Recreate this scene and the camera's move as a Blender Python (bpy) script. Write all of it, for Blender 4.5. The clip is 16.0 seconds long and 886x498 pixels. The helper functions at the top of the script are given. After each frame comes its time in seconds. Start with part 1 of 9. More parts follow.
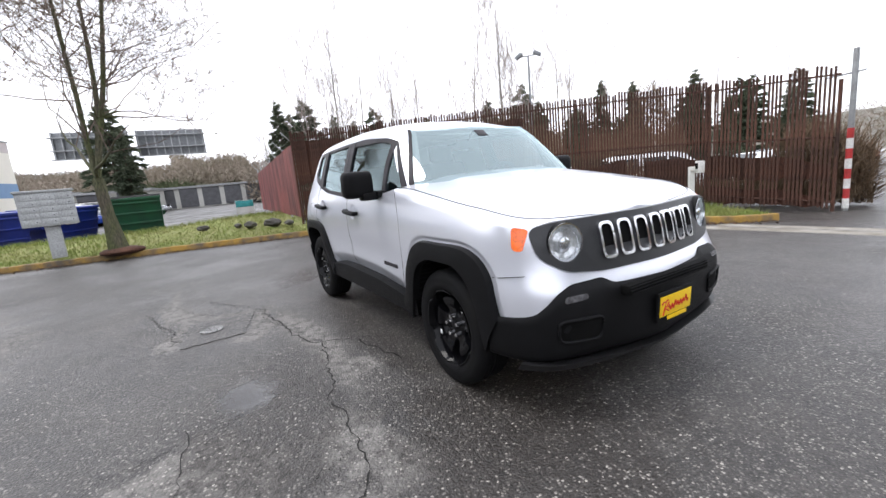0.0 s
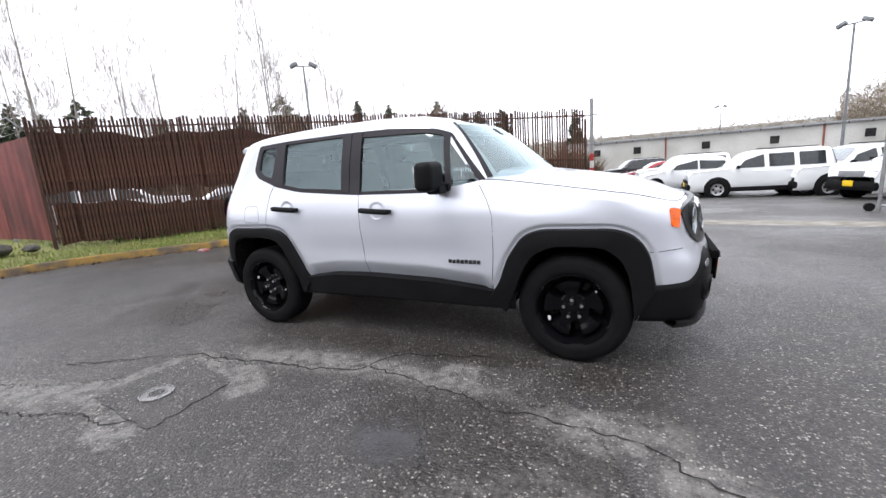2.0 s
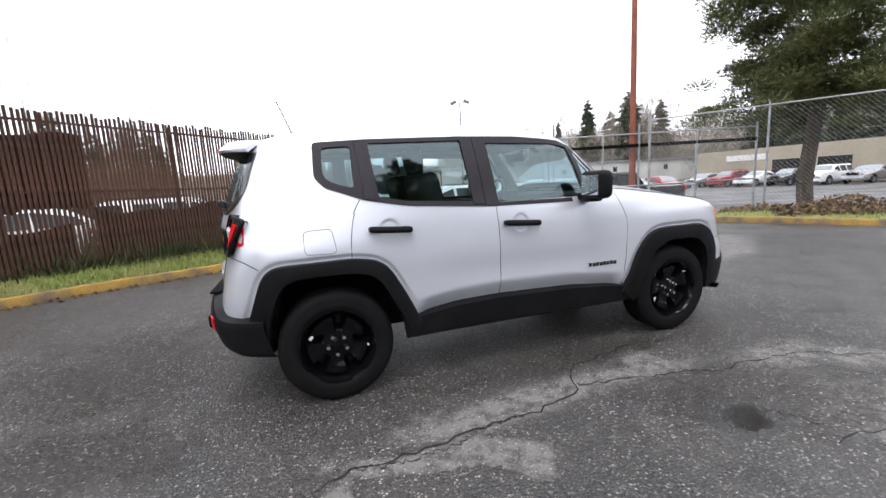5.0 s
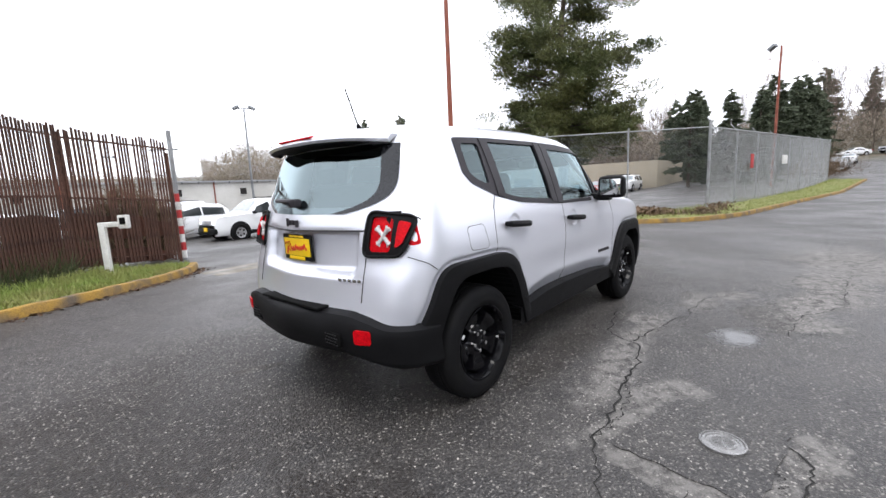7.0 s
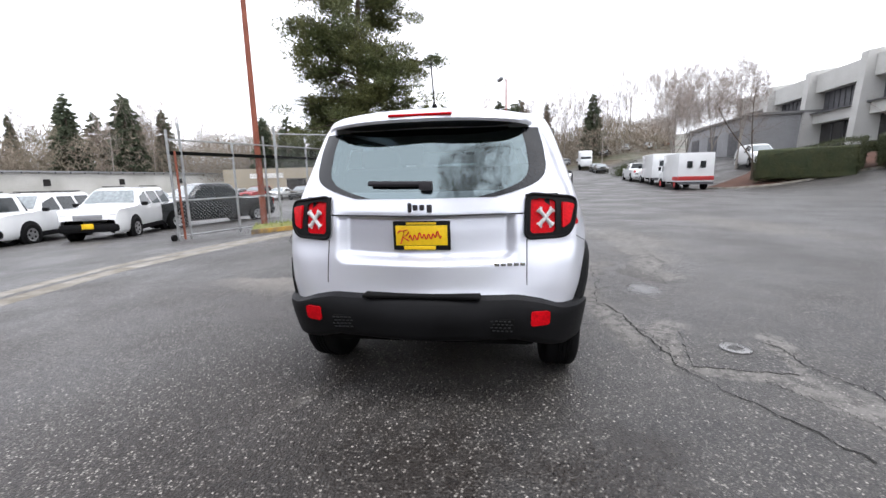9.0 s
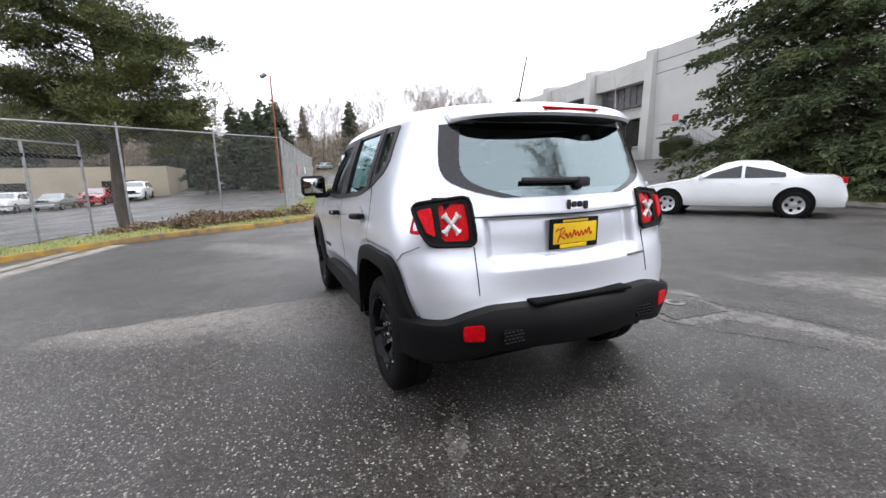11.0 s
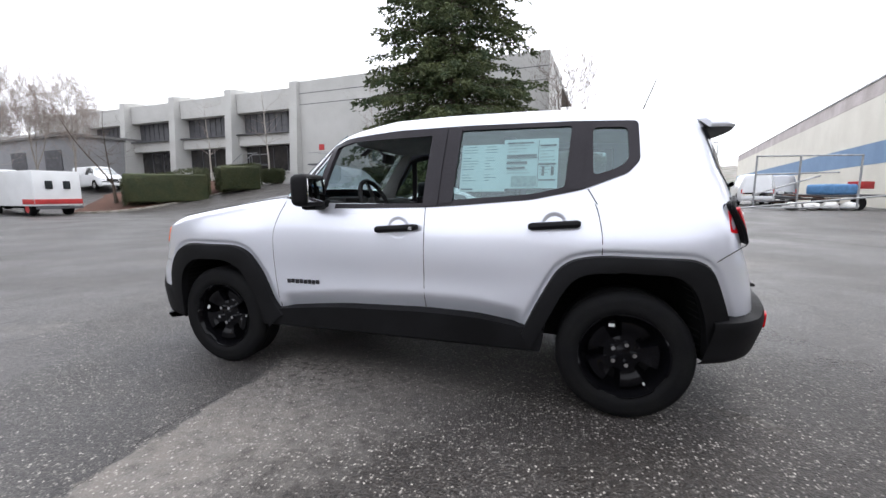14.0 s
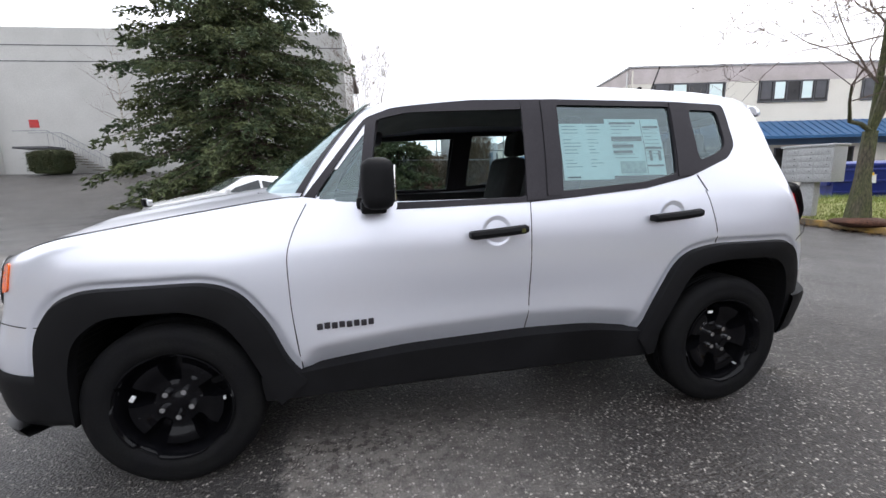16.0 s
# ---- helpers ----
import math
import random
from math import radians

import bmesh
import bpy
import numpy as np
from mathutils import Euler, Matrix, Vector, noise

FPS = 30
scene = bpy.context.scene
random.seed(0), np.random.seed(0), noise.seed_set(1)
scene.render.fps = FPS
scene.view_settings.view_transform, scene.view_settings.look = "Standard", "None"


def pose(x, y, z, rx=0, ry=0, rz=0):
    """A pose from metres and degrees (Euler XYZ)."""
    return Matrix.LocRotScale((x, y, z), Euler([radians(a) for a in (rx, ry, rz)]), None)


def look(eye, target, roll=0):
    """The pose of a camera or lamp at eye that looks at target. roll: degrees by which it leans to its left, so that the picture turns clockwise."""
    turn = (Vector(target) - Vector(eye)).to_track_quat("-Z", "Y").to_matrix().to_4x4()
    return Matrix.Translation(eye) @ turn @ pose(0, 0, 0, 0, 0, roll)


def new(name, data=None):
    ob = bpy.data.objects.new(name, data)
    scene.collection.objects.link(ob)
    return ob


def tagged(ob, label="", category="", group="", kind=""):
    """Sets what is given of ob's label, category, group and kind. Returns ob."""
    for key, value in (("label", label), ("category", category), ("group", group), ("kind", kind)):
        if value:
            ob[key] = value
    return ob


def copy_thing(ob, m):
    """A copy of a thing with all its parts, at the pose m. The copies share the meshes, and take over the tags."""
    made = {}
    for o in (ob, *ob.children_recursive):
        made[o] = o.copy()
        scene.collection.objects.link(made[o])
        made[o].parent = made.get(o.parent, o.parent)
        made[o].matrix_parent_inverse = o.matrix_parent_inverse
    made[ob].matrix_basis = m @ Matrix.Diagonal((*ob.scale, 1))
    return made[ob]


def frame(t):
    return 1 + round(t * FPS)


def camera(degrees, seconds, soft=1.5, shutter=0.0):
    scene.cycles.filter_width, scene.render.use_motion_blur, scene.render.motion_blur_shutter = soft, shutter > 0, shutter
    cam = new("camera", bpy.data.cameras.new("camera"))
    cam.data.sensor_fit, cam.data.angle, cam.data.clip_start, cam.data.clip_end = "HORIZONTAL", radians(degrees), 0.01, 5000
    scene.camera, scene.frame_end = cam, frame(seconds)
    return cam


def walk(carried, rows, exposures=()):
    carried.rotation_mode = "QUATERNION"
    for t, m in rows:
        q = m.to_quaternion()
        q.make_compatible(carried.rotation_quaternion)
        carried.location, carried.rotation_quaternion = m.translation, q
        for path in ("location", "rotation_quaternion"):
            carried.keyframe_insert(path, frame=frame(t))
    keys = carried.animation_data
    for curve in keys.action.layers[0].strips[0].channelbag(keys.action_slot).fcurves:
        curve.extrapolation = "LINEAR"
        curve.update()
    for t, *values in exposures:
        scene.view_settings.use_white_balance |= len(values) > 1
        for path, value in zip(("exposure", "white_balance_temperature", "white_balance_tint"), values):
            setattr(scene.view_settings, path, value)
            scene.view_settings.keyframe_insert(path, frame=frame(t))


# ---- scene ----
cam = camera(93.9, 16.0)
PATH = [
    (0, (3.245, -2.019, 1.203), (1.553, -1.012, 0.854), -5.4),
    (0.5, (2.944, -2.436, 1.212), (1.44, -1.166, 0.859), -4.1),
    (1, (2.568, -2.807, 1.214), (1.263, -1.336, 0.849), -4.5),
    (1.5, (2.145, -3.082, 1.219), (1.069, -1.435, 0.858), -3.7),
    (2, (1.669, -3.332, 1.228), (0.795, -1.572, 0.853), -4.2),
    (2.5, (1.175, -3.471, 1.244), (0.555, -1.606, 0.87), -3.7),
    (3, (0.653, -3.578, 1.256), (0.321, -1.641, 0.887), -3.3),
    (3.5, (0.113, -3.567, 1.245), (-0.006, -1.597, 0.92), -4.4),
    (3.7, (-0.091, -3.553, 1.25), (-0.129, -1.575, 0.958), -3.0),
    (5.8, (-2.183, -2.961, 1.261), (-1.123, -1.292, 0.956), -1.5),
    (6, (-2.37, -2.859, 1.243), (-1.206, -1.257, 0.961), -0.0),
    (6.5, (-2.807, -2.591, 1.247), (-1.432, -1.18, 0.906), -1.2),
    (7, (-3.188, -2.247, 1.259), (-1.702, -0.943, 0.96), -2.6),
    (7.5, (-3.562, -1.902, 1.259), (-1.918, -0.8, 0.969), -2.5),
    (8, (-3.808, -1.448, 1.226), (-2.049, -0.551, 0.906), -1.8),
    (8.5, (-3.981, -0.974, 1.235), (-2.117, -0.331, 0.9), -2.3),
    (9, (-4.034, -0.444, 1.236), (-2.087, -0.137, 0.899), -1.4),
    (9.2, (-4.013, -0.224, 1.244), (-2.048, -0.06, 0.911), -2.2),
    (11.3, (-3.344, 1.694, 1.249), (-1.652, 0.698, 0.869), -1.0),
    (11.5, (-3.145, 1.847, 1.217), (-1.552, 0.705, 0.819), -0.5),
    (12, (-2.766, 2.198, 1.189), (-1.319, 0.857, 0.86), -0.1),
    (12.5, (-2.379, 2.525, 1.172), (-1.16, 0.968, 0.873), -0.9),
    (13, (-1.949, 2.804, 1.172), (-0.905, 1.117, 0.917), -0.6),
    (13.5, (-1.483, 3.001, 1.179), (-0.642, 1.205, 0.919), -0.8),
    (14, (-1.015, 3.072, 1.172), (-0.421, 1.181, 0.905), -0.3),
    (14.5, (-0.523, 3.123, 1.185), (-0.2, 1.167, 0.926), -1.3),
    (15, (-0.056, 3.037, 1.177), (0.081, 1.066, 0.867), -2.2),
    (15.5, (0.319, 2.847, 1.175), (0.163, 0.876, 0.872), -1.4),
    (16, (0.525, 2.565, 1.207), (0.134, 0.633, 0.868), -1.5),
]
walk(cam, [(t, look(eye, target, roll)) for t, eye, target, roll in PATH], [(0, 1.36)])

# ---- light: an overcast white sky with a weak, very wide sun ----
world = bpy.data.worlds.new("overcast_sky")
scene.world = world
world.use_nodes = True
wn = world.node_tree
sky = wn.nodes.new("ShaderNodeTexSky")
sky.sky_type, sky.sun_disc = "NISHITA", False
sky.sun_elevation, sky.sun_rotation = radians(42), radians(205)
grey = wn.nodes.new("ShaderNodeHueSaturation")
grey.inputs["Saturation"].default_value = 0.12
wn.links.new(sky.outputs[0], grey.inputs["Color"])
scaled = wn.nodes.new("ShaderNodeMix")
scaled.data_type, scaled.blend_type = "RGBA", "MULTIPLY"
scaled.inputs["Factor"].default_value = 1
scaled.inputs["B"].default_value = (0.08, 0.08, 0.08, 1)
wn.links.new(grey.outputs[0], scaled.inputs["A"])
cloud = wn.nodes.new("ShaderNodeMix")
cloud.data_type = "RGBA"
cloud.inputs["Factor"].default_value = 0.72
cloud.inputs["B"].default_value = (0.95, 0.98, 1.08, 1)
wn.links.new(scaled.outputs["Result"], cloud.inputs["A"])
wn.links.new(cloud.outputs["Result"], wn.nodes["Background"].inputs[0])
wn.nodes["Background"].inputs[1].default_value = 1.0
sun = bpy.data.lights.new("sun", "SUN")
sun.energy, sun.angle, sun.color = 0.6, radians(25), (1.0, 0.97, 0.93)
new("sun", sun).matrix_basis = look((0, 0, 30), (8, 12, 0))


# ---- helpers ----
def part(name, bm, material, parent=None, label="", smooth=True):
    """Links a bmesh as one mesh object, under a thing or a part."""
    me = bpy.data.meshes.new(name)
    bm.to_mesh(me)
    bm.free()
    return finish(name, me, material, parent, label, smooth)


def finish(name, me, material, parent=None, label="", smooth=True):
    for m in material if isinstance(material, (list, tuple)) else (material,):
        me.materials.append(m)
    if smooth:
        me.polygons.foreach_set("use_smooth", [True] * len(me.polygons))
        me.set_sharp_from_angle(angle=radians(38))
    ob = new(name, me)
    if parent is not None:
        ob.parent = parent
    if label:
        tagged(ob, label)
    return ob


def raw(name, verts, faces, material, parent=None, label="", smooth=True):
    me = bpy.data.meshes.new(name)
    me.from_pydata([tuple(map(float, v)) for v in verts], [], [tuple(map(int, q)) for q in faces])
    me.update()
    return finish(name, me, material, parent, label, smooth)


def thing(name, label, category, group="", kind="", m=None):
    ob = tagged(new(name), label, category, group, kind)
    ob.empty_display_size = 0.2
    if m is not None:
        ob.matrix_basis = m
    return ob


def rbox(bm, c, s, bevel=0.0, m=None, seg=2):
    """A box with centre c and size s, its edges rounded."""
    made = bmesh.ops.create_cube(bm, size=1.0)["verts"]
    for v in made:
        v.co = Vector((v.co.x * s[0], v.co.y * s[1], v.co.z * s[2]))
    if bevel > 0:
        edges = list({e for v in made for e in v.link_edges})
        made = list({v for f in bmesh.ops.bevel(bm, geom=edges, offset=bevel, segments=seg, affect="EDGES", profile=0.6)["faces"] for v in f.verts} | {v for v in made if v.is_valid})
    turn = m if m is not None else Matrix.Identity(4)
    for v in made:
        v.co = turn @ v.co + Vector(c)
    return bm


def box(name, c, s, material, parent=None, bevel=0.01, label="", m=None):
    return part(name, rbox(bmesh.new(), c, s, bevel, m), material, parent, label)


def rod(bm, a, b, r0, r1=None, seg=10, caps=True):
    """A tapered round bar from a to b."""
    a, b = Vector(a), Vector(b)
    r1 = r0 if r1 is None else r1
    q = (b - a).to_track_quat("Z", "Y").to_matrix()
    rings = []
    for p, r in ((a, r0), (b, r1)):
        rings.append([bm.verts.new(p + q @ Vector((r * math.cos(2 * math.pi * k / seg), r * math.sin(2 * math.pi * k / seg), 0))) for k in range(seg)])
    for k in range(seg):
        bm.faces.new((rings[0][k], rings[0][(k + 1) % seg], rings[1][(k + 1) % seg], rings[1][k]))
    if caps:
        bm.faces.new(rings[0][::-1])
        bm.faces.new(rings[1])
    return bm


def sweep(bm, pts, r, seg=6, closed=False):
    """A tube along points."""
    pts = [Vector(p) for p in pts]
    n = len(pts)
    rings = []
    for i, p in enumerate(pts):
        a, b = (pts[(i - 1) % n], pts[(i + 1) % n]) if closed else (pts[max(0, i - 1)], pts[min(n - 1, i + 1)])
        q = (b - a).to_track_quat("Z", "Y").to_matrix()
        rings.append([bm.verts.new(p + q @ Vector((r * math.cos(2 * math.pi * k / seg), r * math.sin(2 * math.pi * k / seg), 0))) for k in range(seg)])
    for i in range(n if closed else n - 1):
        for k in range(seg):
            bm.faces.new((rings[i][k], rings[i][(k + 1) % seg], rings[(i + 1) % n][(k + 1) % seg], rings[(i + 1) % n][k]))
    return bm


def lathe(profile, seg=48):
    """A body turned about the y axis from (radius, y) pairs."""
    bm = bmesh.new()
    rings = [[bm.verts.new((r * math.cos(2 * math.pi * k / seg), y, r * math.sin(2 * math.pi * k / seg))) for k in range(seg)] for r, y in profile]
    for a, b in zip(rings, rings[1:]):
        for k in range(seg):
            bm.faces.new((a[k], a[(k + 1) % seg], b[(k + 1) % seg], b[k]))
    return bm


def curve(*pts, s=0.03):
    """A smooth function through a few (x, y) pairs."""
    pts = sorted(pts)
    px, py = [p[0] for p in pts], [p[1] for p in pts]
    xs = np.arange(px[0] - 4 * s, px[-1] + 4 * s, s / 5)
    ys = np.interp(xs, px, py)
    k = np.exp(-0.5 * (np.arange(-15, 16) / 5.0) ** 2)
    ys = np.convolve(np.pad(ys, 15, mode="edge"), k / k.sum(), "valid")
    return lambda x: np.interp(x, xs, ys)


# ---- materials ----
def mat(name, col, rough=0.6, metal=0.0, col2=None, scale=5.0, detail=60.0, bump=0.0, rvar=0.1, coat=0.0, mix=0.5, fine=0.15, stretch=(1, 1, 1)):
    """A surface of two mixed colours, at a large and a small scale, with grain and gloss that vary."""
    m = bpy.data.materials.new(name)
    m.use_nodes = True
    n, l = m.node_tree.nodes, m.node_tree.links
    p = n["Principled BSDF"]
    col2 = col2 or tuple(c * 0.75 for c in col)
    tc, mp = n.new("ShaderNodeTexCoord"), n.new("ShaderNodeMapping")
    mp.inputs["Scale"].default_value = stretch
    l.new(tc.outputs["Object"], mp.inputs["Vector"])
    big, small = n.new("ShaderNodeTexNoise"), n.new("ShaderNodeTexNoise")
    big.inputs["Scale"].default_value, big.inputs["Detail"].default_value = scale, 5
    small.inputs["Scale"].default_value, small.inputs["Detail"].default_value = detail, 3
    for t in (big, small):
        l.new(mp.outputs[0], t.inputs["Vector"])
    ramp = n.new("ShaderNodeMapRange")
    ramp.inputs["From Min"].default_value, ramp.inputs["From Max"].default_value = mix - 0.15, mix + 0.15
    l.new(big.outputs["Fac"], ramp.inputs["Value"])
    two = n.new("ShaderNodeMix")
    two.data_type = "RGBA"
    two.inputs["A"].default_value, two.inputs["B"].default_value = (*col, 1), (*col2, 1)
    l.new(ramp.outputs[0], two.inputs["Factor"])
    grain = n.new("ShaderNodeMapRange")
    grain.inputs["To Min"].default_value, grain.inputs["To Max"].default_value = 1 - 2 * fine, 1 + 2 * fine
    grain.inputs["From Min"].default_value, grain.inputs["From Max"].default_value = 0.25, 0.75
    l.new(small.outputs["Fac"], grain.inputs["Value"])
    mul = n.new("ShaderNodeVectorMath")
    mul.operation = "SCALE"
    l.new(two.outputs["Result"], mul.inputs[0])
    l.new(grain.outputs[0], mul.inputs["Scale"])
    l.new(mul.outputs[0], p.inputs["Base Color"])
    rr = n.new("ShaderNodeMapRange")
    rr.inputs["To Min"].default_value, rr.inputs["To Max"].default_value = max(0.02, rough - rvar), min(1, rough + rvar)
    l.new(big.outputs["Fac"], rr.inputs["Value"])
    l.new(rr.outputs[0], p.inputs["Roughness"])
    p.inputs["Metallic"].default_value = metal
    p.inputs["Coat Weight"].default_value = coat
    p.inputs["Coat Roughness"].default_value = 0.04
    if bump:
        b = n.new("ShaderNodeBump")
        b.inputs["Strength"].default_value, b.inputs["Distance"].default_value = bump, 0.01
        l.new(small.outputs["Fac"], b.inputs["Height"])
        l.new(b.outputs[0], p.inputs["Normal"])
    return m


def glass(name, tint, gloss=1.45, rough=0.02):
    """Clear or tinted sheet glass: what lies behind it, and a reflection that grows at grazing angles."""
    m = bpy.data.materials.new(name)
    m.use_nodes = True
    n, l = m.node_tree.nodes, m.node_tree.links
    n.remove(n["Principled BSDF"])
    clear, shine, mix = n.new("ShaderNodeBsdfTransparent"), n.new("ShaderNodeBsdfGlossy"), n.new("ShaderNodeMixShader")
    facing, power, share = n.new("ShaderNodeLayerWeight"), n.new("ShaderNodeMath"), n.new("ShaderNodeMapRange")
    clear.inputs[0].default_value = (*tint, 1)
    shine.inputs["Roughness"].default_value = rough
    shine.inputs[0].default_value = (0.80, 0.97, 1.0, 1)
    facing.inputs["Blend"].default_value = 0.5
    power.operation = "POWER"
    power.inputs[1].default_value = 5.0
    share.inputs["To Min"].default_value = ((gloss - 1) / (gloss + 1)) ** 2
    l.new(facing.outputs["Facing"], power.inputs[0])
    l.new(power.outputs[0], share.inputs["Value"])
    l.new(share.outputs[0], mix.inputs[0])
    l.new(clear.outputs[0], mix.inputs[1])
    l.new(shine.outputs[0], mix.inputs[2])
    l.new(mix.outputs[0], n["Material Output"].inputs[0])
    return m


SILVER = mat("silver_paint", (0.740, 0.755, 0.822), 0.30, 0.50, (0.710, 0.725, 0.790), scale=1.2, detail=900, rvar=0.03, coat=0.8, fine=0.05)
PLASTIC = mat("black_plastic", (0.0065, 0.0065, 0.007), 0.5, 0, (0.010, 0.010, 0.011), 4, 500, 0.12, 0.08)
TRIM = mat("dark_window_trim", (0.042, 0.039, 0.044), 0.42, 0, None, 3, 300, 0.04, 0.06)
RUBBER = mat("tyre_rubber", (0.006, 0.006, 0.007), 0.66, 0, (0.009, 0.009, 0.009), 9, 160, 0.15, 0.1)
RIMPAINT = mat("gloss_black_steel", (0.004, 0.004, 0.005), 0.09, 0, None, 6, 200, 0.02, 0.05)
DARK = mat("dark_recess", (0.006, 0.006, 0.006), 0.9, 0, None, 5, 60, 0, 0.05)
CHROME = mat("chrome", (0.72, 0.73, 0.75), 0.12, 1.0, (0.6, 0.6, 0.62), 8, 120, 0, 0.04, fine=0.03)
REDLENS = mat("red_lens", (0.58, 0.004, 0.010), 0.3, 0, (0.44, 0.003, 0.008), 20, 90, 0.05, 0.04)
AMBER = mat("amber_lens", (0.95, 0.16, 0.01), 0.15, 0, (0.85, 0.12, 0.01), 20, 90, 0.05, 0.04, coat=0.5)
CLEARLENS = mat("clear_lamp_lens", (0.75, 0.76, 0.78), 0.1, 0.5, (0.5, 0.51, 0.53), 25, 70, 0.15, 0.05, coat=0.8)
WHITEPLASTIC = mat("pale_plastic", (0.72, 0.72, 0.72), 0.4, 0, None, 5, 90, 0, 0.05)
YELLOWPLATE = mat("yellow_plate", (0.88, 0.58, 0.01), 0.45, 0, (0.82, 0.52, 0.01), 6, 80, 0, 0.05, fine=0.04)
REDINK = mat("red_ink", (0.65, 0.02, 0.02), 0.5, 0, None, 5, 50, 0, 0.02)
INTERIOR = mat("dark_upholstery", (0.028, 0.027, 0.027), 0.85, 0, (0.02, 0.02, 0.02), 12, 240, 0.25, 0.05)
HEADLINER = mat("grey_headliner", (0.42, 0.42, 0.40), 0.9, 0, None, 4, 200, 0.1, 0.04)
PAPER = mat("window_paper", (0.80, 0.92, 0.90), 0.7, 0, (0.77, 0.90, 0.88), 3, 50, 0, 0.02, fine=0.03)
INK = mat("grey_print", (0.06, 0.08, 0.08), 0.7, 0, None, 3, 50, 0, 0.02)
GREYINK = mat("faint_print", (0.26, 0.33, 0.32), 0.7, 0, None, 3, 50, 0, 0.02)
for dull in (PLASTIC, TRIM, RUBBER, DARK, REDLENS):
    dull.node_tree.nodes["Principled BSDF"].inputs["Specular IOR Level"].default_value = 0.10
RIMPAINT.node_tree.nodes["Principled BSDF"].inputs["Specular IOR Level"].default_value = 0.16
GRILLEGREY = mat("satin_grey_panel", (0.032, 0.033, 0.036), 0.35, 0.3, None, 3, 300, 0.04, 0.05)
EDGEGLASS = mat("dark_glass_border", (0.016, 0.017, 0.02), 0.12, 0, None, 3, 60, 0, 0.02)
FOGLENS = mat("fog_lens", (0.20, 0.20, 0.215), 0.2, 0.5, (0.10, 0.10, 0.11), 30, 90, 0.1)
SEAM = mat("panel_gap", (0.02, 0.02, 0.022), 0.8, 0, None, 3, 50, 0, 0.02)
SIDEGLASS = glass("tinted_side_glass", (0.44, 0.56, 0.57), 2.0)
DOORGLASS = glass("clear_door_glass", (0.54, 0.64, 0.645), 2.0)
FRONTGLASS = glass("windscreen_glass", (0.55, 0.62, 0.64), 3.0)
LAMPGLASS = glass("clear_lamp_glass", (0.96, 0.97, 0.97), 1.5)
REARGLASS = glass("tinted_rear_glass", (0.24, 0.28, 0.29), 2.7)

# ---- the car: x ahead, y to its left, hubs at x = +-1.285 ----
silver_car = thing("car", "silver compact SUV with black cladding and black steel wheels", "car")

w_low = curve((0.2, 0.845), (0.35, 0.868), (0.5, 0.882), (0.62, 0.892), (0.8, 0.893), (0.95, 0.885), (1.05, 0.868), (1.1, 0.857), (1.3, 0.80), (1.5, 0.725), (1.6, 0.675), (1.7, 0.60))
xf_low = curve((0.15, 1.92), (0.25, 2.02), (0.35, 2.06), (0.5, 2.075), (0.62, 2.06), (0.7, 2.02), (0.78, 1.995), (0.86, 1.985), (0.95, 1.955), (1.05, 1.9))
xr_low = curve((0.25, 1.92), (0.35, 1.98), (0.5, 2.025), (0.56, 2.025), (0.62, 1.985), (0.68, 1.975), (0.8, 1.98), (0.95, 1.972), (1.05, 1.955), (1.15, 1.925), (1.25, 1.89))
xf_cab = curve((1.05, 1.06), (1.17, 0.985), (1.3, 0.835), (1.45, 0.655), (1.55, 0.52), (1.62, 0.40), (1.7, 0.2), s=0.02)
xr_cab = curve((1.05, 1.955), (1.15, 1.925), (1.25, 1.89), (1.4, 1.83), (1.5, 1.775), (1.6, 1.72), (1.7, 1.62))
# by height: half width, reach ahead and behind, squareness of the corners ahead and behind, and how far nose and tail bow in plan
square = curve((0.3, 7.5), (0.55, 8.0), (0.66, 10.0), (0.76, 12.0), (0.90, 16.0), (1.03, 16.0), (1.3, 11.0), (1.6, 9.0))
tail_bow = curve((0.3, 0.08), (0.56, 0.082), (0.66, 0.065), (0.76, 0.09), (0.9, 0.125), (1.03, 0.128), (1.3, 0.130), (1.5, 0.10), (1.6, 0.09))
LOW, CAB = (w_low, xf_low, xr_low, 9.0, square, 0.065, tail_bow), (w_low, xf_cab, xr_cab, 3.6, square, 0.0, tail_bow)


def skin(level, phi, z, off=0.0):
    """Points of the body's left half: phi from 0 (nose) to pi (tail), at heights z, moved out by off."""
    w, xf, xr, nf, nr, bf, br = level
    c, s = np.cos(phi), np.sin(phi)
    n, bow = np.where(c > 0, nf, nr(z)), np.where(c > 0, bf, br(z))
    big = np.where(c > 0, xf(z), xr(z))
    n0 = np.where(c > 0, nf, 12.0)
    ax, ay = np.abs(c) ** (2 / n0), np.where(np.abs(s) < 1e-12, 0.0, np.abs(s)) ** (2 / n0)
    k = (ax ** n + ay ** n) ** (-1 / n)
    ax, ay = ax * k, ay * k
    x, y = np.sign(c) * big * ax * (1 - bow * (np.hypot(ay, 0.15) - 0.15)), w(z) * ay
    gx, gy = np.sign(c) * ax ** (n - 1) / big, ay ** (n - 1) / w(z) + bow * ay / np.hypot(ay, 0.15) * ax ** n / w(z)
    g = np.hypot(gx, gy) + 1e-9
    return np.stack([x + off * gx / g, y + off * gy / g, z + 0 * x], -1)


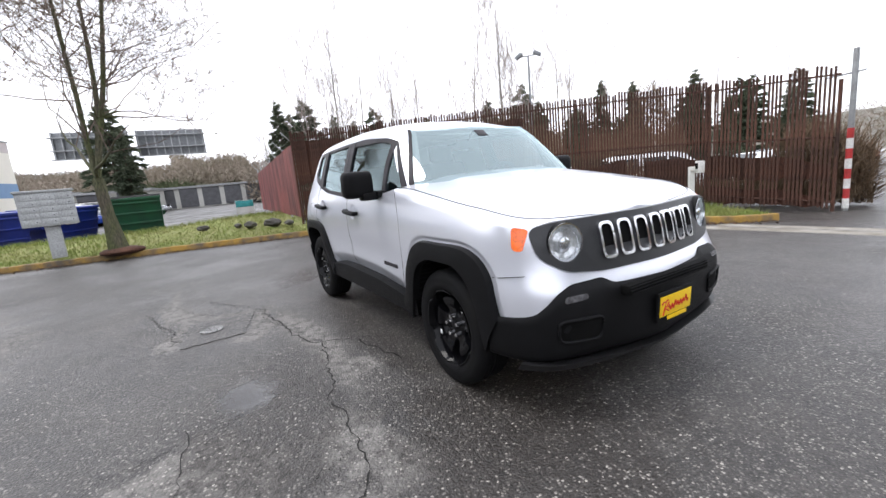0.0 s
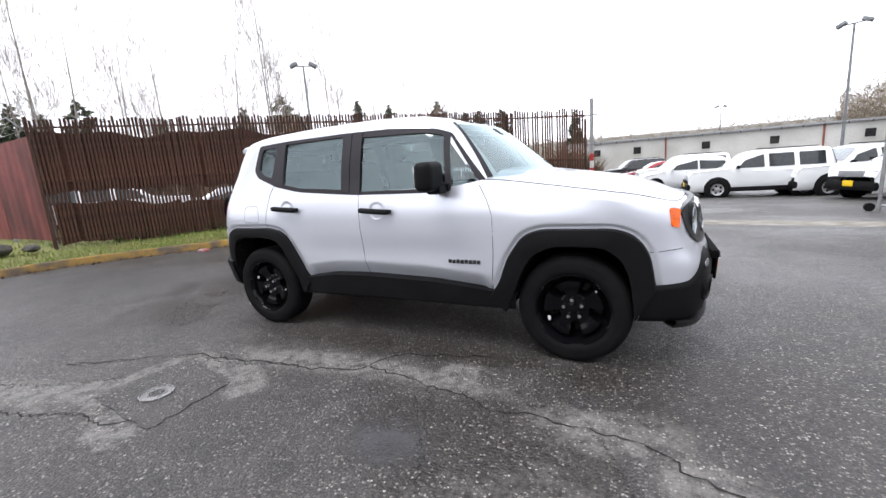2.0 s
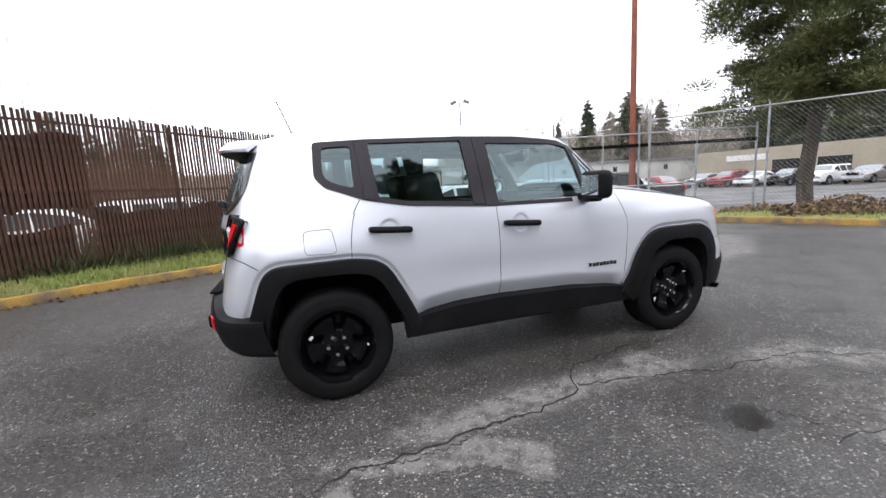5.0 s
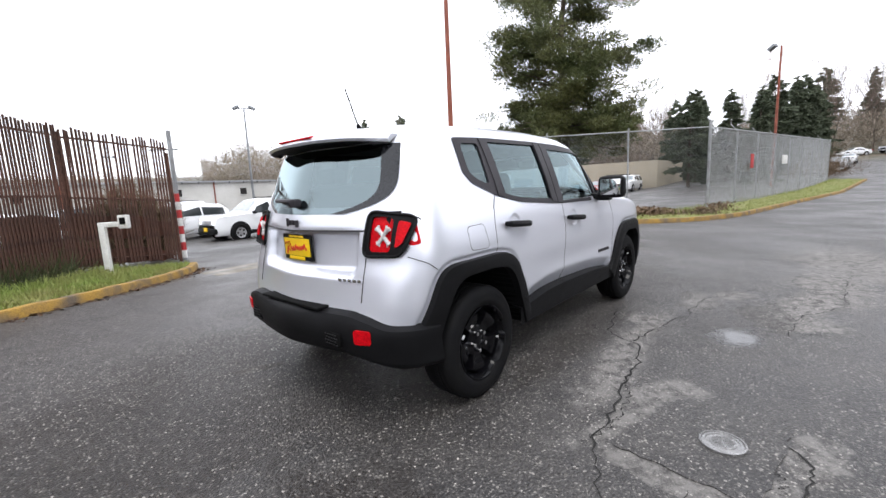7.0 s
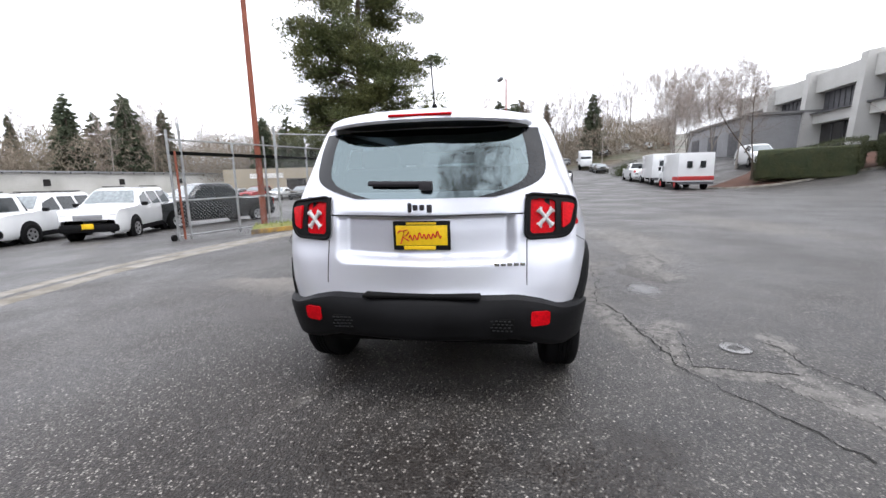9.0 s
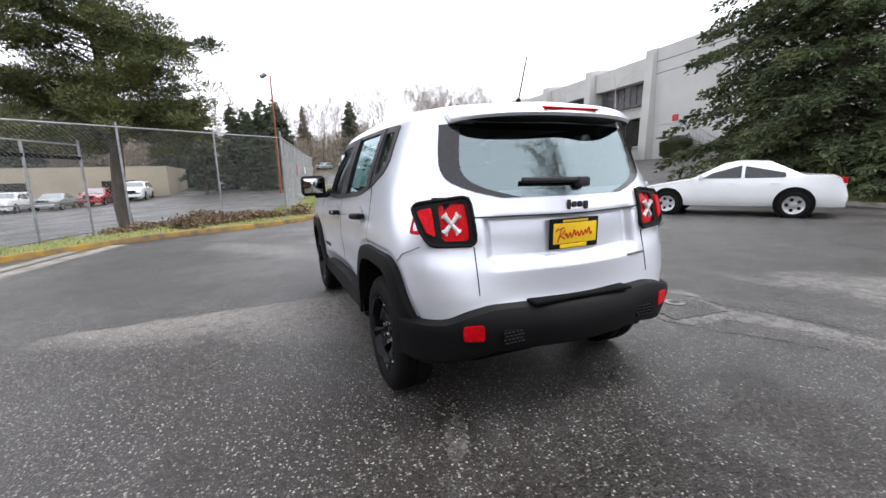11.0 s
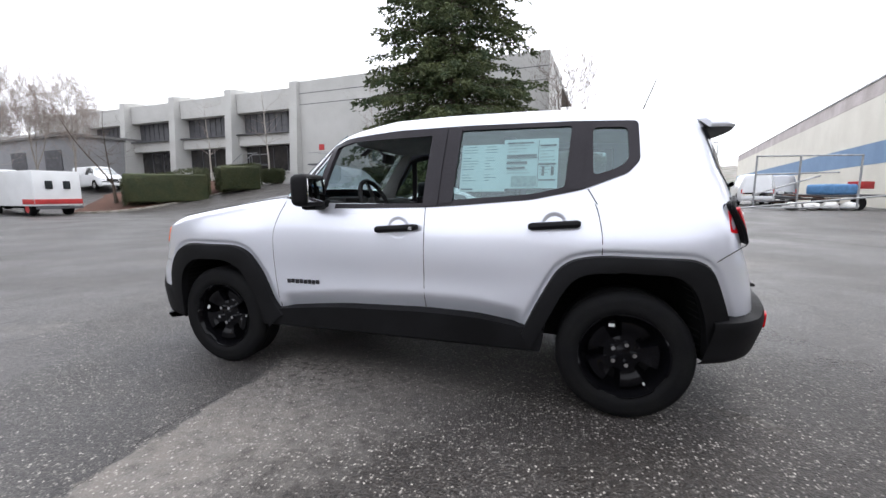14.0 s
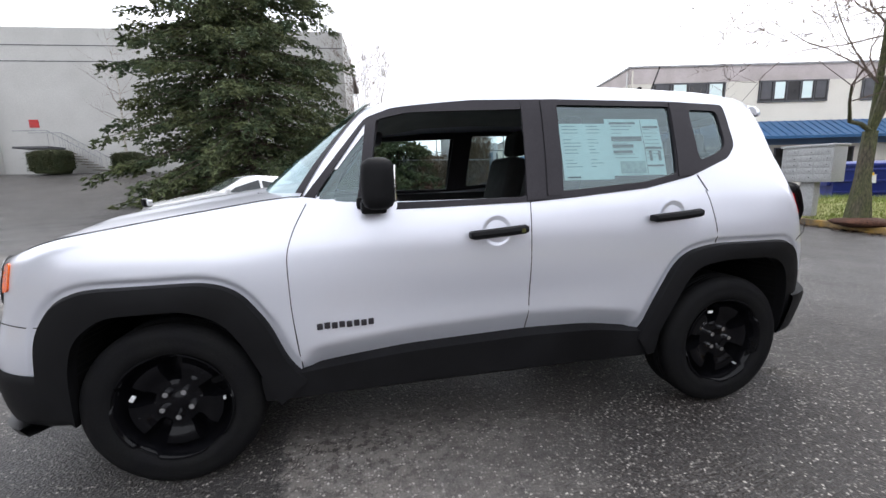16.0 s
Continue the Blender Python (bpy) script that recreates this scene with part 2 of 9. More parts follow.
def phi_even(level, z, count):
    """Angles that step evenly along the outline at height z."""
    p = np.concatenate([np.linspace(0, 1, 2500) ** 4 * 0.4, np.linspace(0.4, 1.3, 900), math.pi / 2 - (np.linspace(1, 0, 2000) ** 4) * 0.27, math.pi / 2 + np.linspace(0, 1, 2000) ** 4 * 0.27, np.linspace(1.85, 2.74, 900), math.pi - (np.linspace(1, 0, 2500) ** 4) * 0.4])
    p = np.unique(p)
    q = skin(level, p, np.full(len(p), z))
    d = np.r_[0, np.cumsum(np.linalg.norm(np.diff(q, axis=0), axis=1))]
    return np.interp(np.linspace(0, d[-1], count), d, p)


def side(x, z, off=0.0, level=CAB):
    """The place on the left flank at x and height z."""
    w, xf, xr, nf, nr, bf, br = level
    n, big, bow = (nf, xf(z), bf) if x > 0 else (float(nr(z)), xr(z), float(br(z)))
    want, near, far = min(0.9999, abs(x) / big), 0.0, 1.0
    for _ in range(26):
        ax = (near + far) / 2
        ay = (1 - ax ** n) ** (1 / n)
        near, far = (ax, far) if ax * (1 - bow * (math.hypot(ay, 0.15) - 0.15)) < want else (near, ax)
    n0 = nf if x > 0 else 12.0
    phi = math.atan2(ay ** (n0 / 2), ax ** (n0 / 2))
    return Vector(skin(level, np.array([phi if x > 0 else math.pi - phi]), np.array([z]), off)[0])


def fore(y, z, off=0.0, level=LOW, back=False):
    """The place on the nose (or the tail) at y and height z."""
    w, nf, nr = level[0], level[3], level[4]
    n = float(nr(z)) if back else nf
    ay, n0 = min(0.9999, abs(y) / float(w(z))), 12.0 if back else nf
    phi = math.atan2(ay ** (n0 / 2), (1 - ay ** n) ** (n0 / 2 / n))
    p = skin(level, np.array([math.pi - phi if back else phi]), np.array([z]), off)[0]
    return Vector((p[0], math.copysign(p[1], y) if y else 0.0, p[2]))


def flip(p):
    return Vector((p[0], -p[1], p[2]))


def patch(name, grid, keep, material, label="", mirror=True, both=True, parent=None):
    """Quads of a grid of points whose centres pass keep(x, y, z), on the left, the right or both sides."""
    a, b = grid.shape[:2]
    idx = np.arange(a * b).reshape(a, b)
    q = np.stack([idx[:-1, :-1], idx[1:, :-1], idx[1:, 1:], idx[:-1, 1:]], -1).reshape(-1, 4)
    v = grid.reshape(-1, 3)
    c = v[q].mean(1)
    q = q[keep(c[:, 0], c[:, 1], c[:, 2])]
    sides = []
    if both or not mirror:
        sides.append((v, q))
    if both or mirror:
        sides.append((v * (1, -1, 1), q[:, ::-1]))
    verts, faces, base = [], [], 0
    for sv, sq in sides:
        used, inv = np.unique(sq, return_inverse=True)
        verts.append(sv[used])
        faces.append(inv.reshape(-1, 4) + base)
        base += len(used)
    ob = raw(name, np.concatenate(verts), np.concatenate(faces), material, parent or silver_car, label)
    weld(ob.data)
    return ob


def weld(me):
    bm = bmesh.new()
    bm.from_mesh(me)
    bmesh.ops.remove_doubles(bm, verts=bm.verts, dist=0.0006)
    bmesh.ops.recalc_face_normals(bm, faces=bm.faces)
    bm.to_mesh(me)
    bm.free()
    me.polygons.foreach_set("use_smooth", [True] * len(me.polygons))


def outward(ob, centre=(-0.3, 0.0, 0.7)):
    """Turns every face of a pane away from the middle of the car."""
    bm = bmesh.new()
    bm.from_mesh(ob.data)
    c = Vector(centre)
    bm.normal_update()
    bmesh.ops.reverse_faces(bm, faces=[f for f in bm.faces if f.normal.dot(f.calc_center_median() - c) < 0])
    bm.to_mesh(ob.data)
    bm.free()
    return ob


def fill(outer, holes=(), cuts=0):
    """A flat area between outlines: 2D points and triangles."""
    bm = bmesh.new()
    edges = []
    for loop in (outer, *holes):
        vs = [bm.verts.new((p[0], p[1], 0)) for p in loop]
        edges += [bm.edges.new((vs[i], vs[(i + 1) % len(vs)])) for i in range(len(vs))]
    bmesh.ops.triangle_fill(bm, use_beauty=True, use_dissolve=False, edges=edges)
    if cuts:
        bmesh.ops.subdivide_edges(bm, edges=bm.edges[:], cuts=cuts, use_grid_fill=True)
        bmesh.ops.triangulate(bm, faces=bm.faces[:])
    bm.verts.index_update()
    pts, tris = [(v.co.x, v.co.y) for v in bm.verts], [[v.index for v in f.verts] for f in bm.faces]
    rim = [(e.verts[0].index, e.verts[1].index) for e in bm.edges if len(e.link_faces) == 1]
    bm.free()
    return pts, tris, rim


def daylit(ob):
    """Glass that casts no shadow."""
    ob.visible_shadow = False
    return ob


def rounded(pts, r=0.03, step=0.04, n=5):
    """An outline with its corners rounded and its long edges divided."""
    out = []
    k = len(pts)
    for i in range(k):
        p, a, b = Vector(pts[i]), Vector(pts[i - 1]), Vector(pts[(i + 1) % k])
        u, v = (a - p), (b - p)
        rr = min(r, u.length * 0.45, v.length * 0.45)
        s, e = p + u.normalized() * rr, p + v.normalized() * rr
        for j in range(n + 1):
            t = j / n
            out.append((1 - t) ** 2 * s + 2 * t * (1 - t) * p + t * t * e)
    final = []
    for i, p in enumerate(out):
        q = out[(i + 1) % len(out)]
        m = max(1, int((q - p).length / step))
        final += [tuple(p + (q - p) * j / m) for j in range(m)]
    return final


def plate_on(name, where, outer, holes, material, thick=0.02, proud=0.006, mirror=False, label="", parent=None, cuts=0):
    """A plate that follows the body: an outline in two coordinates, laid on by where(a, b, off)."""
    pts, tris, rim = fill(outer, holes, cuts)
    turn = flip if mirror else Vector
    top = [turn(where(a, b, proud)) for a, b in pts]
    n = len(pts)
    if thick <= 0:
        return raw(name, top, tris, material, parent or silver_car, label)
    low = [turn(where(a, b, proud - thick)) for a, b in pts]
    faces = list(tris) + [[i + n for i in t[::-1]] for t in tris] + [(a, b, b + n, a + n) for a, b in rim]
    bm = bmesh.new()
    vs = [bm.verts.new(p) for p in top + low]
    for f in faces:
        bm.faces.new([vs[i] for i in f])
    bmesh.ops.recalc_face_normals(bm, faces=bm.faces)
    return part(name, bm, material, parent or silver_car, label)


# wheel arches: outer and inner edge of the flares, as (x, z)
ARCH = {
    "rear": ([(-0.765, 0.42), (-0.84, 0.588), (-0.945, 0.785), (-1.02, 0.84), (-1.16, 0.862), (-1.59, 0.858), (-1.655, 0.815), (-1.72, 0.64), (-1.765, 0.52)],
             [(-0.815, 0.33), (-0.898, 0.50), (-0.990, 0.69), (-1.062, 0.762), (-1.226, 0.782), (-1.50, 0.777), (-1.575, 0.72), (-1.635, 0.547), (-1.66, 0.33)]),
    "front": ([(0.765, 0.40), (0.835, 0.49), (0.895, 0.655), (0.995, 0.80), (1.102, 0.842), (1.526, 0.841), (1.63, 0.80), (1.702, 0.70), (1.735, 0.50)],
              [(0.880, 0.30), (0.925, 0.41), (0.994, 0.583), (1.06, 0.687), (1.187, 0.742), (1.461, 0.738), (1.565, 0.66), (1.605, 0.534), (1.625, 0.30)]),
}


def along(pts, count, r=0.05):
    """A polyline as evenly spaced points, its corners eased."""
    p = np.array(pts, float)
    d = np.r_[0, np.cumsum(np.linalg.norm(np.diff(p, axis=0), axis=1))]
    t = np.linspace(0, d[-1], 240)
    q = np.stack([np.interp(t, d, p[:, i]) for i in range(2)], 1)
    k = np.ones(15) / 15
    for _ in range(2):
        pad = np.pad(q, ((7, 7), (0, 0)), mode="reflect", reflect_type="odd")
        q = np.stack([np.convolve(pad[:, i], k, "valid") for i in range(2)], 1)
    return q[np.linspace(0, 239, count).astype(int)]


MID = {k: (along(o, 240) + along(i, 240)) / 2 for k, (o, i) in ARCH.items()}


def arch_top(x):
    """Height of the middle of the flares over x, or -1 beside them."""
    z = np.full(np.shape(x), -1.0)
    for m in MID.values():
        o = np.argsort(m[:, 0])
        xs, zs = m[o, 0], m[o, 1]
        z = np.where((x > xs[0]) & (x < xs[-1]), np.interp(x, xs, zs), z)
    return z


sill = curve((0.8, 0.435), (0.62, 0.459), (0.336, 0.488), (-0.197, 0.505), (-0.51, 0.498), (-0.80, 0.455), s=0.04)
nose_edge = curve((0, 0.615), (0.3, 0.62), (0.36, 0.625), (0.42, 0.66), (0.6, 0.655), (0.68, 0.62), (0.78, 0.53), (0.86, 0.51), (1.0, 0.51), s=0.012)
tail_edge = curve((0, 0.632), (0.5, 0.634), (0.62, 0.612), (0.72, 0.578), (0.84, 0.57), (1.0, 0.57), s=0.02)
hood_edge = curve((2.2, 0.93), (1.98, 0.94), (1.90, 0.965), (1.80, 0.995), (1.696, 1.022), (1.277, 1.088), (0.95, 1.135), (0.8, 1.15), (0.6, 1.12), (0.3, 1.115), (-3, 1.115), s=0.03)


def split(x, y):
    """Where the paint ends above the cladding."""
    z = np.where(x > 1.66, nose_edge(np.abs(y)), np.where(x < -1.66, tail_edge(np.abs(y)), sill(x)))
    return np.maximum(z, arch_top(x))


phis = phi_even(LOW, 0.75, 420)
ref = skin(LOW, phis, np.full(len(phis), 0.75))
lo, hi = split(ref[:, 0], ref[:, 1]) - 0.006, hood_edge(ref[:, 0])
rows = np.linspace(0, 1, 46)
zz = lo[:, None] + (hi - lo)[:, None] * rows[None, :]
R = 0.055
front = np.clip((ref[:, 0] - 0.75) / 0.1, 0, 1)[:, None]
inset = front * R * (1 - np.sqrt(1 - np.clip((zz - (hi[:, None] - R)) / R, 0, 0.98) ** 2))
lower = skin(LOW, np.broadcast_to(phis[:, None], zz.shape), zz, -inset)
# the flanks pinch in a little between the shoulder and the sill
pinch = 0.020 * np.exp(-((zz - 0.66) / 0.13) ** 2) * np.exp(-(lower[..., 0] / 0.75) ** 4)
lower[..., 1] -= pinch
# swollen haunches over the wheels
for hub in (1.30, -1.30):
    lower[..., 1] += 0.012 * np.exp(-((lower[..., 0] - hub) / 0.42) ** 4) * np.exp(-((zz - 0.88) / 0.12) ** 2)
# a flange turned in round the wheel arches and along the sill
for outer_, _ in ARCH.values():
    po_ = along(outer_, 90)
    dist = np.min(np.hypot(lower[..., 0, None] - po_[:, 0], zz[..., None] - po_[:, 1]), -1)
    fade = np.clip((dist - 0.012) / 0.022, 0, 1)
    lower[..., 1] -= 0.012 * (1 - fade * fade * (3 - 2 * fade))
above = zz - sill(lower[..., 0])
lower[..., 1] -= 0.052 * (1 - np.clip(above / 0.095, 0, 1)) * np.clip((0.80 - np.abs(lower[..., 0])) / 0.08, 0, 1)
# the tailgate is hollowed round the plate, below an overhanging fold
hollow = np.clip((zz - 0.785) / 0.06, 0, 1) * np.clip((1.052 - zz) / 0.016, 0, 1) * np.clip((0.50 - np.abs(lower[..., 1])) / 0.07, 0, 1)
lower[..., 0] += np.where(lower[..., 0] < -1.6, 0.058 * hollow * hollow * (3 - 2 * hollow), 0)
lead = curve((1.16, 0.70), (1.03, 0.775), (0.93, 0.811), (0.69, 0.808), (0.43, 0.785))
trail = curve((1.21, -1.07), (1.09, -1.133), (0.95, -1.16), (0.4, -1.165))
SPLIT = -0.205
in_front = lambda x, y, z: (x > SPLIT) & (x < lead(z)) & (z < 1.2) & (np.abs(y) > 0.6)
in_rear = lambda x, y, z: (x <= SPLIT) & (x > trail(z)) & (np.abs(y) > 0.6)
in_gate = lambda x, y, z: (x < -1.6) & (np.abs(y) < 0.545)
in_lamp = lambda x, y, z: (x < -1.6) & (np.abs(y) > 0.540) & (np.abs(y) < 0.710) & (z > 0.926) & (z < 1.140)
in_head = lambda x, y, z: (x > 1.6) & ((np.abs(y) - 0.575) ** 2 + (z - 0.845) ** 2 < 0.075 ** 2)
shell = lambda x, y, z: ~(in_head(x, y, z) | in_lamp(x, y, z) | in_front(x, y, z) | in_rear(x, y, z) | in_gate(x, y, z))
patch("body", lower, lambda x, y, z: shell(x, y, z) & (x > -0.2), SILVER)
for right in (False, True):
    patch("rear_quarter", lower, lambda x, y, z: shell(x, y, z) & (x <= -0.2), SILVER, mirror=right, both=False)
doors = {}
for right in (False, True):
    doors[("front", right)] = patch("front_door", lower, in_front, SILVER, mirror=right, both=False)
    doors[("rear", right)] = patch("rear_door", lower, in_rear, SILVER, mirror=right, both=False)
tailgate = patch("tailgate", lower, in_gate, SILVER)

# bonnet, across between the wings' top edges
edge = lower[(ref[:, 0] > 0.78), -1]
u = np.linspace(-1, 1, 41)
crown = 0.012 + 0.038 * np.clip((1.96 - edge[:, 0]) / 0.35, 0, 1)
bz = edge[:, 2][:, None] + crown[:, None] * (1 - np.abs(u) ** 2.6)[None, :]
bz += 0.012 * (1 / (1 + np.exp((np.abs(u) - 0.62) / 0.02)))[None, :] * np.clip((1.9 - edge[:, 0]) / 0.5, 0, 1)[:, None]
bonnet = np.stack([np.broadcast_to(edge[:, 0][:, None], bz.shape), edge[:, 1][:, None] * u[None, :], bz], -1)
patch("bonnet", bonnet, lambda x, y, z: x > -9, SILVER, both=False, mirror=False)

# cabin shell with openings for the glass
roof_edge = curve((0.7, 1.545), (0.5, 1.555), (0.367, 1.572), (0.085, 1.613), (-0.318, 1.632), (-0.821, 1.63), (-1.306, 1.612), (-1.572, 1.592), (-1.9, 1.56), s=0.05)
cphi = phi_even(CAB, 1.35, 330)
cref = skin(CAB, cphi, np.full(len(cphi), 1.5))
chi = roof_edge(cref[:, 0])
crow = np.linspace(0, 1, 40)
cz = 1.095 + (chi - 1.095)[:, None] * crow[None, :]
RC = 0.06
cin = RC * (1 - np.sqrt(1 - np.clip((cz - (chi[:, None] - RC)) / RC, 0, 0.985) ** 2))
cabin = skin(CAB, np.broadcast_to(cphi[:, None], cz.shape), cz, -cin)

DLO = [(0.755, 1.125), (0.46, 1.082), (-0.23, 1.094), (-0.42, 1.106), (-0.80, 1.136), (-1.05, 1.185), (-1.27, 1.268), (-1.325, 1.33), (-1.315, 1.535), (-1.0, 1.548), (-0.4, 1.553), (0.0, 1.545), (0.36, 1.512), (0.47, 1.475)]
DLO_in = np.array([(0.70, 1.14), (0.46, 1.10), (-0.23, 1.112), (-0.42, 1.125), (-0.80, 1.155), (-1.04, 1.203), (-1.25, 1.285), (-1.30, 1.34), (-1.29, 1.515), (-1.0, 1.528), (-0.4, 1.533), (0.0, 1.525), (0.34, 1.495), (0.44, 1.455)])


def inside(poly, x, z):
    hit = np.zeros(np.shape(x), bool)
    for (x0, z0), (x1, z1) in zip(poly, np.roll(poly, -1, 0)):
        cross = ((z0 > z) != (z1 > z)) & (x < (x1 - x0) * (z - z0) / (z1 - z0 + 1e-12) + x0)
        hit ^= cross
    return hit


ws_half = curve((1.10, 0.755), (1.17, 0.74), (1.3, 0.685), (1.45, 0.61), (1.56, 0.545))
rg_half = curve((1.12, 0.30), (1.15, 0.45), (1.18, 0.545), (1.21, 0.61), (1.25, 0.642), (1.30, 0.648), (1.40, 0.632), (1.50, 0.605), s=0.012)
open_side = lambda x, y, z: inside(DLO_in, x, z) & (np.abs(y) > 0.45)
open_ws = lambda x, y, z: (x > 0.2) & (np.abs(y) < ws_half(z) - 0.012) & (z < 1.545)
open_rear = lambda x, y, z: (x < -1.5) & (np.abs(y) < rg_half(z) - 0.02) & (z > 1.165) & (z < 1.5)
patch("cabin_shell", cabin, lambda x, y, z: ~(in_lamp(x, y, z) | open_side(x, y, z) | open_ws(x, y, z) | open_rear(x, y, z)), SILVER)
rim = cabin[:, -1]
keep = (rim[:, 0] < 0.56)
rim = rim[keep]
ru = np.linspace(-1, 1, 31)
rcrown = 0.055 * np.clip((0.55 - rim[:, 0]) / 0.35, 0.12, 1) * np.clip((rim[:, 0] + 1.80) / 0.4, 0.35, 1)
rz = rim[:, 2][:, None] + rcrown[:, None] * (1 - np.abs(ru) ** 2.2)[None, :]
roof = np.stack([np.broadcast_to(rim[:, 0][:, None], rz.shape), rim[:, 1][:, None] * ru[None, :], rz], -1)
patch("roof", roof, lambda x, y, z: x > -9, SILVER, both=False, mirror=False)
lining = roof * (1, 0.97, 1) - (0, 0, 0.045)
patch("headlining", lining, lambda x, y, z: x > -9, HEADLINER, both=False, mirror=False)

# side glass: dark trim with openings, panes in them
PANES = {
    "quarter_pane": [(0.70, 1.135), (0.525, 1.115), (0.47, 1.455)],
    "front_pane": [(0.485, 1.112), (-0.205, 1.116), (-0.245, 1.505), (0.30, 1.488), (0.425, 1.462)],
    "rear_pane": [(-0.363, 1.135), (-0.80, 1.165), (-0.968, 1.20), (-0.995, 1.522), (-0.395, 1.526)],
    "corner_pane": [(-1.105, 1.258), (-1.200, 1.286), (-1.258, 1.318), (-1.274, 1.355), (-1.266, 1.502), (-1.098, 1.508)],
}
panes = {k: rounded(v, 0.018 if k != "corner_pane" else 0.03) for k, v in PANES.items()}
for right in (False, True):
    plate_on("window_trim", side, rounded(DLO, 0.025), [panes[k] for k in panes], TRIM, 0.03, 0.006, right)
    for k, outline in panes.items():
        if k == "front_pane" and not right:
            continue
        daylit(outward(plate_on(k, side, outline, (), DOORGLASS if k in ("front_pane", "quarter_pane") else SIDEGLASS, 0, -0.004, right, cuts=4)))
    # pillar covers between the doors
    for x0, x1, z0, z1 in ((-0.212, -0.300, 1.10, 1.545), (-0.309, -0.385, 1.115, 1.548), (-0.985, -1.062, 1.185, 1.545)):
        pl = plate_on("pillar_cover", side, rounded([(x0 + 0.012, z0), (x1 + 0.012, z0 + 0.006), (x1 - 0.012, z1), (x0 - 0.012, z1)], 0.01), (), TRIM, 0.012, 0.012, right)


def sheet(name, y_of, zs, where, material, label="", n=30, parent=None):
    """A pane that spans from side to side, its half width given by height."""
    grid = np.array([[where(t * float(y_of(z)), z) for t in np.linspace(-1, 1, n)] for z in zs])
    return outward(patch(name, grid, lambda x, y, z: x > -9, material, label, both=False, mirror=False, parent=parent))


daylit(sheet("windscreen", ws_half, np.linspace(1.115, 1.555, 18), lambda y, z: fore(y, z, 0.002, CAB), FRONTGLASS))
for t in (-1, 1):
    g = np.array([[fore(t * (float(ws_half(z)) + d), z, 0.004, CAB) for d in (-0.018, -0.008, 0.003)] for z in np.linspace(1.12, 1.555, 16)])
    patch("windscreen_seal", g, lambda x, y, z: x > -9, TRIM, both=False, mirror=False)
box("mirror_mount_patch", fore(0, 1.50, 0.004, CAB), (0.08, 0.09, 0.006), TRIM, silver_car, 0.002, m=pose(0, 0, 0, 0, 38, 0))
rz_all = np.linspace(1.135, 1.50, 20)
daylit(sheet("rear_window", lambda z: rg_half(z) - 0.09, rz_all, lambda y, z: fore(y, z, 0.004, CAB, True), REARGLASS))
for t in (-1, 1):
    g = np.array([[fore(t * (float(rg_half(z)) + d), z, 0.005, CAB, True) for d in (-0.093, -0.06, -0.03, 0.0)] for z in rz_all])
    patch("rear_window_border", g, lambda x, y, z: x > -9, EDGEGLASS, both=False, mirror=False)

# cladding: front and rear bumpers and sills
def clad(name, keepx, bottom, level_off, zmax, material, rows=14):
    k = keepx(ref[:, 0])
    p, r0 = phis[k], ref[k]
    top = np.minimum(zmax(r0[:, 0], r0[:, 1]), 0.9)
    zs = bottom(r0[:, 1])[:, None] + (top - bottom(r0[:, 1]))[:, None] * np.linspace(0, 1, rows)[None, :]
    out = np.full(zs.shape, level_off)
    out[:, -1] -= 0.075 if name == "sill" else 0.012 if level_off < 0.04 else 0.062
    out[:, -2] -= 0.0 if level_off < 0.04 else 0.006
    out[:, 0] -= 0.05
    out[:, 1] -= 0.015
    return skin(LOW, np.broadcast_to(p[:, None], zs.shape), zs, out)


fb = clad("front_bumper", lambda x: x > 1.612, lambda y: 0.235 + 0.05 * np.abs(y), 0.014, lambda x, y: nose_edge(np.abs(y)) + 0.004, PLASTIC)
front_bumper = patch("front_bumper", fb, lambda x, y, z: x > -9, PLASTIC)
rb = clad("rear_bumper", lambda x: x < -1.645, lambda y: 0.385 - 0.07 * np.clip((np.abs(y) - 0.5) / 0.25, 0, 1), 0.050, lambda x, y: tail_edge(np.abs(y)) + 0.004, PLASTIC)
rear_bumper = patch("rear_bumper", rb, lambda x, y, z: x > -9, PLASTIC)
sl = clad("sill", lambda x: (x < 0.93) & (x > -0.87), lambda y: 0.30 + 0.0 * y, 0.012, lambda x, y: sill(x) + 0.004, PLASTIC)
for right in (False, True):
    patch("sill_cladding", sl, lambda x, y, z: x > -9, PLASTIC, mirror=right, both=False)
    for which, (o, i) in ARCH.items():
        po, pi = along(o, 56), along(i, 56)
        hubx = -1.285 if which == "rear" else 1.285
        grid = []
        for a, b in zip(po, pi):
            m = a * 0.5 + b * 0.5
            line = [side(*a, -0.03, LOW), side(*a, 0.002, LOW), side(*(a * 0.93 + b * 0.07), 0.022, LOW), side(*m, 0.032, LOW), side(*b, 0.028, LOW), side(*b, -0.03, LOW), side(*b, -0.16, LOW)]
            grid.append(line)
        patch("wheel_arch_flare", np.array(grid), lambda x, y, z: x > -9, PLASTIC, mirror=right, both=False)
        well = np.array([[side(*b, -0.02, LOW), side(*b, -0.30, LOW), Vector((b[0], 0.42, b[1])), Vector((b[0] * 0.3 + hubx * 0.7, 0.40, 0.25 + 0.2 * (b[1] - 0.3)))] for b in along(i, 40)])
        patch("wheel_well", well, lambda x, y, z: x > -9, DARK, mirror=right, both=False)

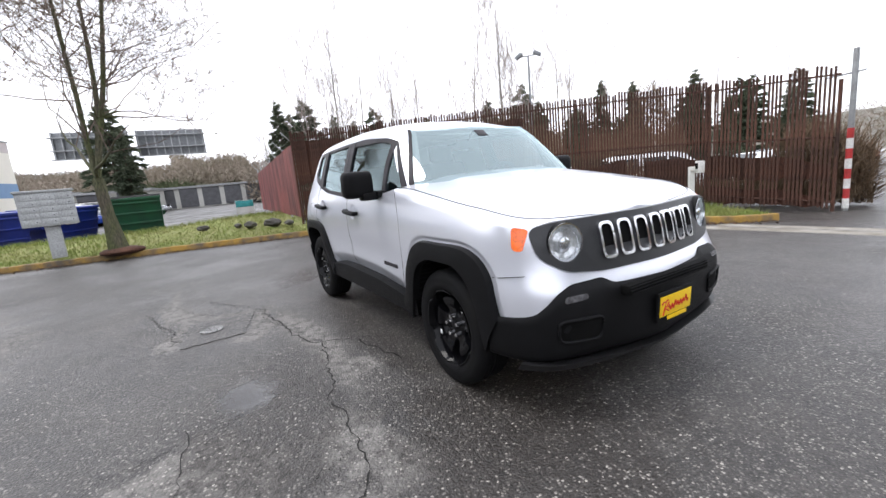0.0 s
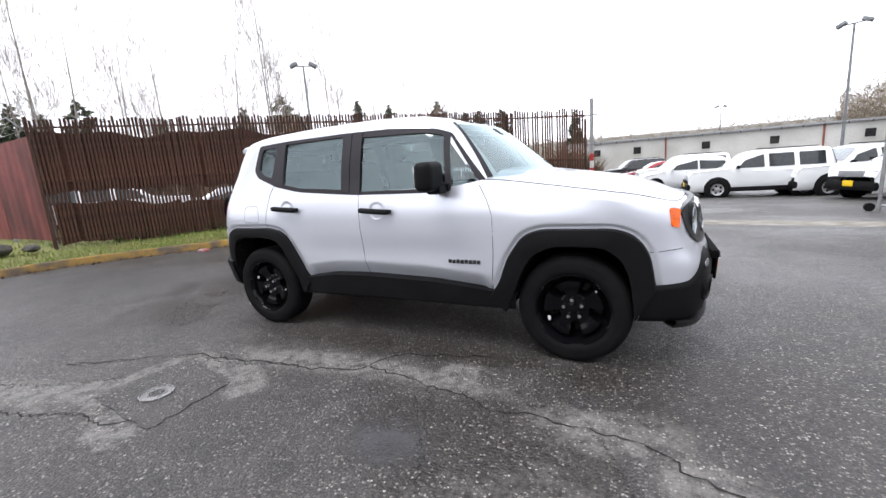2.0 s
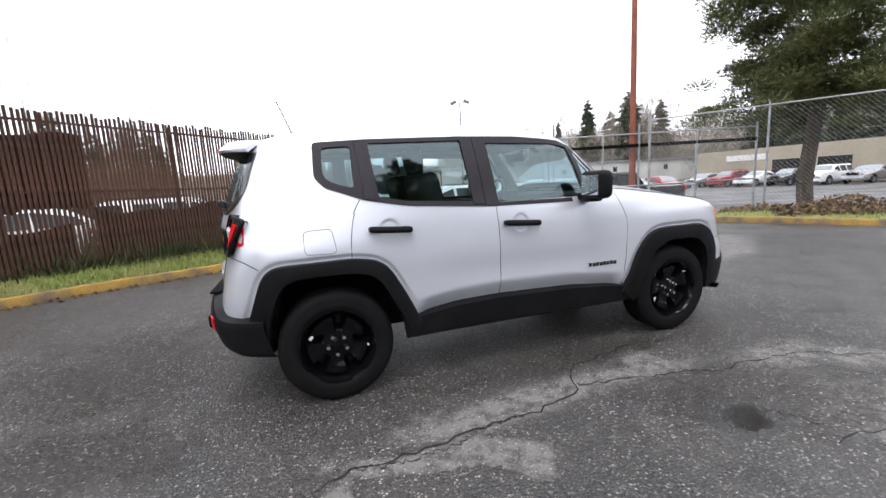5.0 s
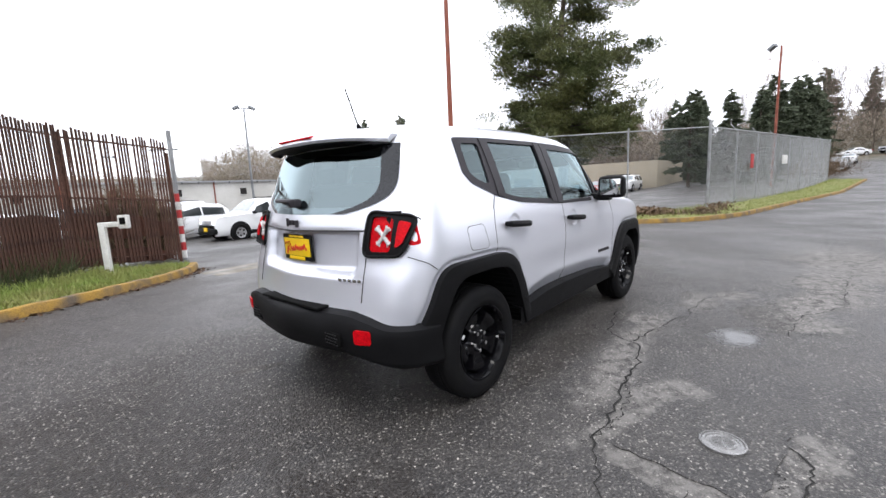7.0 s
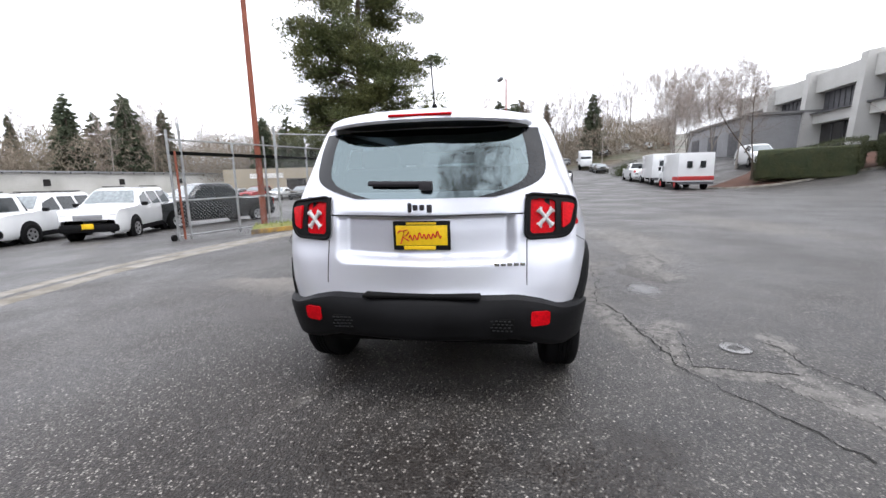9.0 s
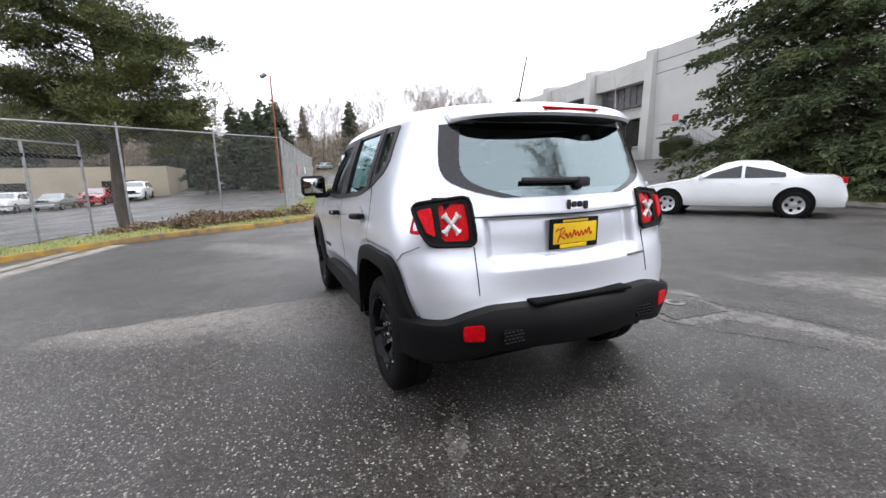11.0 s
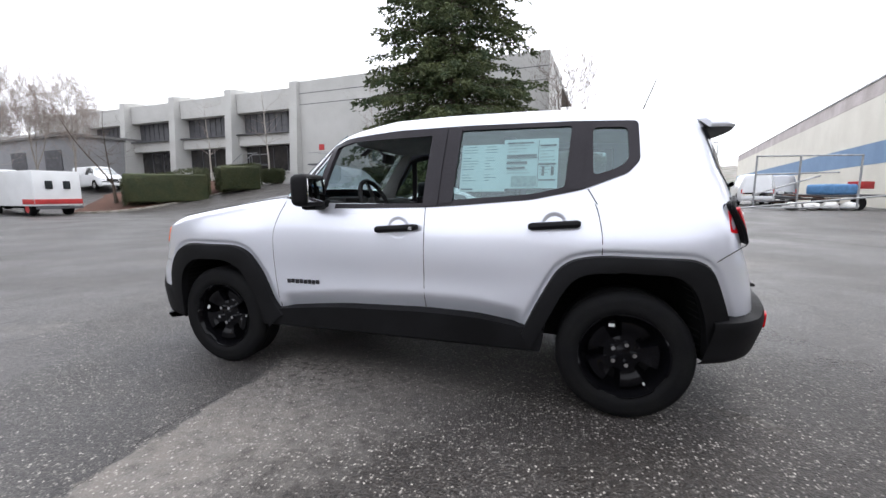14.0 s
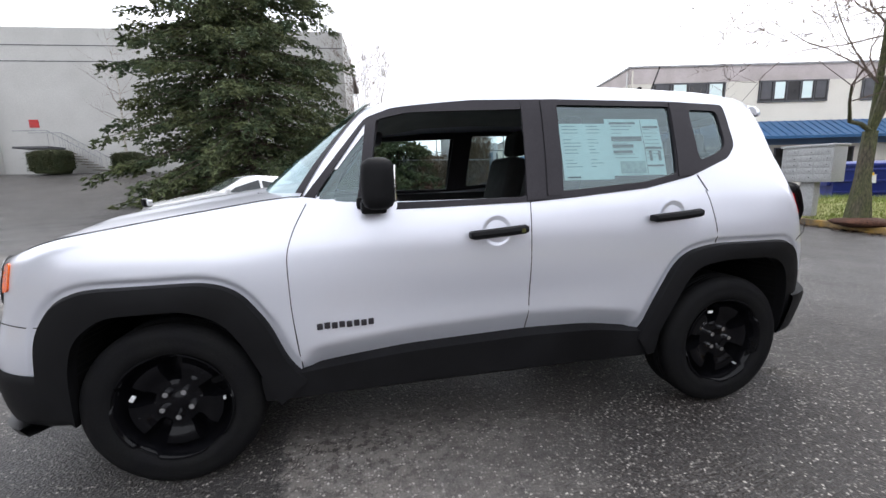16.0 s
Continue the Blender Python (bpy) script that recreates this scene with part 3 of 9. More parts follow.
# rear: step on the bumper, reflectors, vents, handle strip, lamps
box("bumper_step", fore(0, 0.636, 0.0, LOW, True), (0.09, 0.62, 0.016), DARK, rear_bumper, 0.008)
for s in (-1, 1):
    plate_on("reflector", lambda a, b, off: fore(a, b, off, LOW, True), rounded([(s * 0.548, 0.482), (s * 0.636, 0.486), (s * 0.640, 0.560), (s * 0.552, 0.560)], 0.016), (), REDLENS, 0.02, 0.058, label="red bumper reflector", parent=rear_bumper)
    p = fore(s * 0.412, 0.492, 0.050, LOW, True)
    v = box("bumper_vent", p, (0.02, 0.125, 0.075), DARK, rear_bumper, 0.012)
    bm = bmesh.new()
    for a in range(4):
        for b in range(5):
            rbox(bm, p + Vector((-0.011, (b - 2) * 0.022 + (a % 2) * 0.01, (a - 1.5) * 0.017)), (0.006, 0.014, 0.006), 0)
    part("vent_grille", bm, GRILLEGREY, v)


def tail_pt(y, z, off=0.0):
    return fore(y, z, off, LOW, True)


def lamp_pt(y, z, off=0.0):
    return fore(y, z, off + 0.018 * min(1.0, max(0.0, (abs(y) - 0.60) / 0.17)) ** 1.4, LOW, True)


LAMP = rounded([(0.532, 0.915), (0.745, 0.925), (0.776, 0.99), (0.787, 1.122), (0.540, 1.150)], 0.045)
LENS = rounded([(0.560, 0.940), (0.690, 0.943), (0.690, 1.112), (0.564, 1.126)], 0.026)
SIDELENS = rounded([(0.718, 0.966), (0.752, 0.990), (0.771, 1.088), (0.718, 1.102)], 0.012)
for s in (1, -1):
    lamp = plate_on("tail_lamp", lamp_pt, LAMP, [LENS], PLASTIC, 0.07, 0.010, s < 0, "red tail lamp in a black bezel")
    plate_on("lens", lamp_pt, LENS, (), REDLENS, 0.02, -0.004, s < 0, parent=lamp)
    plate_on("side_lens", lamp_pt, SIDELENS, (), REDLENS, 0.02, 0.019, s < 0, parent=lamp)
    on_flank = lambda a, b, off: side(a, b, off, LOW)
    plate_on("flank_bezel", on_flank, rounded([(-1.702, 0.962), (-1.780, 0.940), (-1.785, 1.120), (-1.690, 1.116)], 0.02), (), PLASTIC, 0.05, 0.001, s < 0, parent=lamp)
    plate_on("flank_lens", on_flank, rounded([(-1.724, 0.982), (-1.764, 0.974), (-1.767, 1.086), (-1.716, 1.084)], 0.012), (), REDLENS, 0.03, 0.004, s < 0, parent=lamp)
    part("bezel_rim", sweep(bmesh.new(), [lamp_pt(a * s, b, 0.012) for a, b in LAMP], 0.008, 8, True), PLASTIC, lamp)
    bm = bmesh.new()
    c = lamp_pt(0.640, 1.022, 0.004)
    d = (lamp_pt(0.67, 1.022, 0.0) - lamp_pt(0.62, 1.022, 0.0)).normalized()
    for k in (-1, 1):
        for e in (-1, 1):
            tip = c + d * (k * 0.036) + Vector((0, 0, e * 0.044))
            rod(bm, c, tip, 0.010, 0.012, 8)
            for f in (-1, 1):
                rod(bm, c.lerp(tip, 0.7), tip + d * (f * 0.011) - Vector((0, 0, f * k * e * 0.011)), 0.008, 0.006, 6)
    if s < 0:
        bmesh.ops.transform(bm, matrix=Matrix.Diagonal((1, -1, 1, 1)), verts=bm.verts)
        bmesh.ops.reverse_faces(bm, faces=bm.faces)
    part("cross_lamp", bm, WHITEPLASTIC, lamp, "pale cross-shaped lamp")


def number_plate(p, tilt, dx):
    pl = box("number_plate", p, (0.016, 0.305, 0.155), PLASTIC, silver_car, 0.006, "yellow dealer plate in a black frame", pose(0, 0, 0, 0, tilt, 0))
    box("plate_face", p + Vector((dx * 0.008, 0, 0.002)), (0.006, 0.275, 0.105), YELLOWPLATE, pl, 0.002, m=pose(0, 0, 0, 0, tilt, 0))
    box("plate_strip", p + Vector((dx * 0.009, 0.01, -0.063)), (0.004, 0.17, 0.02), YELLOWPLATE, pl, 0.001)
    box("plate_strip", p + Vector((dx * 0.009, 0.0, 0.065)), (0.004, 0.16, 0.012), YELLOWPLATE, pl, 0.001)
    turn = pose(0, 0, 0, 0, tilt, 0)
    stroke = lambda pts, r: sweep(bmesh.new() if bm is None else bm, [p + turn @ Vector((dx * 0.0115, -dx * -u if dx > 0 else -u, v + u * 0.07)) for u, v in pts], r, 5)
    bm = bmesh.new()
    stroke([(-0.112, -0.034), (-0.100, 0.0), (-0.092, 0.032), (-0.112, 0.036), (-0.126, 0.024)], 0.0042)
    stroke([(-0.096, 0.034), (-0.076, 0.038), (-0.066, 0.024), (-0.082, 0.006), (-0.100, 0.002), (-0.080, -0.012), (-0.066, -0.022)], 0.004)
    stroke([(-0.066 + 0.172 * t, -0.006 + 0.013 * math.sin(t * 44) + 0.016 * max(0.0, math.sin(t * 12.5 + 3.4)) ** 6) for t in np.linspace(0, 1, 90)], 0.0038)
    part("plate_writing", bm, REDINK, pl)


number_plate(fore(0, 0.942, -0.048, LOW, True), -2, -1)
number_plate(fore(0, 0.46, 0.03, LOW), 4, 1)
# tailgate: handle strip, badges
bm = bmesh.new()
sweep(bm, [fore(y, 1.046, -0.001, LOW, True) for y in np.linspace(-0.53, 0.53, 24)], 0.0045)
part("tailgate_handle_strip", bm, TRIM, tailgate)
bm = bmesh.new()
for i, (yy, wd, h) in enumerate(((0.055, 0.02, 0.05), (0.025, 0.026, 0.03), (-0.010, 0.026, 0.03), (-0.048, 0.028, 0.042))):
    rbox(bm, fore(yy, 1.09 - (0.006 if i == 3 else 0), 0.006, LOW, True), (0.012, wd, h), 0.006)
part("tailgate_badge", bm, TRIM, tailgate)
bm = bmesh.new()
for i in range(5):
    rbox(bm, fore(-0.39 - i * 0.033, 0.788, 0.004, LOW, True), (0.006, 0.026, 0.016), 0.002)
part("trim_badge", bm, CHROME, tailgate)
# spoiler with a brake lamp, wiper
sp = []
for y in np.linspace(-0.572, 0.572, 31):
    k = abs(y) / 0.572
    root = float(fore(y, 1.57, 0.0, CAB, True)[0]) + 0.03
    tip = -1.895 + 0.125 * k ** 2.2 + 0.09 * k ** 12
    z0 = float(roof_edge(-1.70)) + 0.022 * (1 - k ** 2.2) - 0.035 * k ** 5
    zt = 1.548 - 0.020 * k ** 3
    prof = [(root + 0.08, z0 + 0.004), (root * 0.6 + tip * 0.4, z0 + 0.003), (root * 0.25 + tip * 0.75, (z0 * 0.5 + zt * 0.5) + 0.014), (tip + 0.008, zt + 0.006), (tip, zt - 0.010), (tip + 0.012, zt - 0.024), (root * 0.45 + tip * 0.55, 1.520 + 0.016 * k ** 4), (root + 0.03, 1.475 + 0.070 * k ** 4)]
    sp.append([Vector((a, y, b)) for a, b in prof])
sp = np.array(sp)
patch("spoiler", sp[:, :6], lambda x, y, z: x > -9, SILVER, both=False, mirror=False)
patch("spoiler_underside", sp[:, 5:], lambda x, y, z: x > -9, PLASTIC, both=False, mirror=False)
for s in (0, -1):
    raw("spoiler_end", [tuple(v) for v in sp[s]], [tuple(range(8))], SILVER, silver_car)
bm = bmesh.new()
rbox(bm, (-1.868, 0, 1.562), (0.05, 0.33, 0.012), 0.005, pose(0, 0, 0, 0, -14, 0))
part("high_brake_lamp", bm, REDLENS, silver_car, "red high-mounted brake lamp")
bm = bmesh.new()
sweep(bm, [fore(y, 1.215 - 0.016 * (0.28 - y), 0.03, CAB, True) for y in np.linspace(0.28, -0.03, 12)], 0.014, 8)
rbox(bm, fore(-0.03, 1.20, 0.03, CAB, True), (0.05, 0.07, 0.05), 0.015)
part("rear_wiper", bm, TRIM, silver_car)
bm = bmesh.new()
rod(bm, (-1.40, 0.0, 1.64), (-1.42, 0.0, 1.685), 0.022, 0.012)
rod(bm, (-1.42, 0.0, 1.685), (-1.50, 0.0, 1.90), 0.005, 0.004, 6)
part("aerial", bm, PLASTIC, silver_car)

# nose: grille panel, slots, headlamps
nose = lambda y, z, off=0.0: fore(y, z, off, LOW)
PANEL = rounded([(-0.60, 0.715), (-0.40, 0.690), (0.40, 0.690), (0.60, 0.715), (0.715, 0.79), (0.735, 0.925), (0.62, 0.945), (-0.62, 0.945), (-0.735, 0.925), (-0.715, 0.79)], 0.05)
eyes = [[(s * 0.575 + 0.084 * math.cos(2 * math.pi * k / 28), 0.845 + 0.087 * math.sin(2 * math.pi * k / 28)) for k in range(28)] for s in (-1, 1)]
panel = plate_on("grille_panel", nose, PANEL, eyes, GRILLEGREY, 0.03, 0.010, label="dark grey grille panel with seven chrome-edged slots")
for i in range(7):
    y = (i - 3) * 0.1135
    out = rounded([(y - 0.044, 0.742), (y + 0.044, 0.742), (y + 0.044, 0.918), (y - 0.044, 0.918)], 0.032, 0.03)
    inn = rounded([(y - 0.031, 0.755), (y + 0.031, 0.755), (y + 0.031, 0.905), (y - 0.031, 0.905)], 0.024, 0.03)
    slot = plate_on("grille_slot", nose, inn, (), DARK, 0.004, 0.012, parent=panel)
    plate_on("chrome_surround", nose, out, [inn], CHROME, 0.02, 0.028, parent=slot, label="bright chrome slot surround")
for s in (-1, 1):
    p = nose(s * 0.575, 0.845, 0.0)
    n = (nose(s * 0.585, 0.845, 0.1) - p).normalized()
    n = (n + Vector((0.45, 0, 0.02))).normalized()
    q = n.to_track_quat("Y", "Z").to_matrix().to_4x4()
    head = part("headlamp", lathe([(0.110, -0.05), (0.110, 0.012), (0.104, 0.018), (0.098, 0.012), (0.096, -0.02)], 40), PLASTIC, silver_car, "round headlamp in a black bezel")
    head.matrix_basis = Matrix.Translation(p) @ q @ Matrix.Scale(0.88, 4)
    part("reflector_bowl", lathe([(0.096, 0.008), (0.085, -0.012), (0.06, -0.022), (0.035, -0.008), (0.03, 0.0), (0.001, 0.002)], 40), CLEARLENS, head)
    part("bulb_shield", lathe([(0.034, -0.006), (0.03, 0.008), (0.02, 0.014), (0.001, 0.015)], 24), CHROME, head)
    part("lens", lathe([(0.098, 0.012), (0.08, 0.018), (0.05, 0.022), (0.001, 0.024)], 40), LAMPGLASS, head)
    part("trim_ring", lathe([(0.108, 0.010), (0.106, 0.017), (0.099, 0.017), (0.096, 0.008)], 40), CHROME, head)
    mk = rounded([(1.800, 0.835), (1.838, 0.825), (1.842, 0.925), (1.787, 0.94)], 0.018)
    plate_on("side_marker", lambda a, b, off: side(a, b, off, LOW), mk, (), AMBER, 0.02, 0.007, s < 0, "amber side marker lamp")
    fg = rounded([(s * 0.655, 0.582), (s * 0.535, 0.588), (s * 0.535, 0.614), (s * 0.645, 0.612)], 0.015)
    plate_on("fog_lamp", nose, fg, (), FOGLENS, 0.02, 0.018, parent=front_bumper)
    rc = rounded([(s * 0.68, 0.40), (s * 0.47, 0.385), (s * 0.46, 0.495), (s * 0.69, 0.505)], 0.035)
    rec = plate_on("bumper_recess", nose, rc, (), DARK, 0.01, 0.016, parent=front_bumper)
    bm = sweep(bmesh.new(), [nose(a, b, 0.018) for a, b in rc], 0.008, 6, True)
    part("recess_rim", bm, PLASTIC, rec)
box("upper_intake", nose(0, 0.592, 0.004), (0.05, 0.70, 0.052), DARK, front_bumper, 0.015)
bm = bmesh.new()
for k in (-1, 0, 1):
    rbox(bm, nose(0, 0.592 + k * 0.014, 0.03), (0.01, 0.68, 0.004), 0)
part("intake_slats", bm, PLASTIC, front_bumper)
lipg = np.array([[nose(y, 0.262 + 0.06 * abs(y) ** 2, o) for o in (-0.10, 0.02, 0.045)] + [nose(y, 0.232 + 0.05 * abs(y) ** 2, 0.042)] + [nose(y, 0.226 + 0.05 * abs(y) ** 2, -0.12)] for y in np.linspace(-0.78, 0.78, 50)])
patch("chin_lip", lipg, lambda x, y, z: x > -9, mat("satin_grey_plastic", (0.014, 0.014, 0.015), 0.42, 0.0, None, 4, 200, 0.05), both=False, mirror=False, parent=front_bumper)
# underside
box("underbody", (0, 0, 0.42), (2.9, 1.1, 0.24), DARK, silver_car, 0.05)
box("underbody", (0.1, 0, 0.36), (1.5, 1.64, 0.10), DARK, silver_car, 0.03)
box("tail_silencer", (-1.62, 0, 0.40), (0.5, 1.2, 0.16), DARK, silver_car, 0.05)
# seams


def on_low(x, z, right, off=-0.001):
    i = int(np.argmin(np.abs(lower[:, 15, 0] - x)))
    col = lower[i]
    p = [np.interp(z, col[:, 2], col[:, k]) for k in range(3)]
    return Vector((x, -p[1] - 0.0 - off if right else p[1] + off, z))


def gap(pts, r, seg, closed=False):
    part("panel_gap", sweep(bmesh.new(), pts, r, seg, closed), SEAM, silver_car)


for right in (False, True):
    for line in ([(float(lead(z)), z) for z in np.linspace(1.12, 0.44, 24)], [(SPLIT - 0.02 * (z - 0.5), z) for z in np.linspace(1.105, 0.505, 20)], [(float(trail(z)), z) for z in np.linspace(1.115, 0.865, 10)]):
        gap([on_low(x, z, right) for x, z in line], 0.0028, 5)
    seam = [side(-1.128 + 0.60 * (z - 1.115), z, 0.001) for z in np.linspace(1.19, 1.112, 6)]
    gap([flip(q) if right else q for q in seam], 0.0028, 5)
    gap([on_low(x, 0.70 + 0.10 * (x - 1.70), right) for x in np.linspace(1.70, 1.86, 8)], 0.002, 5)
    fuel = rounded([(-1.24, 0.90), (-1.415, 0.905), (-1.415, 1.035), (-1.26, 1.04)], 0.03)
    if right:
        gap([on_low(x, z, right) for x, z in fuel], 0.0022, 5, True)
    sgn = -1 if right else 1
    gap([fore(sgn * 0.545, z, 0.001, LOW, True) for z in np.linspace(0.68, 0.91, 8)], 0.0028, 5)
    gap([fore(sgn * yy, 1.115 + 0.02 * (yy - .4), 0.001, LOW, True) for yy in np.linspace(0.545, 0.60, 4)], 0.0025, 5)
    lip = [(float(tail_pt(0.715, 0.925)[0]), 0.925), (-1.72, 0.885), (-1.665, 0.845)]
    gap([on_low(x, z, right) for x, z in lip], 0.0022, 5)
    gap([Vector((p[0], sgn * (p[1] + 0.004), p[2] + 0.001)) for p in edge if p[1] > 0.3][::3], 0.002, 5)
# door handles, badges, mirrors
for right in (False, True):
    for key, hx, hz in (("front", -0.055, 0.975), ("rear", -0.925, 1.008)):
        p = on_low(hx, hz, right, 0.0)
        s = -1 if right else 1
        door = doors[(key, right)]
        dish = part("handle_recess", lathe([(0.001, -0.016), (0.035, -0.012), (0.058, 0.0015), (0.066, 0.0018)], 28), SILVER, door)
        dish.matrix_basis = Matrix.Translation(p) @ pose(0, 0, 0, 0, 0, 180 if right else 0) @ pose(0, 0.0025, 0.002, 6, 0, 0)
        bm = bmesh.new()
        pts = [p + Vector((dx, s * (0.034 + 0.012 * math.cos(dx * 11)), -0.012 * dx / 0.1 * 0.6)) for dx in np.linspace(-0.115, 0.115, 12)]
        sweep(bm, pts, 0.020, 8)
        for dx in (-0.117, 0.117):
            rbox(bm, p + Vector((dx * 0.96, s * 0.028, -0.007 * dx / 0.1)), (0.035, 0.05, 0.032), 0.012)
        h = part("door_handle", bm, PLASTIC, door, "black door handle")
        if key == "front" and not right:
            bm = rod(bmesh.new(), p + Vector((-0.098, s * 0.055, 0.005)), p + Vector((-0.098, s * 0.062, 0.005)), 0.012, 0.011, 14)
            part("lock", bm, CHROME, h)
    for i in range(8):
        bm = rbox(bmesh.new(), on_low(0.705 - i * 0.0295, 0.622 + (0.002 if i % 2 else 0), right, 0.004), (0.023, 0.008, 0.026), 0.003)
        part("badge_bar", bm, TRIM, doors[("front", right)])
    s = -1 if right else 1
    bm = rbox(bmesh.new(), (0.450, s * 1.0, 1.192), (0.118, 0.215, 0.185), 0.050, seg=4)
    rbox(bm, (0.465, s * 0.93, 1.105), (0.10, 0.12, 0.055), 0.018)
    rbox(bm, (0.47, s * 0.86, 1.115), (0.12, 0.06, 0.05), 0.015)
    mirror = part("door_mirror", bm, PLASTIC, silver_car, "black door mirror")
    box("mirror_glass", (0.3915, s * 1.005, 1.192), (0.006, 0.165, 0.13), mat("mirror_silver", (0.9, 0.9, 0.9), 0.03, 1, None, 2, 20, 0, 0.01, fine=0.01), mirror, 0.002)
# bonnet wiper and jets
bm = bmesh.new()
for y0, y1 in ((-0.62, -0.05), (-0.02, 0.55)):
    sweep(bm, [fore(y, 1.135 + 0.018 * math.sin((y - y0) * 3), 0.022, CAB) for y in np.linspace(y0, y1, 10)], 0.010, 6)
part("windscreen_wipers", bm, TRIM, silver_car)
cowl = np.array([[fore(y, 1.13, 0.01, CAB), fore(y, 1.112, 0.09, CAB)] for y in np.linspace(-0.74, 0.74, 24)])
patch("cowl", cowl, lambda x, y, z: x > -9, TRIM, both=False, mirror=False)

# wheels
def rim_face():
    """A pressed steel face with five dished windows."""
    bm = bmesh.new()
    na, radii = 120, [0.012, 0.03, 0.045, 0.062, 0.078, 0.092, 0.104, 0.116, 0.128, 0.14, 0.152, 0.164, 0.174, 0.184, 0.192, 0.2, 0.208, 0.216, 0.224]
    st = lambda a, b, v: (lambda t: t * t * (3 - 2 * t))(min(1, max(0, (v - a) / (b - a))))
    rings = []
    for r in radii:
        ring = []
        for k in range(na):
            th = 2 * math.pi * k / na
            web = st(-0.80, -0.30, math.cos(5 * th))
            win = (1 - web) * st(0.086, 0.112, r) * (1 - st(0.168, 0.186, r))
            y = 0.012 * (1 - st(0.02, 0.05, r)) + 0.018 * st(0.1, 0.15, r) * web - 0.062 * win - 0.030 * st(0.172, 0.19, r) * (1 - st(0.19, 0.203, r)) + 0.034 * st(0.196, 0.216, r)
            ring.append(bm.verts.new((r * math.cos(th), y, r * math.sin(th))))
        rings.append(ring)
    for a, b in zip(rings, rings[1:]):
        for k in range(na):
            bm.faces.new((a[k], b[k], b[(k + 1) % na], a[(k + 1) % na]))
    bm.faces.new(rings[0])
    return bm


TYRE = [(0.214, 0.072), (0.222, 0.098), (0.236, 0.107), (0.262, 0.1125), (0.268, 0.1105), (0.285, 0.1125), (0.305, 0.108), (0.322, 0.098), (0.333, 0.086), (0.3375, 0.072)]
tread = []
for y in (0.066, 0.05, 0.026, 0.004):
    tread += [(0.3385, y), (0.3385, y - 0.012), (0.330, y - 0.013), (0.330, y - 0.018)]
wheel = thing("wheel", "", "")
wheel.parent = silver_car
part("tyre", lathe(TYRE + tread + [(r, -y) for r, y in TYRE[::-1]], 72), RUBBER, wheel)
rim_ob = part("rim", rim_face(), RIMPAINT, wheel, "black pressed steel rim")
rim_ob.location = (0, 0.055, 0)
for k in range(5):
    a = 2 * math.pi * (k + 0.0) / 5
    p = Vector((0.057 * math.cos(a), 0.056, 0.057 * math.sin(a)))
    part("lug_nut", rod(bmesh.new(), p, p + Vector((0, 0.024, 0)), 0.0145, 0.011, 8), CHROME, wheel)
part("wheel_barrel", lathe([(0.214, 0.075), (0.19, 0.0), (0.19, -0.09), (0.02, -0.09)], 40), DARK, wheel)
box("rim_sticker", (0.135, 0.066, 0.09), (0.028, 0.004, 0.016), WHITEPLASTIC, wheel, 0.001, m=pose(0, 0, 0, 0, 35, 0))
bm = rod(bmesh.new(), (-0.165, 0.06, -0.055), (-0.172, 0.085, -0.057), 0.006, 0.005, 8)
part("valve", bm, WHITEPLASTIC, wheel)
wheel.matrix_basis = pose(1.285, 0.765, 0.338, 0, 20, 0)
for x, y, yaw, spin in ((-1.285, 0.765, 0, -35), (1.285, -0.765, 180, 60), (-1.285, -0.765, 180, 10)):
    copy_thing(wheel, pose(x, y, 0.338, 0, 0, yaw) @ pose(0, 0, 0, 0, spin, 0))

# cabin: floor, dash, seats, wheel
box("cabin_floor", (-0.15, 0, 0.62), (1.4, 1.5, 0.06), INTERIOR, silver_car, 0.02)
box("boot_floor", (-1.26, 0, 0.86), (0.72, 1.36, 0.05), INTERIOR, silver_car, 0.02)
bm = rbox(bmesh.new(), (0.66, 0, 1.02), (0.34, 1.46, 0.22), 0.06)
rbox(bm, (0.56, 0.36, 1.12), (0.16, 0.34, 0.06), 0.025)
rbox(bm, (0.52, 0, 0.95), (0.18, 0.30, 0.28), 0.03)
part("dashboard", bm, INTERIOR, silver_car)
for right in (False, True):
    g = np.array([[side(x, z, -0.05) for z in (0.90 if x < -0.78 else 0.72, 0.98, 1.085)] for x in np.linspace(0.6, -1.5, 20)])
    patch("door_lining", g, lambda x, y, z: x > -9, INTERIOR, mirror=right, both=False)
for s in (1, -1):
    bm = rbox(bmesh.new(), (-0.22, s * 0.36, 0.78), (0.50, 0.50, 0.16), 0.06)
    seat = part("front_seat", bm, INTERIOR, silver_car)
    part("backrest", rbox(bmesh.new(), (-0.52, s * 0.36, 1.06), (0.15, 0.48, 0.56), 0.06, pose(0, 0, 0, 0, -14, 0), 3), INTERIOR, seat)
    bm = rbox(bmesh.new(), (-0.625, s * 0.36, 1.43), (0.09, 0.26, 0.17), 0.04, pose(0, 0, 0, 0, -8, 0), 3)
    for k in (-0.06, 0.06):
        rod(bm, (-0.58, s * 0.36 + k, 1.28), (-0.615, s * 0.36 + k, 1.40), 0.007)
    part("headrest", bm, INTERIOR, seat)
bench = part("rear_seat", rbox(bmesh.new(), (-1.08, 0, 0.80), (0.46, 1.24, 0.18), 0.05), INTERIOR, silver_car)
part("backrest", rbox(bmesh.new(), (-1.34, 0, 1.06), (0.14, 1.24, 0.50), 0.05, pose(0, 0, 0, 0, -12, 0), 3), INTERIOR, bench)
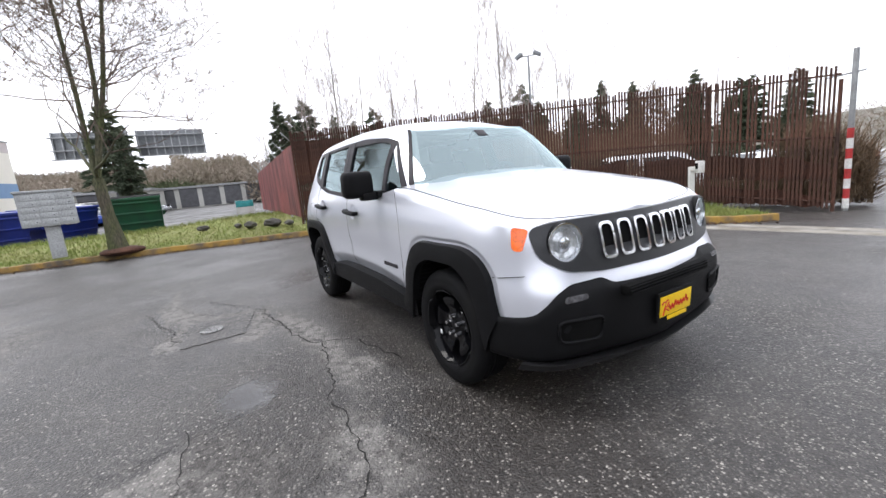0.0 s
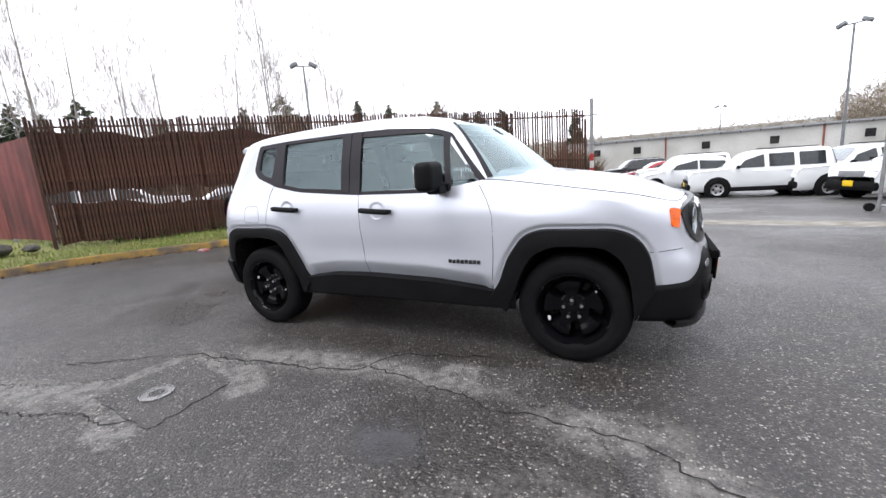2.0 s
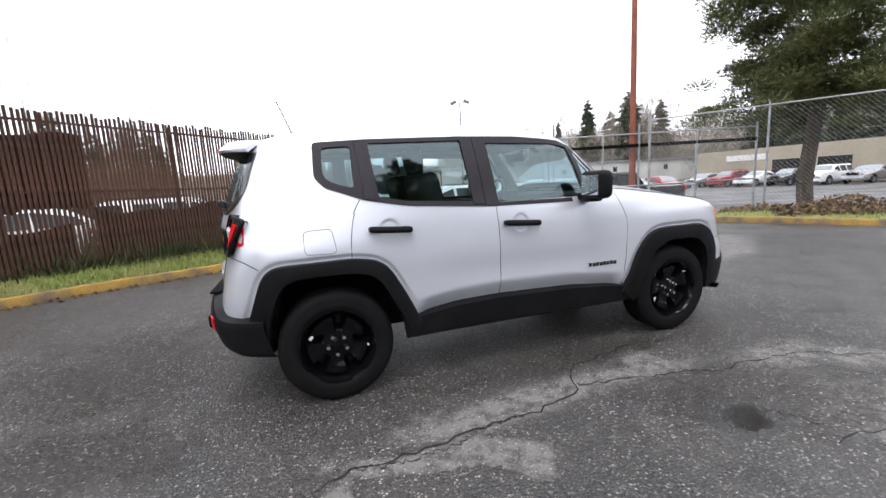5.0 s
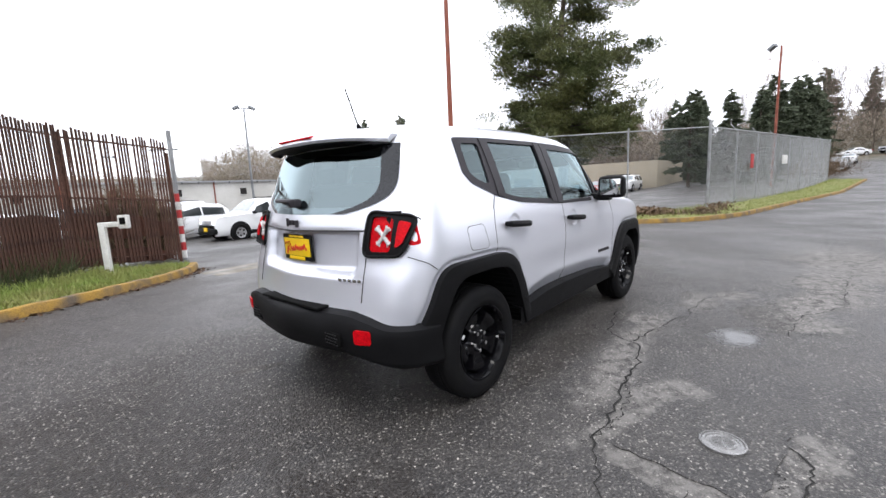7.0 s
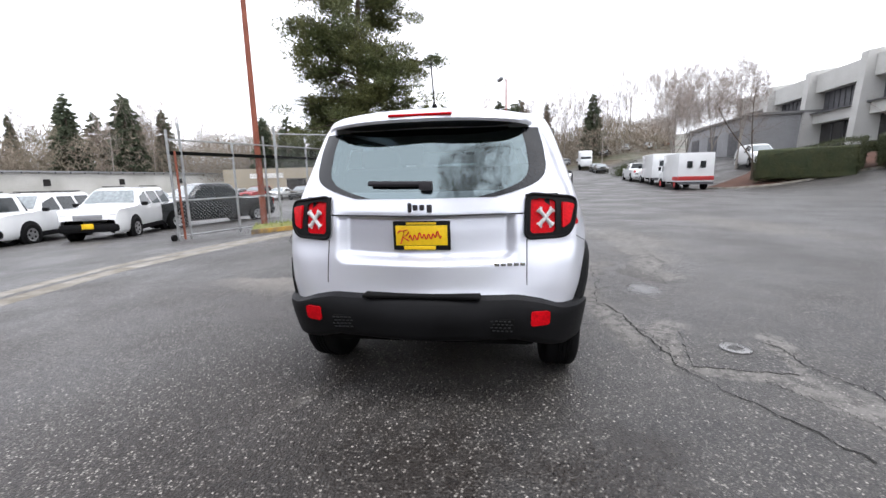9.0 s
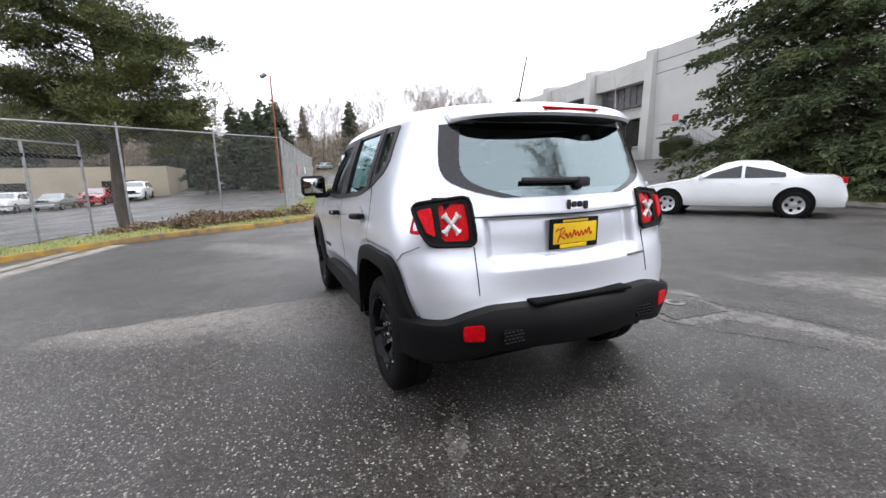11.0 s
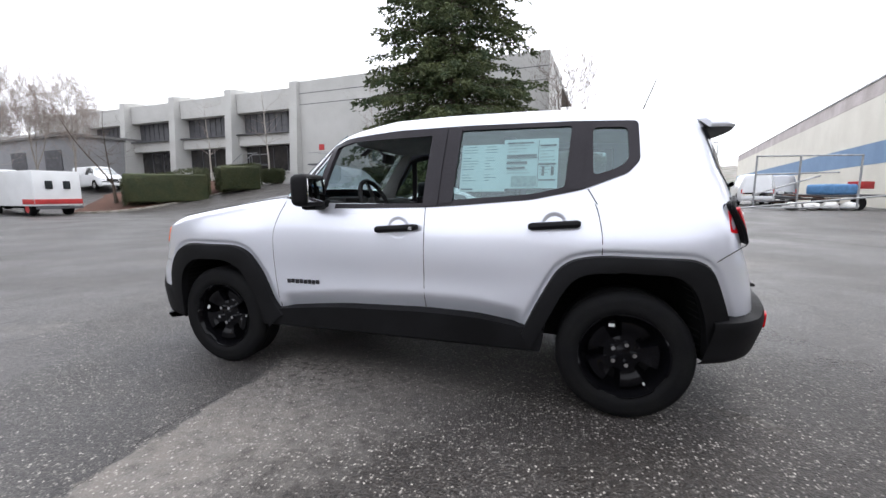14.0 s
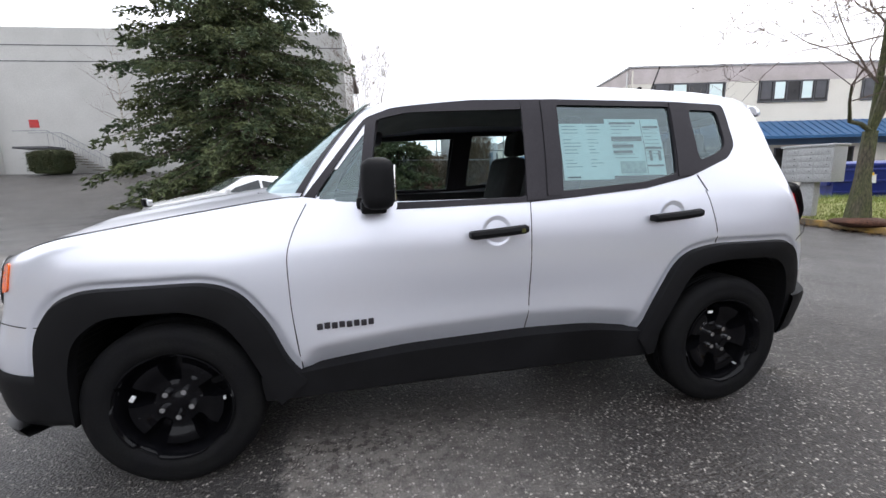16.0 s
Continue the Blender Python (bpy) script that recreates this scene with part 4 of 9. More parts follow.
for y in (-0.36, 0.36):
    part("headrest", rbox(bmesh.new(), (-1.41, y, 1.36), (0.09, 0.24, 0.12), 0.035, None, 3), INTERIOR, bench)
bm = bmesh.new()
m = pose(0.34, 0.36, 1.10, 0, -66, 0)
sweep(bm, [m @ Vector((0.175 * math.cos(a), 0.185 * math.sin(a), 0)) for a in np.linspace(0, 2 * math.pi, 36, endpoint=False)], 0.016, 8, True)
rod(bm, m @ Vector((0, 0, -0.02)), m @ Vector((0, 0, 0.02)), 0.06, 0.05, 16)
for a in (0, 2.2, 4.1):
    rod(bm, m @ Vector((0, 0, 0)), m @ Vector((0.17 * math.cos(a), 0.17 * math.sin(a), 0)), 0.016, 0.012, 8)
rod(bm, m @ Vector((0, 0, -0.30)), m @ Vector((0, 0, 0)), 0.035, 0.035, 12)
part("steering_wheel", bm, INTERIOR, silver_car)
bm = rbox(bmesh.new(), (0.40, 0, 1.44), (0.04, 0.23, 0.075), 0.018, pose(0, 0, 0, 0, -10, 8))
rod(bm, (0.42, 0, 1.46), (0.50, 0, 1.53), 0.012)
part("inside_mirror", bm, TRIM, silver_car)
for s in (-1, 1):
    g = np.array([[fore(s * (float(ws_half(z)) + d), z, -0.035, CAB) for d in (-0.05, 0.03)] for z in np.linspace(1.10, 1.55, 12)])
    patch("pillar_lining", g, lambda x, y, z: x > -9, HEADLINER, both=False, mirror=False)
# price sheets behind the left rear pane
def paper(x0, x1, z0, z1, off, material, name, parent=None, label=""):
    nx, nz = max(2, int(abs(x1 - x0) / 0.03)), max(2, int((z1 - z0) / 0.03))
    g = np.array([[side(x, z, off) for z in np.linspace(z0, z1, nz)] for x in np.linspace(x0, x1, nx)])
    return patch(name, g, lambda x, y, z: x > -9, material, label, mirror=False, both=False, parent=parent)


sheet_a = paper(-0.402, -0.655, 1.180, 1.440, -0.020, PAPER, "window_sheet", None, "printed price sheet behind the glass")
sheet_b = paper(-0.640, -0.930, 1.195, 1.462, -0.016, PAPER, "window_sheet", None, "printed price sheet behind the glass")
rng = random.Random(5)
for x0, x1, z0, z1 in ((-0.66, -0.80, 1.437, 1.446), (-0.66, -0.82, 1.357, 1.378), (-0.66, -0.77, 1.325, 1.340), (-0.66, -0.76, 1.300, 1.312), (-0.835, -0.92, 1.418, 1.428), (-0.83, -0.92, 1.318, 1.328), (-0.848, -0.862, 1.262, 1.308), (-0.895, -0.91, 1.262, 1.308), (-0.83, -0.92, 1.235, 1.243), (-0.412, -0.48, 1.19, 1.197)):
    paper(x0, x1, z0, z1, -0.0105, INK, "print", sheet_b)
for z0, z1, x0, x1 in ((1.205, 1.262, -0.688, -0.822), ):
    paper(x0, x1, z0, z1, -0.0125, mat("pale_print", (0.42, 0.52, 0.50), 0.7), "print", sheet_b)
paper(-0.826, -0.829, 1.20, 1.455, -0.0105, INK, "print", sheet_b)
for k in range(13):
    z = 1.425 - k * 0.0155
    if k in (3, 9):
        continue
    paper(-0.415, -0.415 - rng.uniform(0.04, 0.09), z, z + 0.003, -0.0145, GREYINK, "print", sheet_a)
    paper(-0.54, -0.54 - rng.uniform(0.02, 0.07), z, z + 0.003, -0.0145, GREYINK, "print", sheet_a)
for k in range(10):
    z = 1.425 - k * 0.0165
    paper(-0.665, -0.665 - rng.uniform(0.05, 0.13), z, z + 0.003, -0.0105, GREYINK, "print", sheet_b)
    paper(-0.835, -0.835 - rng.uniform(0.03, 0.08), z, z + 0.003, -0.0105, GREYINK, "print", sheet_b)

# ---- ground ----
def step(a, b, v):
    t = np.clip((v - a) / (b - a), 0, 1)
    return t * t * (3 - 2 * t)


def H(x, y):
    """Height of the ground: level under the car, falling to the north, rising to the grey building and to far hills."""
    x, y = np.asarray(x, float), np.asarray(y, float)
    r = np.hypot(x, y)
    h = -0.27 * step(3, 9, y) - 0.28 * step(9, 17, y) - 0.25 * step(17, 40, y)
    h = h - 0.012 * np.clip(x - 3, 0, 13) * step(-12, -2, y)
    h = h + 2.1 * step(-15, -29, y) * step(5, 14, x) + 0.3 * step(-14, -19, y) * (1 - step(5, 14, x))
    h = h + 0.042 * np.clip(x - 30, 0, 60) * (1 - step(8, 20, y))
    h = h + 9.0 * step(85, 160, r)
    return h


def hz(x, y):
    return float(H(x, y))


def asphalt(name="worn_asphalt", old=True):
    """Damp asphalt with pale grit; the old kind has washed-out places and a silty pool."""
    m = bpy.data.materials.new(name)
    m.use_nodes = True
    n, l = m.node_tree.nodes, m.node_tree.links
    p = n["Principled BSDF"]
    tc = n.new("ShaderNodeTexCoord")

    def noise(scale, detail=4, rough=0.55):
        t = n.new("ShaderNodeTexNoise")
        t.inputs["Scale"].default_value, t.inputs["Detail"].default_value, t.inputs["Roughness"].default_value = scale, detail, rough
        l.new(tc.outputs["Object"], t.inputs["Vector"])
        return t.outputs["Fac"]

    def ranged(v, a, b, c=0.0, d=1.0):
        t = n.new("ShaderNodeMapRange")
        for k, u in zip(("From Min", "From Max", "To Min", "To Max"), (a, b, c, d)):
            t.inputs[k].default_value = u
        l.new(v, t.inputs["Value"])
        return t.outputs[0]

    def maths(op, a, b):
        t = n.new("ShaderNodeMath")
        t.operation = op
        for k, u in enumerate((a, b)):
            if isinstance(u, (int, float)):
                t.inputs[k].default_value = u
            else:
                l.new(u, t.inputs[k])
        return t.outputs[0]

    def mixed(f, a, b):
        t = n.new("ShaderNodeMix")
        t.data_type = "RGBA"
        l.new(f, t.inputs["Factor"])
        for k, u in (("A", a), ("B", b)):
            if isinstance(u, tuple):
                t.inputs[k].default_value = (*u, 1)
            else:
                l.new(u, t.inputs[k])
        return t.outputs["Result"]

    ragged, ragged2 = noise(2.2, 7, 0.65), noise(9, 5, 0.6)
    wobble = maths("ADD", maths("MULTIPLY", maths("SUBTRACT", ragged, 0.5), 2.4), maths("MULTIPLY", maths("SUBTRACT", ragged2, 0.5), 1.2))
    # old, washed-out places where the binder is gone
    worn = None
    for cx, cy, rx, ry, turn, soft in ((-0.45, -1.36, 0.75, 0.14, 4, 0.3), (-0.97, -1.60, 0.44, 0.085, -15, 0.12), (-0.60, -1.70, 0.22, 0.12, -40, 0.12), (-1.41, -1.86, 0.28, 0.075, 80, 0.12), (-0.90, -2.36, 0.24, 0.10, -10, 0.1),
                                       (-1.28, -2.24, 0.20, 0.06, -15, 0.12), (-1.64, -2.15, 0.24, 0.08, 25, 0.12), (0.64, -1.22, 0.20, 0.15, 20, 0.12), (0.40, -1.31, 0.55, 0.09, -5, 0.3), (1.55, -1.50, 0.36, 0.19, 10, 0.14),
                                       (1.86, -1.72, 0.22, 0.16, -20, 0.12), (1.26, -2.2, 0.42, 0.28, 50, 0.18), (1.9, -2.35, 0.55, 0.22, -15, 0.2), (2.9, -2.55, 0.9, 0.35, 0, 0.3), (4.6, -2.8, 1.6, 0.6, 8, 0.3), (-2.3, -2.36, 0.9, 0.05, -3, 0.25),
                                       (-1.9, -2.3, 0.5, 0.12, 10, 0.3), (5.0, 1.6, 1.6, 0.4, 30, 0.3), (-1.94, 0.70, 0.17, 0.045, -25, 0.14), (-2.6, -4.5, 1.8, 0.7, 20, 0.3), (7, -6, 2.5, 0.8, 5, 0.3)):
        mp, ln = n.new("ShaderNodeMapping"), n.new("ShaderNodeVectorMath")
        mp.vector_type = "TEXTURE"
        mp.inputs["Location"].default_value, mp.inputs["Rotation"].default_value, mp.inputs["Scale"].default_value = (cx, cy, 0), (0, 0, radians(turn)), (rx, ry, 1000)
        ln.operation = "LENGTH"
        l.new(tc.outputs["Object"], mp.inputs["Vector"])
        l.new(mp.outputs[0], ln.inputs[0])
        v = ranged(maths("ADD", ln.outputs["Value"], wobble), 1.0 + soft, 1.0 - soft)
        worn = v if worn is None else maths("MAXIMUM", worn, v)
    # the frayed edge of an older layer beside the car
    axes = n.new("ShaderNodeSeparateXYZ")
    l.new(tc.outputs["Object"], axes.inputs[0])
    ax, ay = axes.outputs[0], axes.outputs[1]
    behind = maths("SUBTRACT", maths("ADD", maths("MULTIPLY", ay, -0.03), maths("ADD", maths("MULTIPLY", wobble, 0.16), 0.94)), ax)
    reach = maths("ADD", maths("SUBTRACT", 2.0, maths("MULTIPLY", ay, 0.50)), maths("MULTIPLY", wobble, 0.5))
    band = maths("MULTIPLY", maths("MULTIPLY", ranged(behind, 0.0, 0.03), ranged(maths("DIVIDE", behind, reach), 1.0, 0.25)), maths("MULTIPLY", ranged(ay, 0.42, 0.75), ranged(ay, 3.5, 2.9)))
    worn = maths("MAXIMUM", worn, band)
    older = maths("MULTIPLY", ranged(behind, 0.0, 0.05), ranged(ay, 0.5, 0.8))
    if not old:
        worn = maths("MULTIPLY", worn, 0.0)
    # darker brown: damp stains, a strip along the right flank, areas behind the car
    damp = None
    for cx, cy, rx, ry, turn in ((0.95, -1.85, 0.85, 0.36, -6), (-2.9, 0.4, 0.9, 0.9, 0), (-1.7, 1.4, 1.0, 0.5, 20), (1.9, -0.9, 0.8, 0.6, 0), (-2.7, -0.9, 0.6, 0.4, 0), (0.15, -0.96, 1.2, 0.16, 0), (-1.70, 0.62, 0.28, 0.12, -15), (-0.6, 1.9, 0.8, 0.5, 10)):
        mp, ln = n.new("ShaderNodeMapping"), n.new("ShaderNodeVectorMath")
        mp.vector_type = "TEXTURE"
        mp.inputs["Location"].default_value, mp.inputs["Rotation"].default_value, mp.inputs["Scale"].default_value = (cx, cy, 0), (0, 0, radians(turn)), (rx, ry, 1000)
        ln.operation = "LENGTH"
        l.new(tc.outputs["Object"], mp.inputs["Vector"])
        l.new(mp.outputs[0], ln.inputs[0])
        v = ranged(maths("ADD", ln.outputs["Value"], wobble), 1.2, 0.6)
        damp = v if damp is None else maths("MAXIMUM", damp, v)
    mp, ln = n.new("ShaderNodeMapping"), n.new("ShaderNodeVectorMath")
    mp.vector_type = "TEXTURE"
    mp.inputs["Location"].default_value, mp.inputs["Scale"].default_value = (0.57, -1.93, 0), (0.27, 0.165, 1000)
    ln.operation = "LENGTH"
    l.new(tc.outputs["Object"], mp.inputs["Vector"])
    l.new(mp.outputs[0], ln.inputs[0])
    pool = ranged(maths("ADD", ln.outputs["Value"], maths("MULTIPLY", wobble, 0.75)), 1.15, 0.50)
    stone, pore = n.new("ShaderNodeTexVoronoi"), n.new("ShaderNodeTexVoronoi")
    stone.inputs["Scale"].default_value, pore.inputs["Scale"].default_value = 74, 125
    stir, bent = n.new("ShaderNodeTexNoise"), n.new("ShaderNodeVectorMath")
    stir.inputs["Scale"].default_value, stir.inputs["Detail"].default_value = 90, 2
    l.new(tc.outputs["Object"], stir.inputs["Vector"])
    bent.operation = "MULTIPLY_ADD"
    bent.inputs[1].default_value = (0.014, 0.014, 0.014)
    l.new(stir.outputs["Color"], bent.inputs[0])
    l.new(tc.outputs["Object"], bent.inputs[2])
    for t in (stone, pore):
        l.new(bent.outputs[0], t.inputs["Vector"])
    dice = n.new("ShaderNodeSeparateColor")
    l.new(stone.outputs["Color"], dice.inputs[0])
    crumb = n.new("ShaderNodeSeparateColor")
    l.new(pore.outputs["Color"], crumb.inputs[0])
    chance = maths("ADD", dice.outputs[0], maths("ADD", maths("MULTIPLY", maths("SUBTRACT", noise(1.1, 5), 0.5), 0.3), maths("MULTIPLY", older, 0.05)))
    lucky = ranged(chance, 0.50, 1.0)
    pick = maths("MULTIPLY", ranged(stone.outputs["Distance"], 0.55, 0.30), maths("POWER", lucky, 2.4))
    grit = maths("MULTIPLY", ranged(pore.outputs["Distance"], 0.55, 0.3), maths("POWER", ranged(crumb.outputs[0], 0.45, 1.0), 2.0))
    base = mixed(ranged(noise(0.35, 6), 0.35, 0.65), (0.036, 0.033, 0.031), (0.070, 0.064, 0.060))
    base = mixed(ranged(noise(2.6, 7, 0.65), 0.45, 0.60, 0, 0.75), base, (0.028, 0.026, 0.026))
    base = mixed(maths("MULTIPLY", older, ranged(noise(1.7, 5), 0.3, 0.55, 0.3, 0.9)), base, (0.028, 0.022, 0.0195))
    base = mixed(ranged(crumb.outputs[1], 0.3, 1.0, 0, 0.8), base, (0.016, 0.015, 0.015))
    base = mixed(grit, base, (0.19, 0.176, 0.162))
    base = mixed(maths("MULTIPLY", worn, ranged(noise(11, 8, 0.78), 0.40, 0.56, 0.10, 1.0)), base, (0.165, 0.156, 0.146))
    base = mixed(maths("MULTIPLY", band if old else worn, ranged(noise(7, 9, 0.8), 0.38, 0.60, 0.15, 1.0)), base, (0.175, 0.158, 0.142))
    specks = maths("MULTIPLY", maths("MULTIPLY", band, ranged(ay, 1.5, 0.8)), ranged(noise(21, 6, 0.75), 0.50, 0.57))
    base = mixed(maths("MULTIPLY", specks, 0.85), base, (0.020, 0.015, 0.012))
    flecks = maths("MULTIPLY", damp, ranged(noise(26, 5, 0.7), 0.50, 0.58))
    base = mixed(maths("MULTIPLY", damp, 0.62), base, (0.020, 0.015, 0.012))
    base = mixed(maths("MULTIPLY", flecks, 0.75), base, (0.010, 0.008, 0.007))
    base = mixed(maths("MULTIPLY", pick, ranged(dice.outputs[1], 0.0, 1.0, 0.3, 1.0)), base, (0.47, 0.44, 0.40))
    # scrubland far off
    far = n.new("ShaderNodeVectorMath")
    far.operation = "LENGTH"
    l.new(tc.outputs["Object"], far.inputs[0])
    scrub = mixed(ranged(noise(0.15, 6), 0.4, 0.6), (0.09, 0.065, 0.04), (0.055, 0.06, 0.03))
    base = mixed(ranged(maths("ADD", far.outputs["Value"], maths("MULTIPLY", ragged, 20)), 92, 98), base, scrub)
    if old:
        base = mixed(maths("MULTIPLY", pool, 0.92), base, (0.020, 0.018, 0.017))
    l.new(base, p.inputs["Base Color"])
    wet = ranged(noise(0.55, 5), 0.38, 0.62)
    rough = maths("ADD", maths("ADD", maths("MULTIPLY", wet, 0.22), 0.34), maths("MULTIPLY", worn, 0.25))
    rough = maths("ADD", maths("SUBTRACT", rough, maths("MULTIPLY", damp, 0.08)), maths("MULTIPLY", maths("SUBTRACT", noise(40, 2), 0.5), 0.3))
    dry = maths("SUBTRACT", 1.0, maths("MULTIPLY", pool, 0.88 if old else 0.0))
    l.new(maths("ADD", maths("MULTIPLY", rough, dry), 0.02), p.inputs["Roughness"])
    # gritty, matt ground behind the car; a film of water in the pool
    mp, ln = n.new("ShaderNodeMapping"), n.new("ShaderNodeVectorMath")
    mp.vector_type = "TEXTURE"
    mp.inputs["Location"].default_value, mp.inputs["Scale"].default_value = (-2.3, 0.35, 0), (1.5, 1.5, 1000)
    ln.operation = "LENGTH"
    l.new(tc.outputs["Object"], mp.inputs["Vector"])
    l.new(mp.outputs[0], ln.inputs[0])
    matt = ranged(maths("ADD", ln.outputs["Value"], maths("MULTIPLY", wobble, 0.4)), 1.2, 0.4)
    l.new(maths("ADD", maths("SUBTRACT", 0.50, maths("MULTIPLY", matt, 0.24)), maths("MULTIPLY", pool, 0.25 if old else 0.0)), p.inputs["Specular IOR Level"])
    b = n.new("ShaderNodeBump")
    b.inputs["Strength"].default_value, b.inputs["Distance"].default_value = 0.75, 0.008
    l.new(maths("ADD", maths("MULTIPLY", stone.outputs["Distance"], -0.8), maths("MULTIPLY", noise(120, 3), 0.8)), b.inputs["Height"])
    l.new(maths("MULTIPLY", dry, 0.8), b.inputs["Strength"])
    l.new(b.outputs[0], p.inputs["Normal"])
    return m


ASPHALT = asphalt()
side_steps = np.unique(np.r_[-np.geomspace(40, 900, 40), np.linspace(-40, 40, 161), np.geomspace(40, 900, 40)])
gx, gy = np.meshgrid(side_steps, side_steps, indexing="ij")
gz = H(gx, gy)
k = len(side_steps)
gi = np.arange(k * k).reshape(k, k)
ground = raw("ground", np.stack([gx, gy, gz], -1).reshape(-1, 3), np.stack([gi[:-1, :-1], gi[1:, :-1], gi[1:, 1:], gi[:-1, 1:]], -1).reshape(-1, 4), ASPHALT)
tagged(ground, "damp worn asphalt yard with far scrubland", "ground", kind="structure")

FRESH = asphalt("asphalt_repair", False)
CRACKS = mat("crack_dirt", (0.016, 0.015, 0.014), 0.9, 0, None, 9, 60, 0.2)
IRON = mat("cast_iron", (0.36, 0.355, 0.35), 0.30, 0.75, (0.24, 0.235, 0.23), 14, 120, 0.3, 0.15)
CONCRETE = mat("kerb_concrete", (0.30, 0.28, 0.25), 0.85, 0, (0.16, 0.14, 0.11), 4, 70, 0.5, 0.08)
YELLOWKERB = mat("worn_yellow_kerb", (0.34, 0.20, 0.035), 0.8, 0, (0.11, 0.085, 0.06), 3.5, 60, 0.5, 0.08, mix=0.5)
rng = random.Random(11)


def flat_on_ground(name, outline, z, material, label, category, thick=0.0):
    pts, tris, rimm = fill(outline)
    n = len(pts)
    v = [(a, b, hz(a, b) + z) for a, b in pts]
    fc = list(tris)
    v += [(a, b, hz(a, b) - 0.01) for a, b in pts]
    fc += [(a, b, b + n, a + n) for a, b in rimm]
    bm = bmesh.new()
    vs = [bm.verts.new(q) for q in v]
    for f in fc:
        bm.faces.new([vs[i] for i in f])
    bmesh.ops.recalc_face_normals(bm, faces=bm.faces)
    ob = part(name, bm, material)
    return tagged(ob, label, category, kind="structure")


corners = [(-1.32, -1.63), (-0.68, -1.78), (-0.66, -2.28), (-1.38, -2.20)]
jag = []
for i in range(4):
    a, b = Vector(corners[i]), Vector(corners[(i + 1) % 4])
    for j in range(14):
        q = a.lerp(b, j / 14)
        jag.append((q.x + rng.uniform(-0.012, 0.012), q.y + rng.uniform(-0.012, 0.012)))
flat_on_ground("asphalt_patch", jag, 0.005, FRESH, "dark square asphalt repair round a manhole", "road patch")
manhole = thing("manhole_cover", "round cast iron manhole cover set in an asphalt repair", "manhole cover", m=pose(-1.01, -2.03, 0.004) @ Matrix.Diagonal((0.47, 0.47, 1, 1)))
ring = part("rim", lathe([(0.205, 0), (0.205, 0.010), (0.185, 0.012), (0.18, 0.004)], 48), IRON, manhole)
ring.matrix_basis = pose(0, 0, 0, 90, 0, 0)
bm = lathe([(0.178, 0.0), (0.178, 0.008), (0.15, 0.009), (0.148, 0.006), (0.12, 0.0065), (0.118, 0.009), (0.09, 0.009), (0.088, 0.006), (0.0005, 0.0065)], 48)
lid = part("lid", bm, IRON, manhole)
lid.matrix_basis = pose(0, 0, 0, 90, 0, 0)
bm = bmesh.new()
for i in range(-7, 8):
    for j in range(-7, 8):
        if i * i + j * j < 50:
            rbox(bm, (i * 0.0155, j * 0.0155, 0.009), (0.008, 0.008, 0.004), 0)
part("studs", bm, IRON, manhole)
CRACKLINES = (
    ([(-2.2, -2.0), (-1.7, -1.72), (-1.4, -1.55), (-1.25, -1.54), (-0.83, -1.50), (-0.60, -1.47), (-0.28, -1.46), (-0.03, -1.39), (0.07, -1.32), (0.12, -1.08), (0.32, -1.06), (0.55, -1.01), (0.78, -0.95)], 0.020),
    ([(0.12, -1.08), (0.03, -1.0), (-0.05, -0.92)], 0.012), ([(0.10, -1.12), (0.22, -0.98), (0.36, -0.84)], 0.010),
    ([(0.07, -1.32), (0.45, -1.38), (0.81, -1.45), (0.95, -1.52), (1.34, -1.50), (1.49, -1.55), (1.70, -1.52), (1.82, -1.68), (2.3, -1.9)], 0.017),
    ([(-0.40, -1.45), (-0.72, -1.49), (-0.80, -1.56), (-1.15, -1.57), (-1.33, -1.52)], 0.014), ([(-0.72, -2.12), (-0.80, -2.2), (-0.97, -2.34), (-1.27, -2.34), (-1.49, -2.44), (-2.2, -2.6)], 0.018),
    ([(-1.45, -1.95), (-1.65, -2.08), (-1.80, -2.17), (-2.3, -2.35)], 0.012), ([(-1.06, -2.10), (-1.12, -2.25), (-1.27, -2.27)], 0.012), ([(-0.69, -1.80), (-0.85, -1.92), (-0.93, -1.98)], 0.010),
    ([(3.9, -2.76), (2.6, -2.62), (2.29, -2.62), (1.96, -2.6), (1.46, -2.30), (1.03, -2.24), (0.77, -2.22)], 0.015), ([(0.57, -1.42), (0.72, -1.75), (0.9, -2.2), (1.0, -2.6)], 0.008),
    ([(1.49, -1.55), (1.58, -1.75), (1.7, -1.95)], 0.010), ([(2.29, -2.62), (2.5, -2.35), (2.9, -2.2), (3.4, -2.3)], 0.010), ([(-5.6, -13.4), (-7.1, -13.3), (-8.5, -13.0), (-9.7, -12.3), (-10.6, -11.2)], 0.12), ([(-5.3, -10.3), (-5.9, -9.9), (-6.7, -9.05), (-7.2, -7.7), (-7.3, -6.4)], 0.09), ([(0.88, 3.4), (0.80, 2.4), (0.94, 1.7), (0.90, 0.95), (0.80, 0.74)], 0.006))
for pts, wd in CRACKLINES:
    line = along(pts, 60)
    up, dn = [], []
    for i, q in enumerate(line):
        d = line[min(59, i + 1)] - line[max(0, i - 1)]
        d = np.array([-d[1], d[0]]) / (np.linalg.norm(d) + 1e-9)
        j = rng.uniform(-0.022, 0.022)
        w = wd * rng.uniform(0.15, 0.9) * 0.42
        up.append(q + d * (j + w))
        dn.append(q + d * (j - w))
    v = [(p[0], p[1], hz(*p) + 0.0035) for p in up + dn]
    tagged(raw("crack", v, [(i, i + 1, i + 61, i + 60) for i in range(59)], CRACKS), "thin branching crack in the asphalt", "crack", "asphalt cracks", "structure")

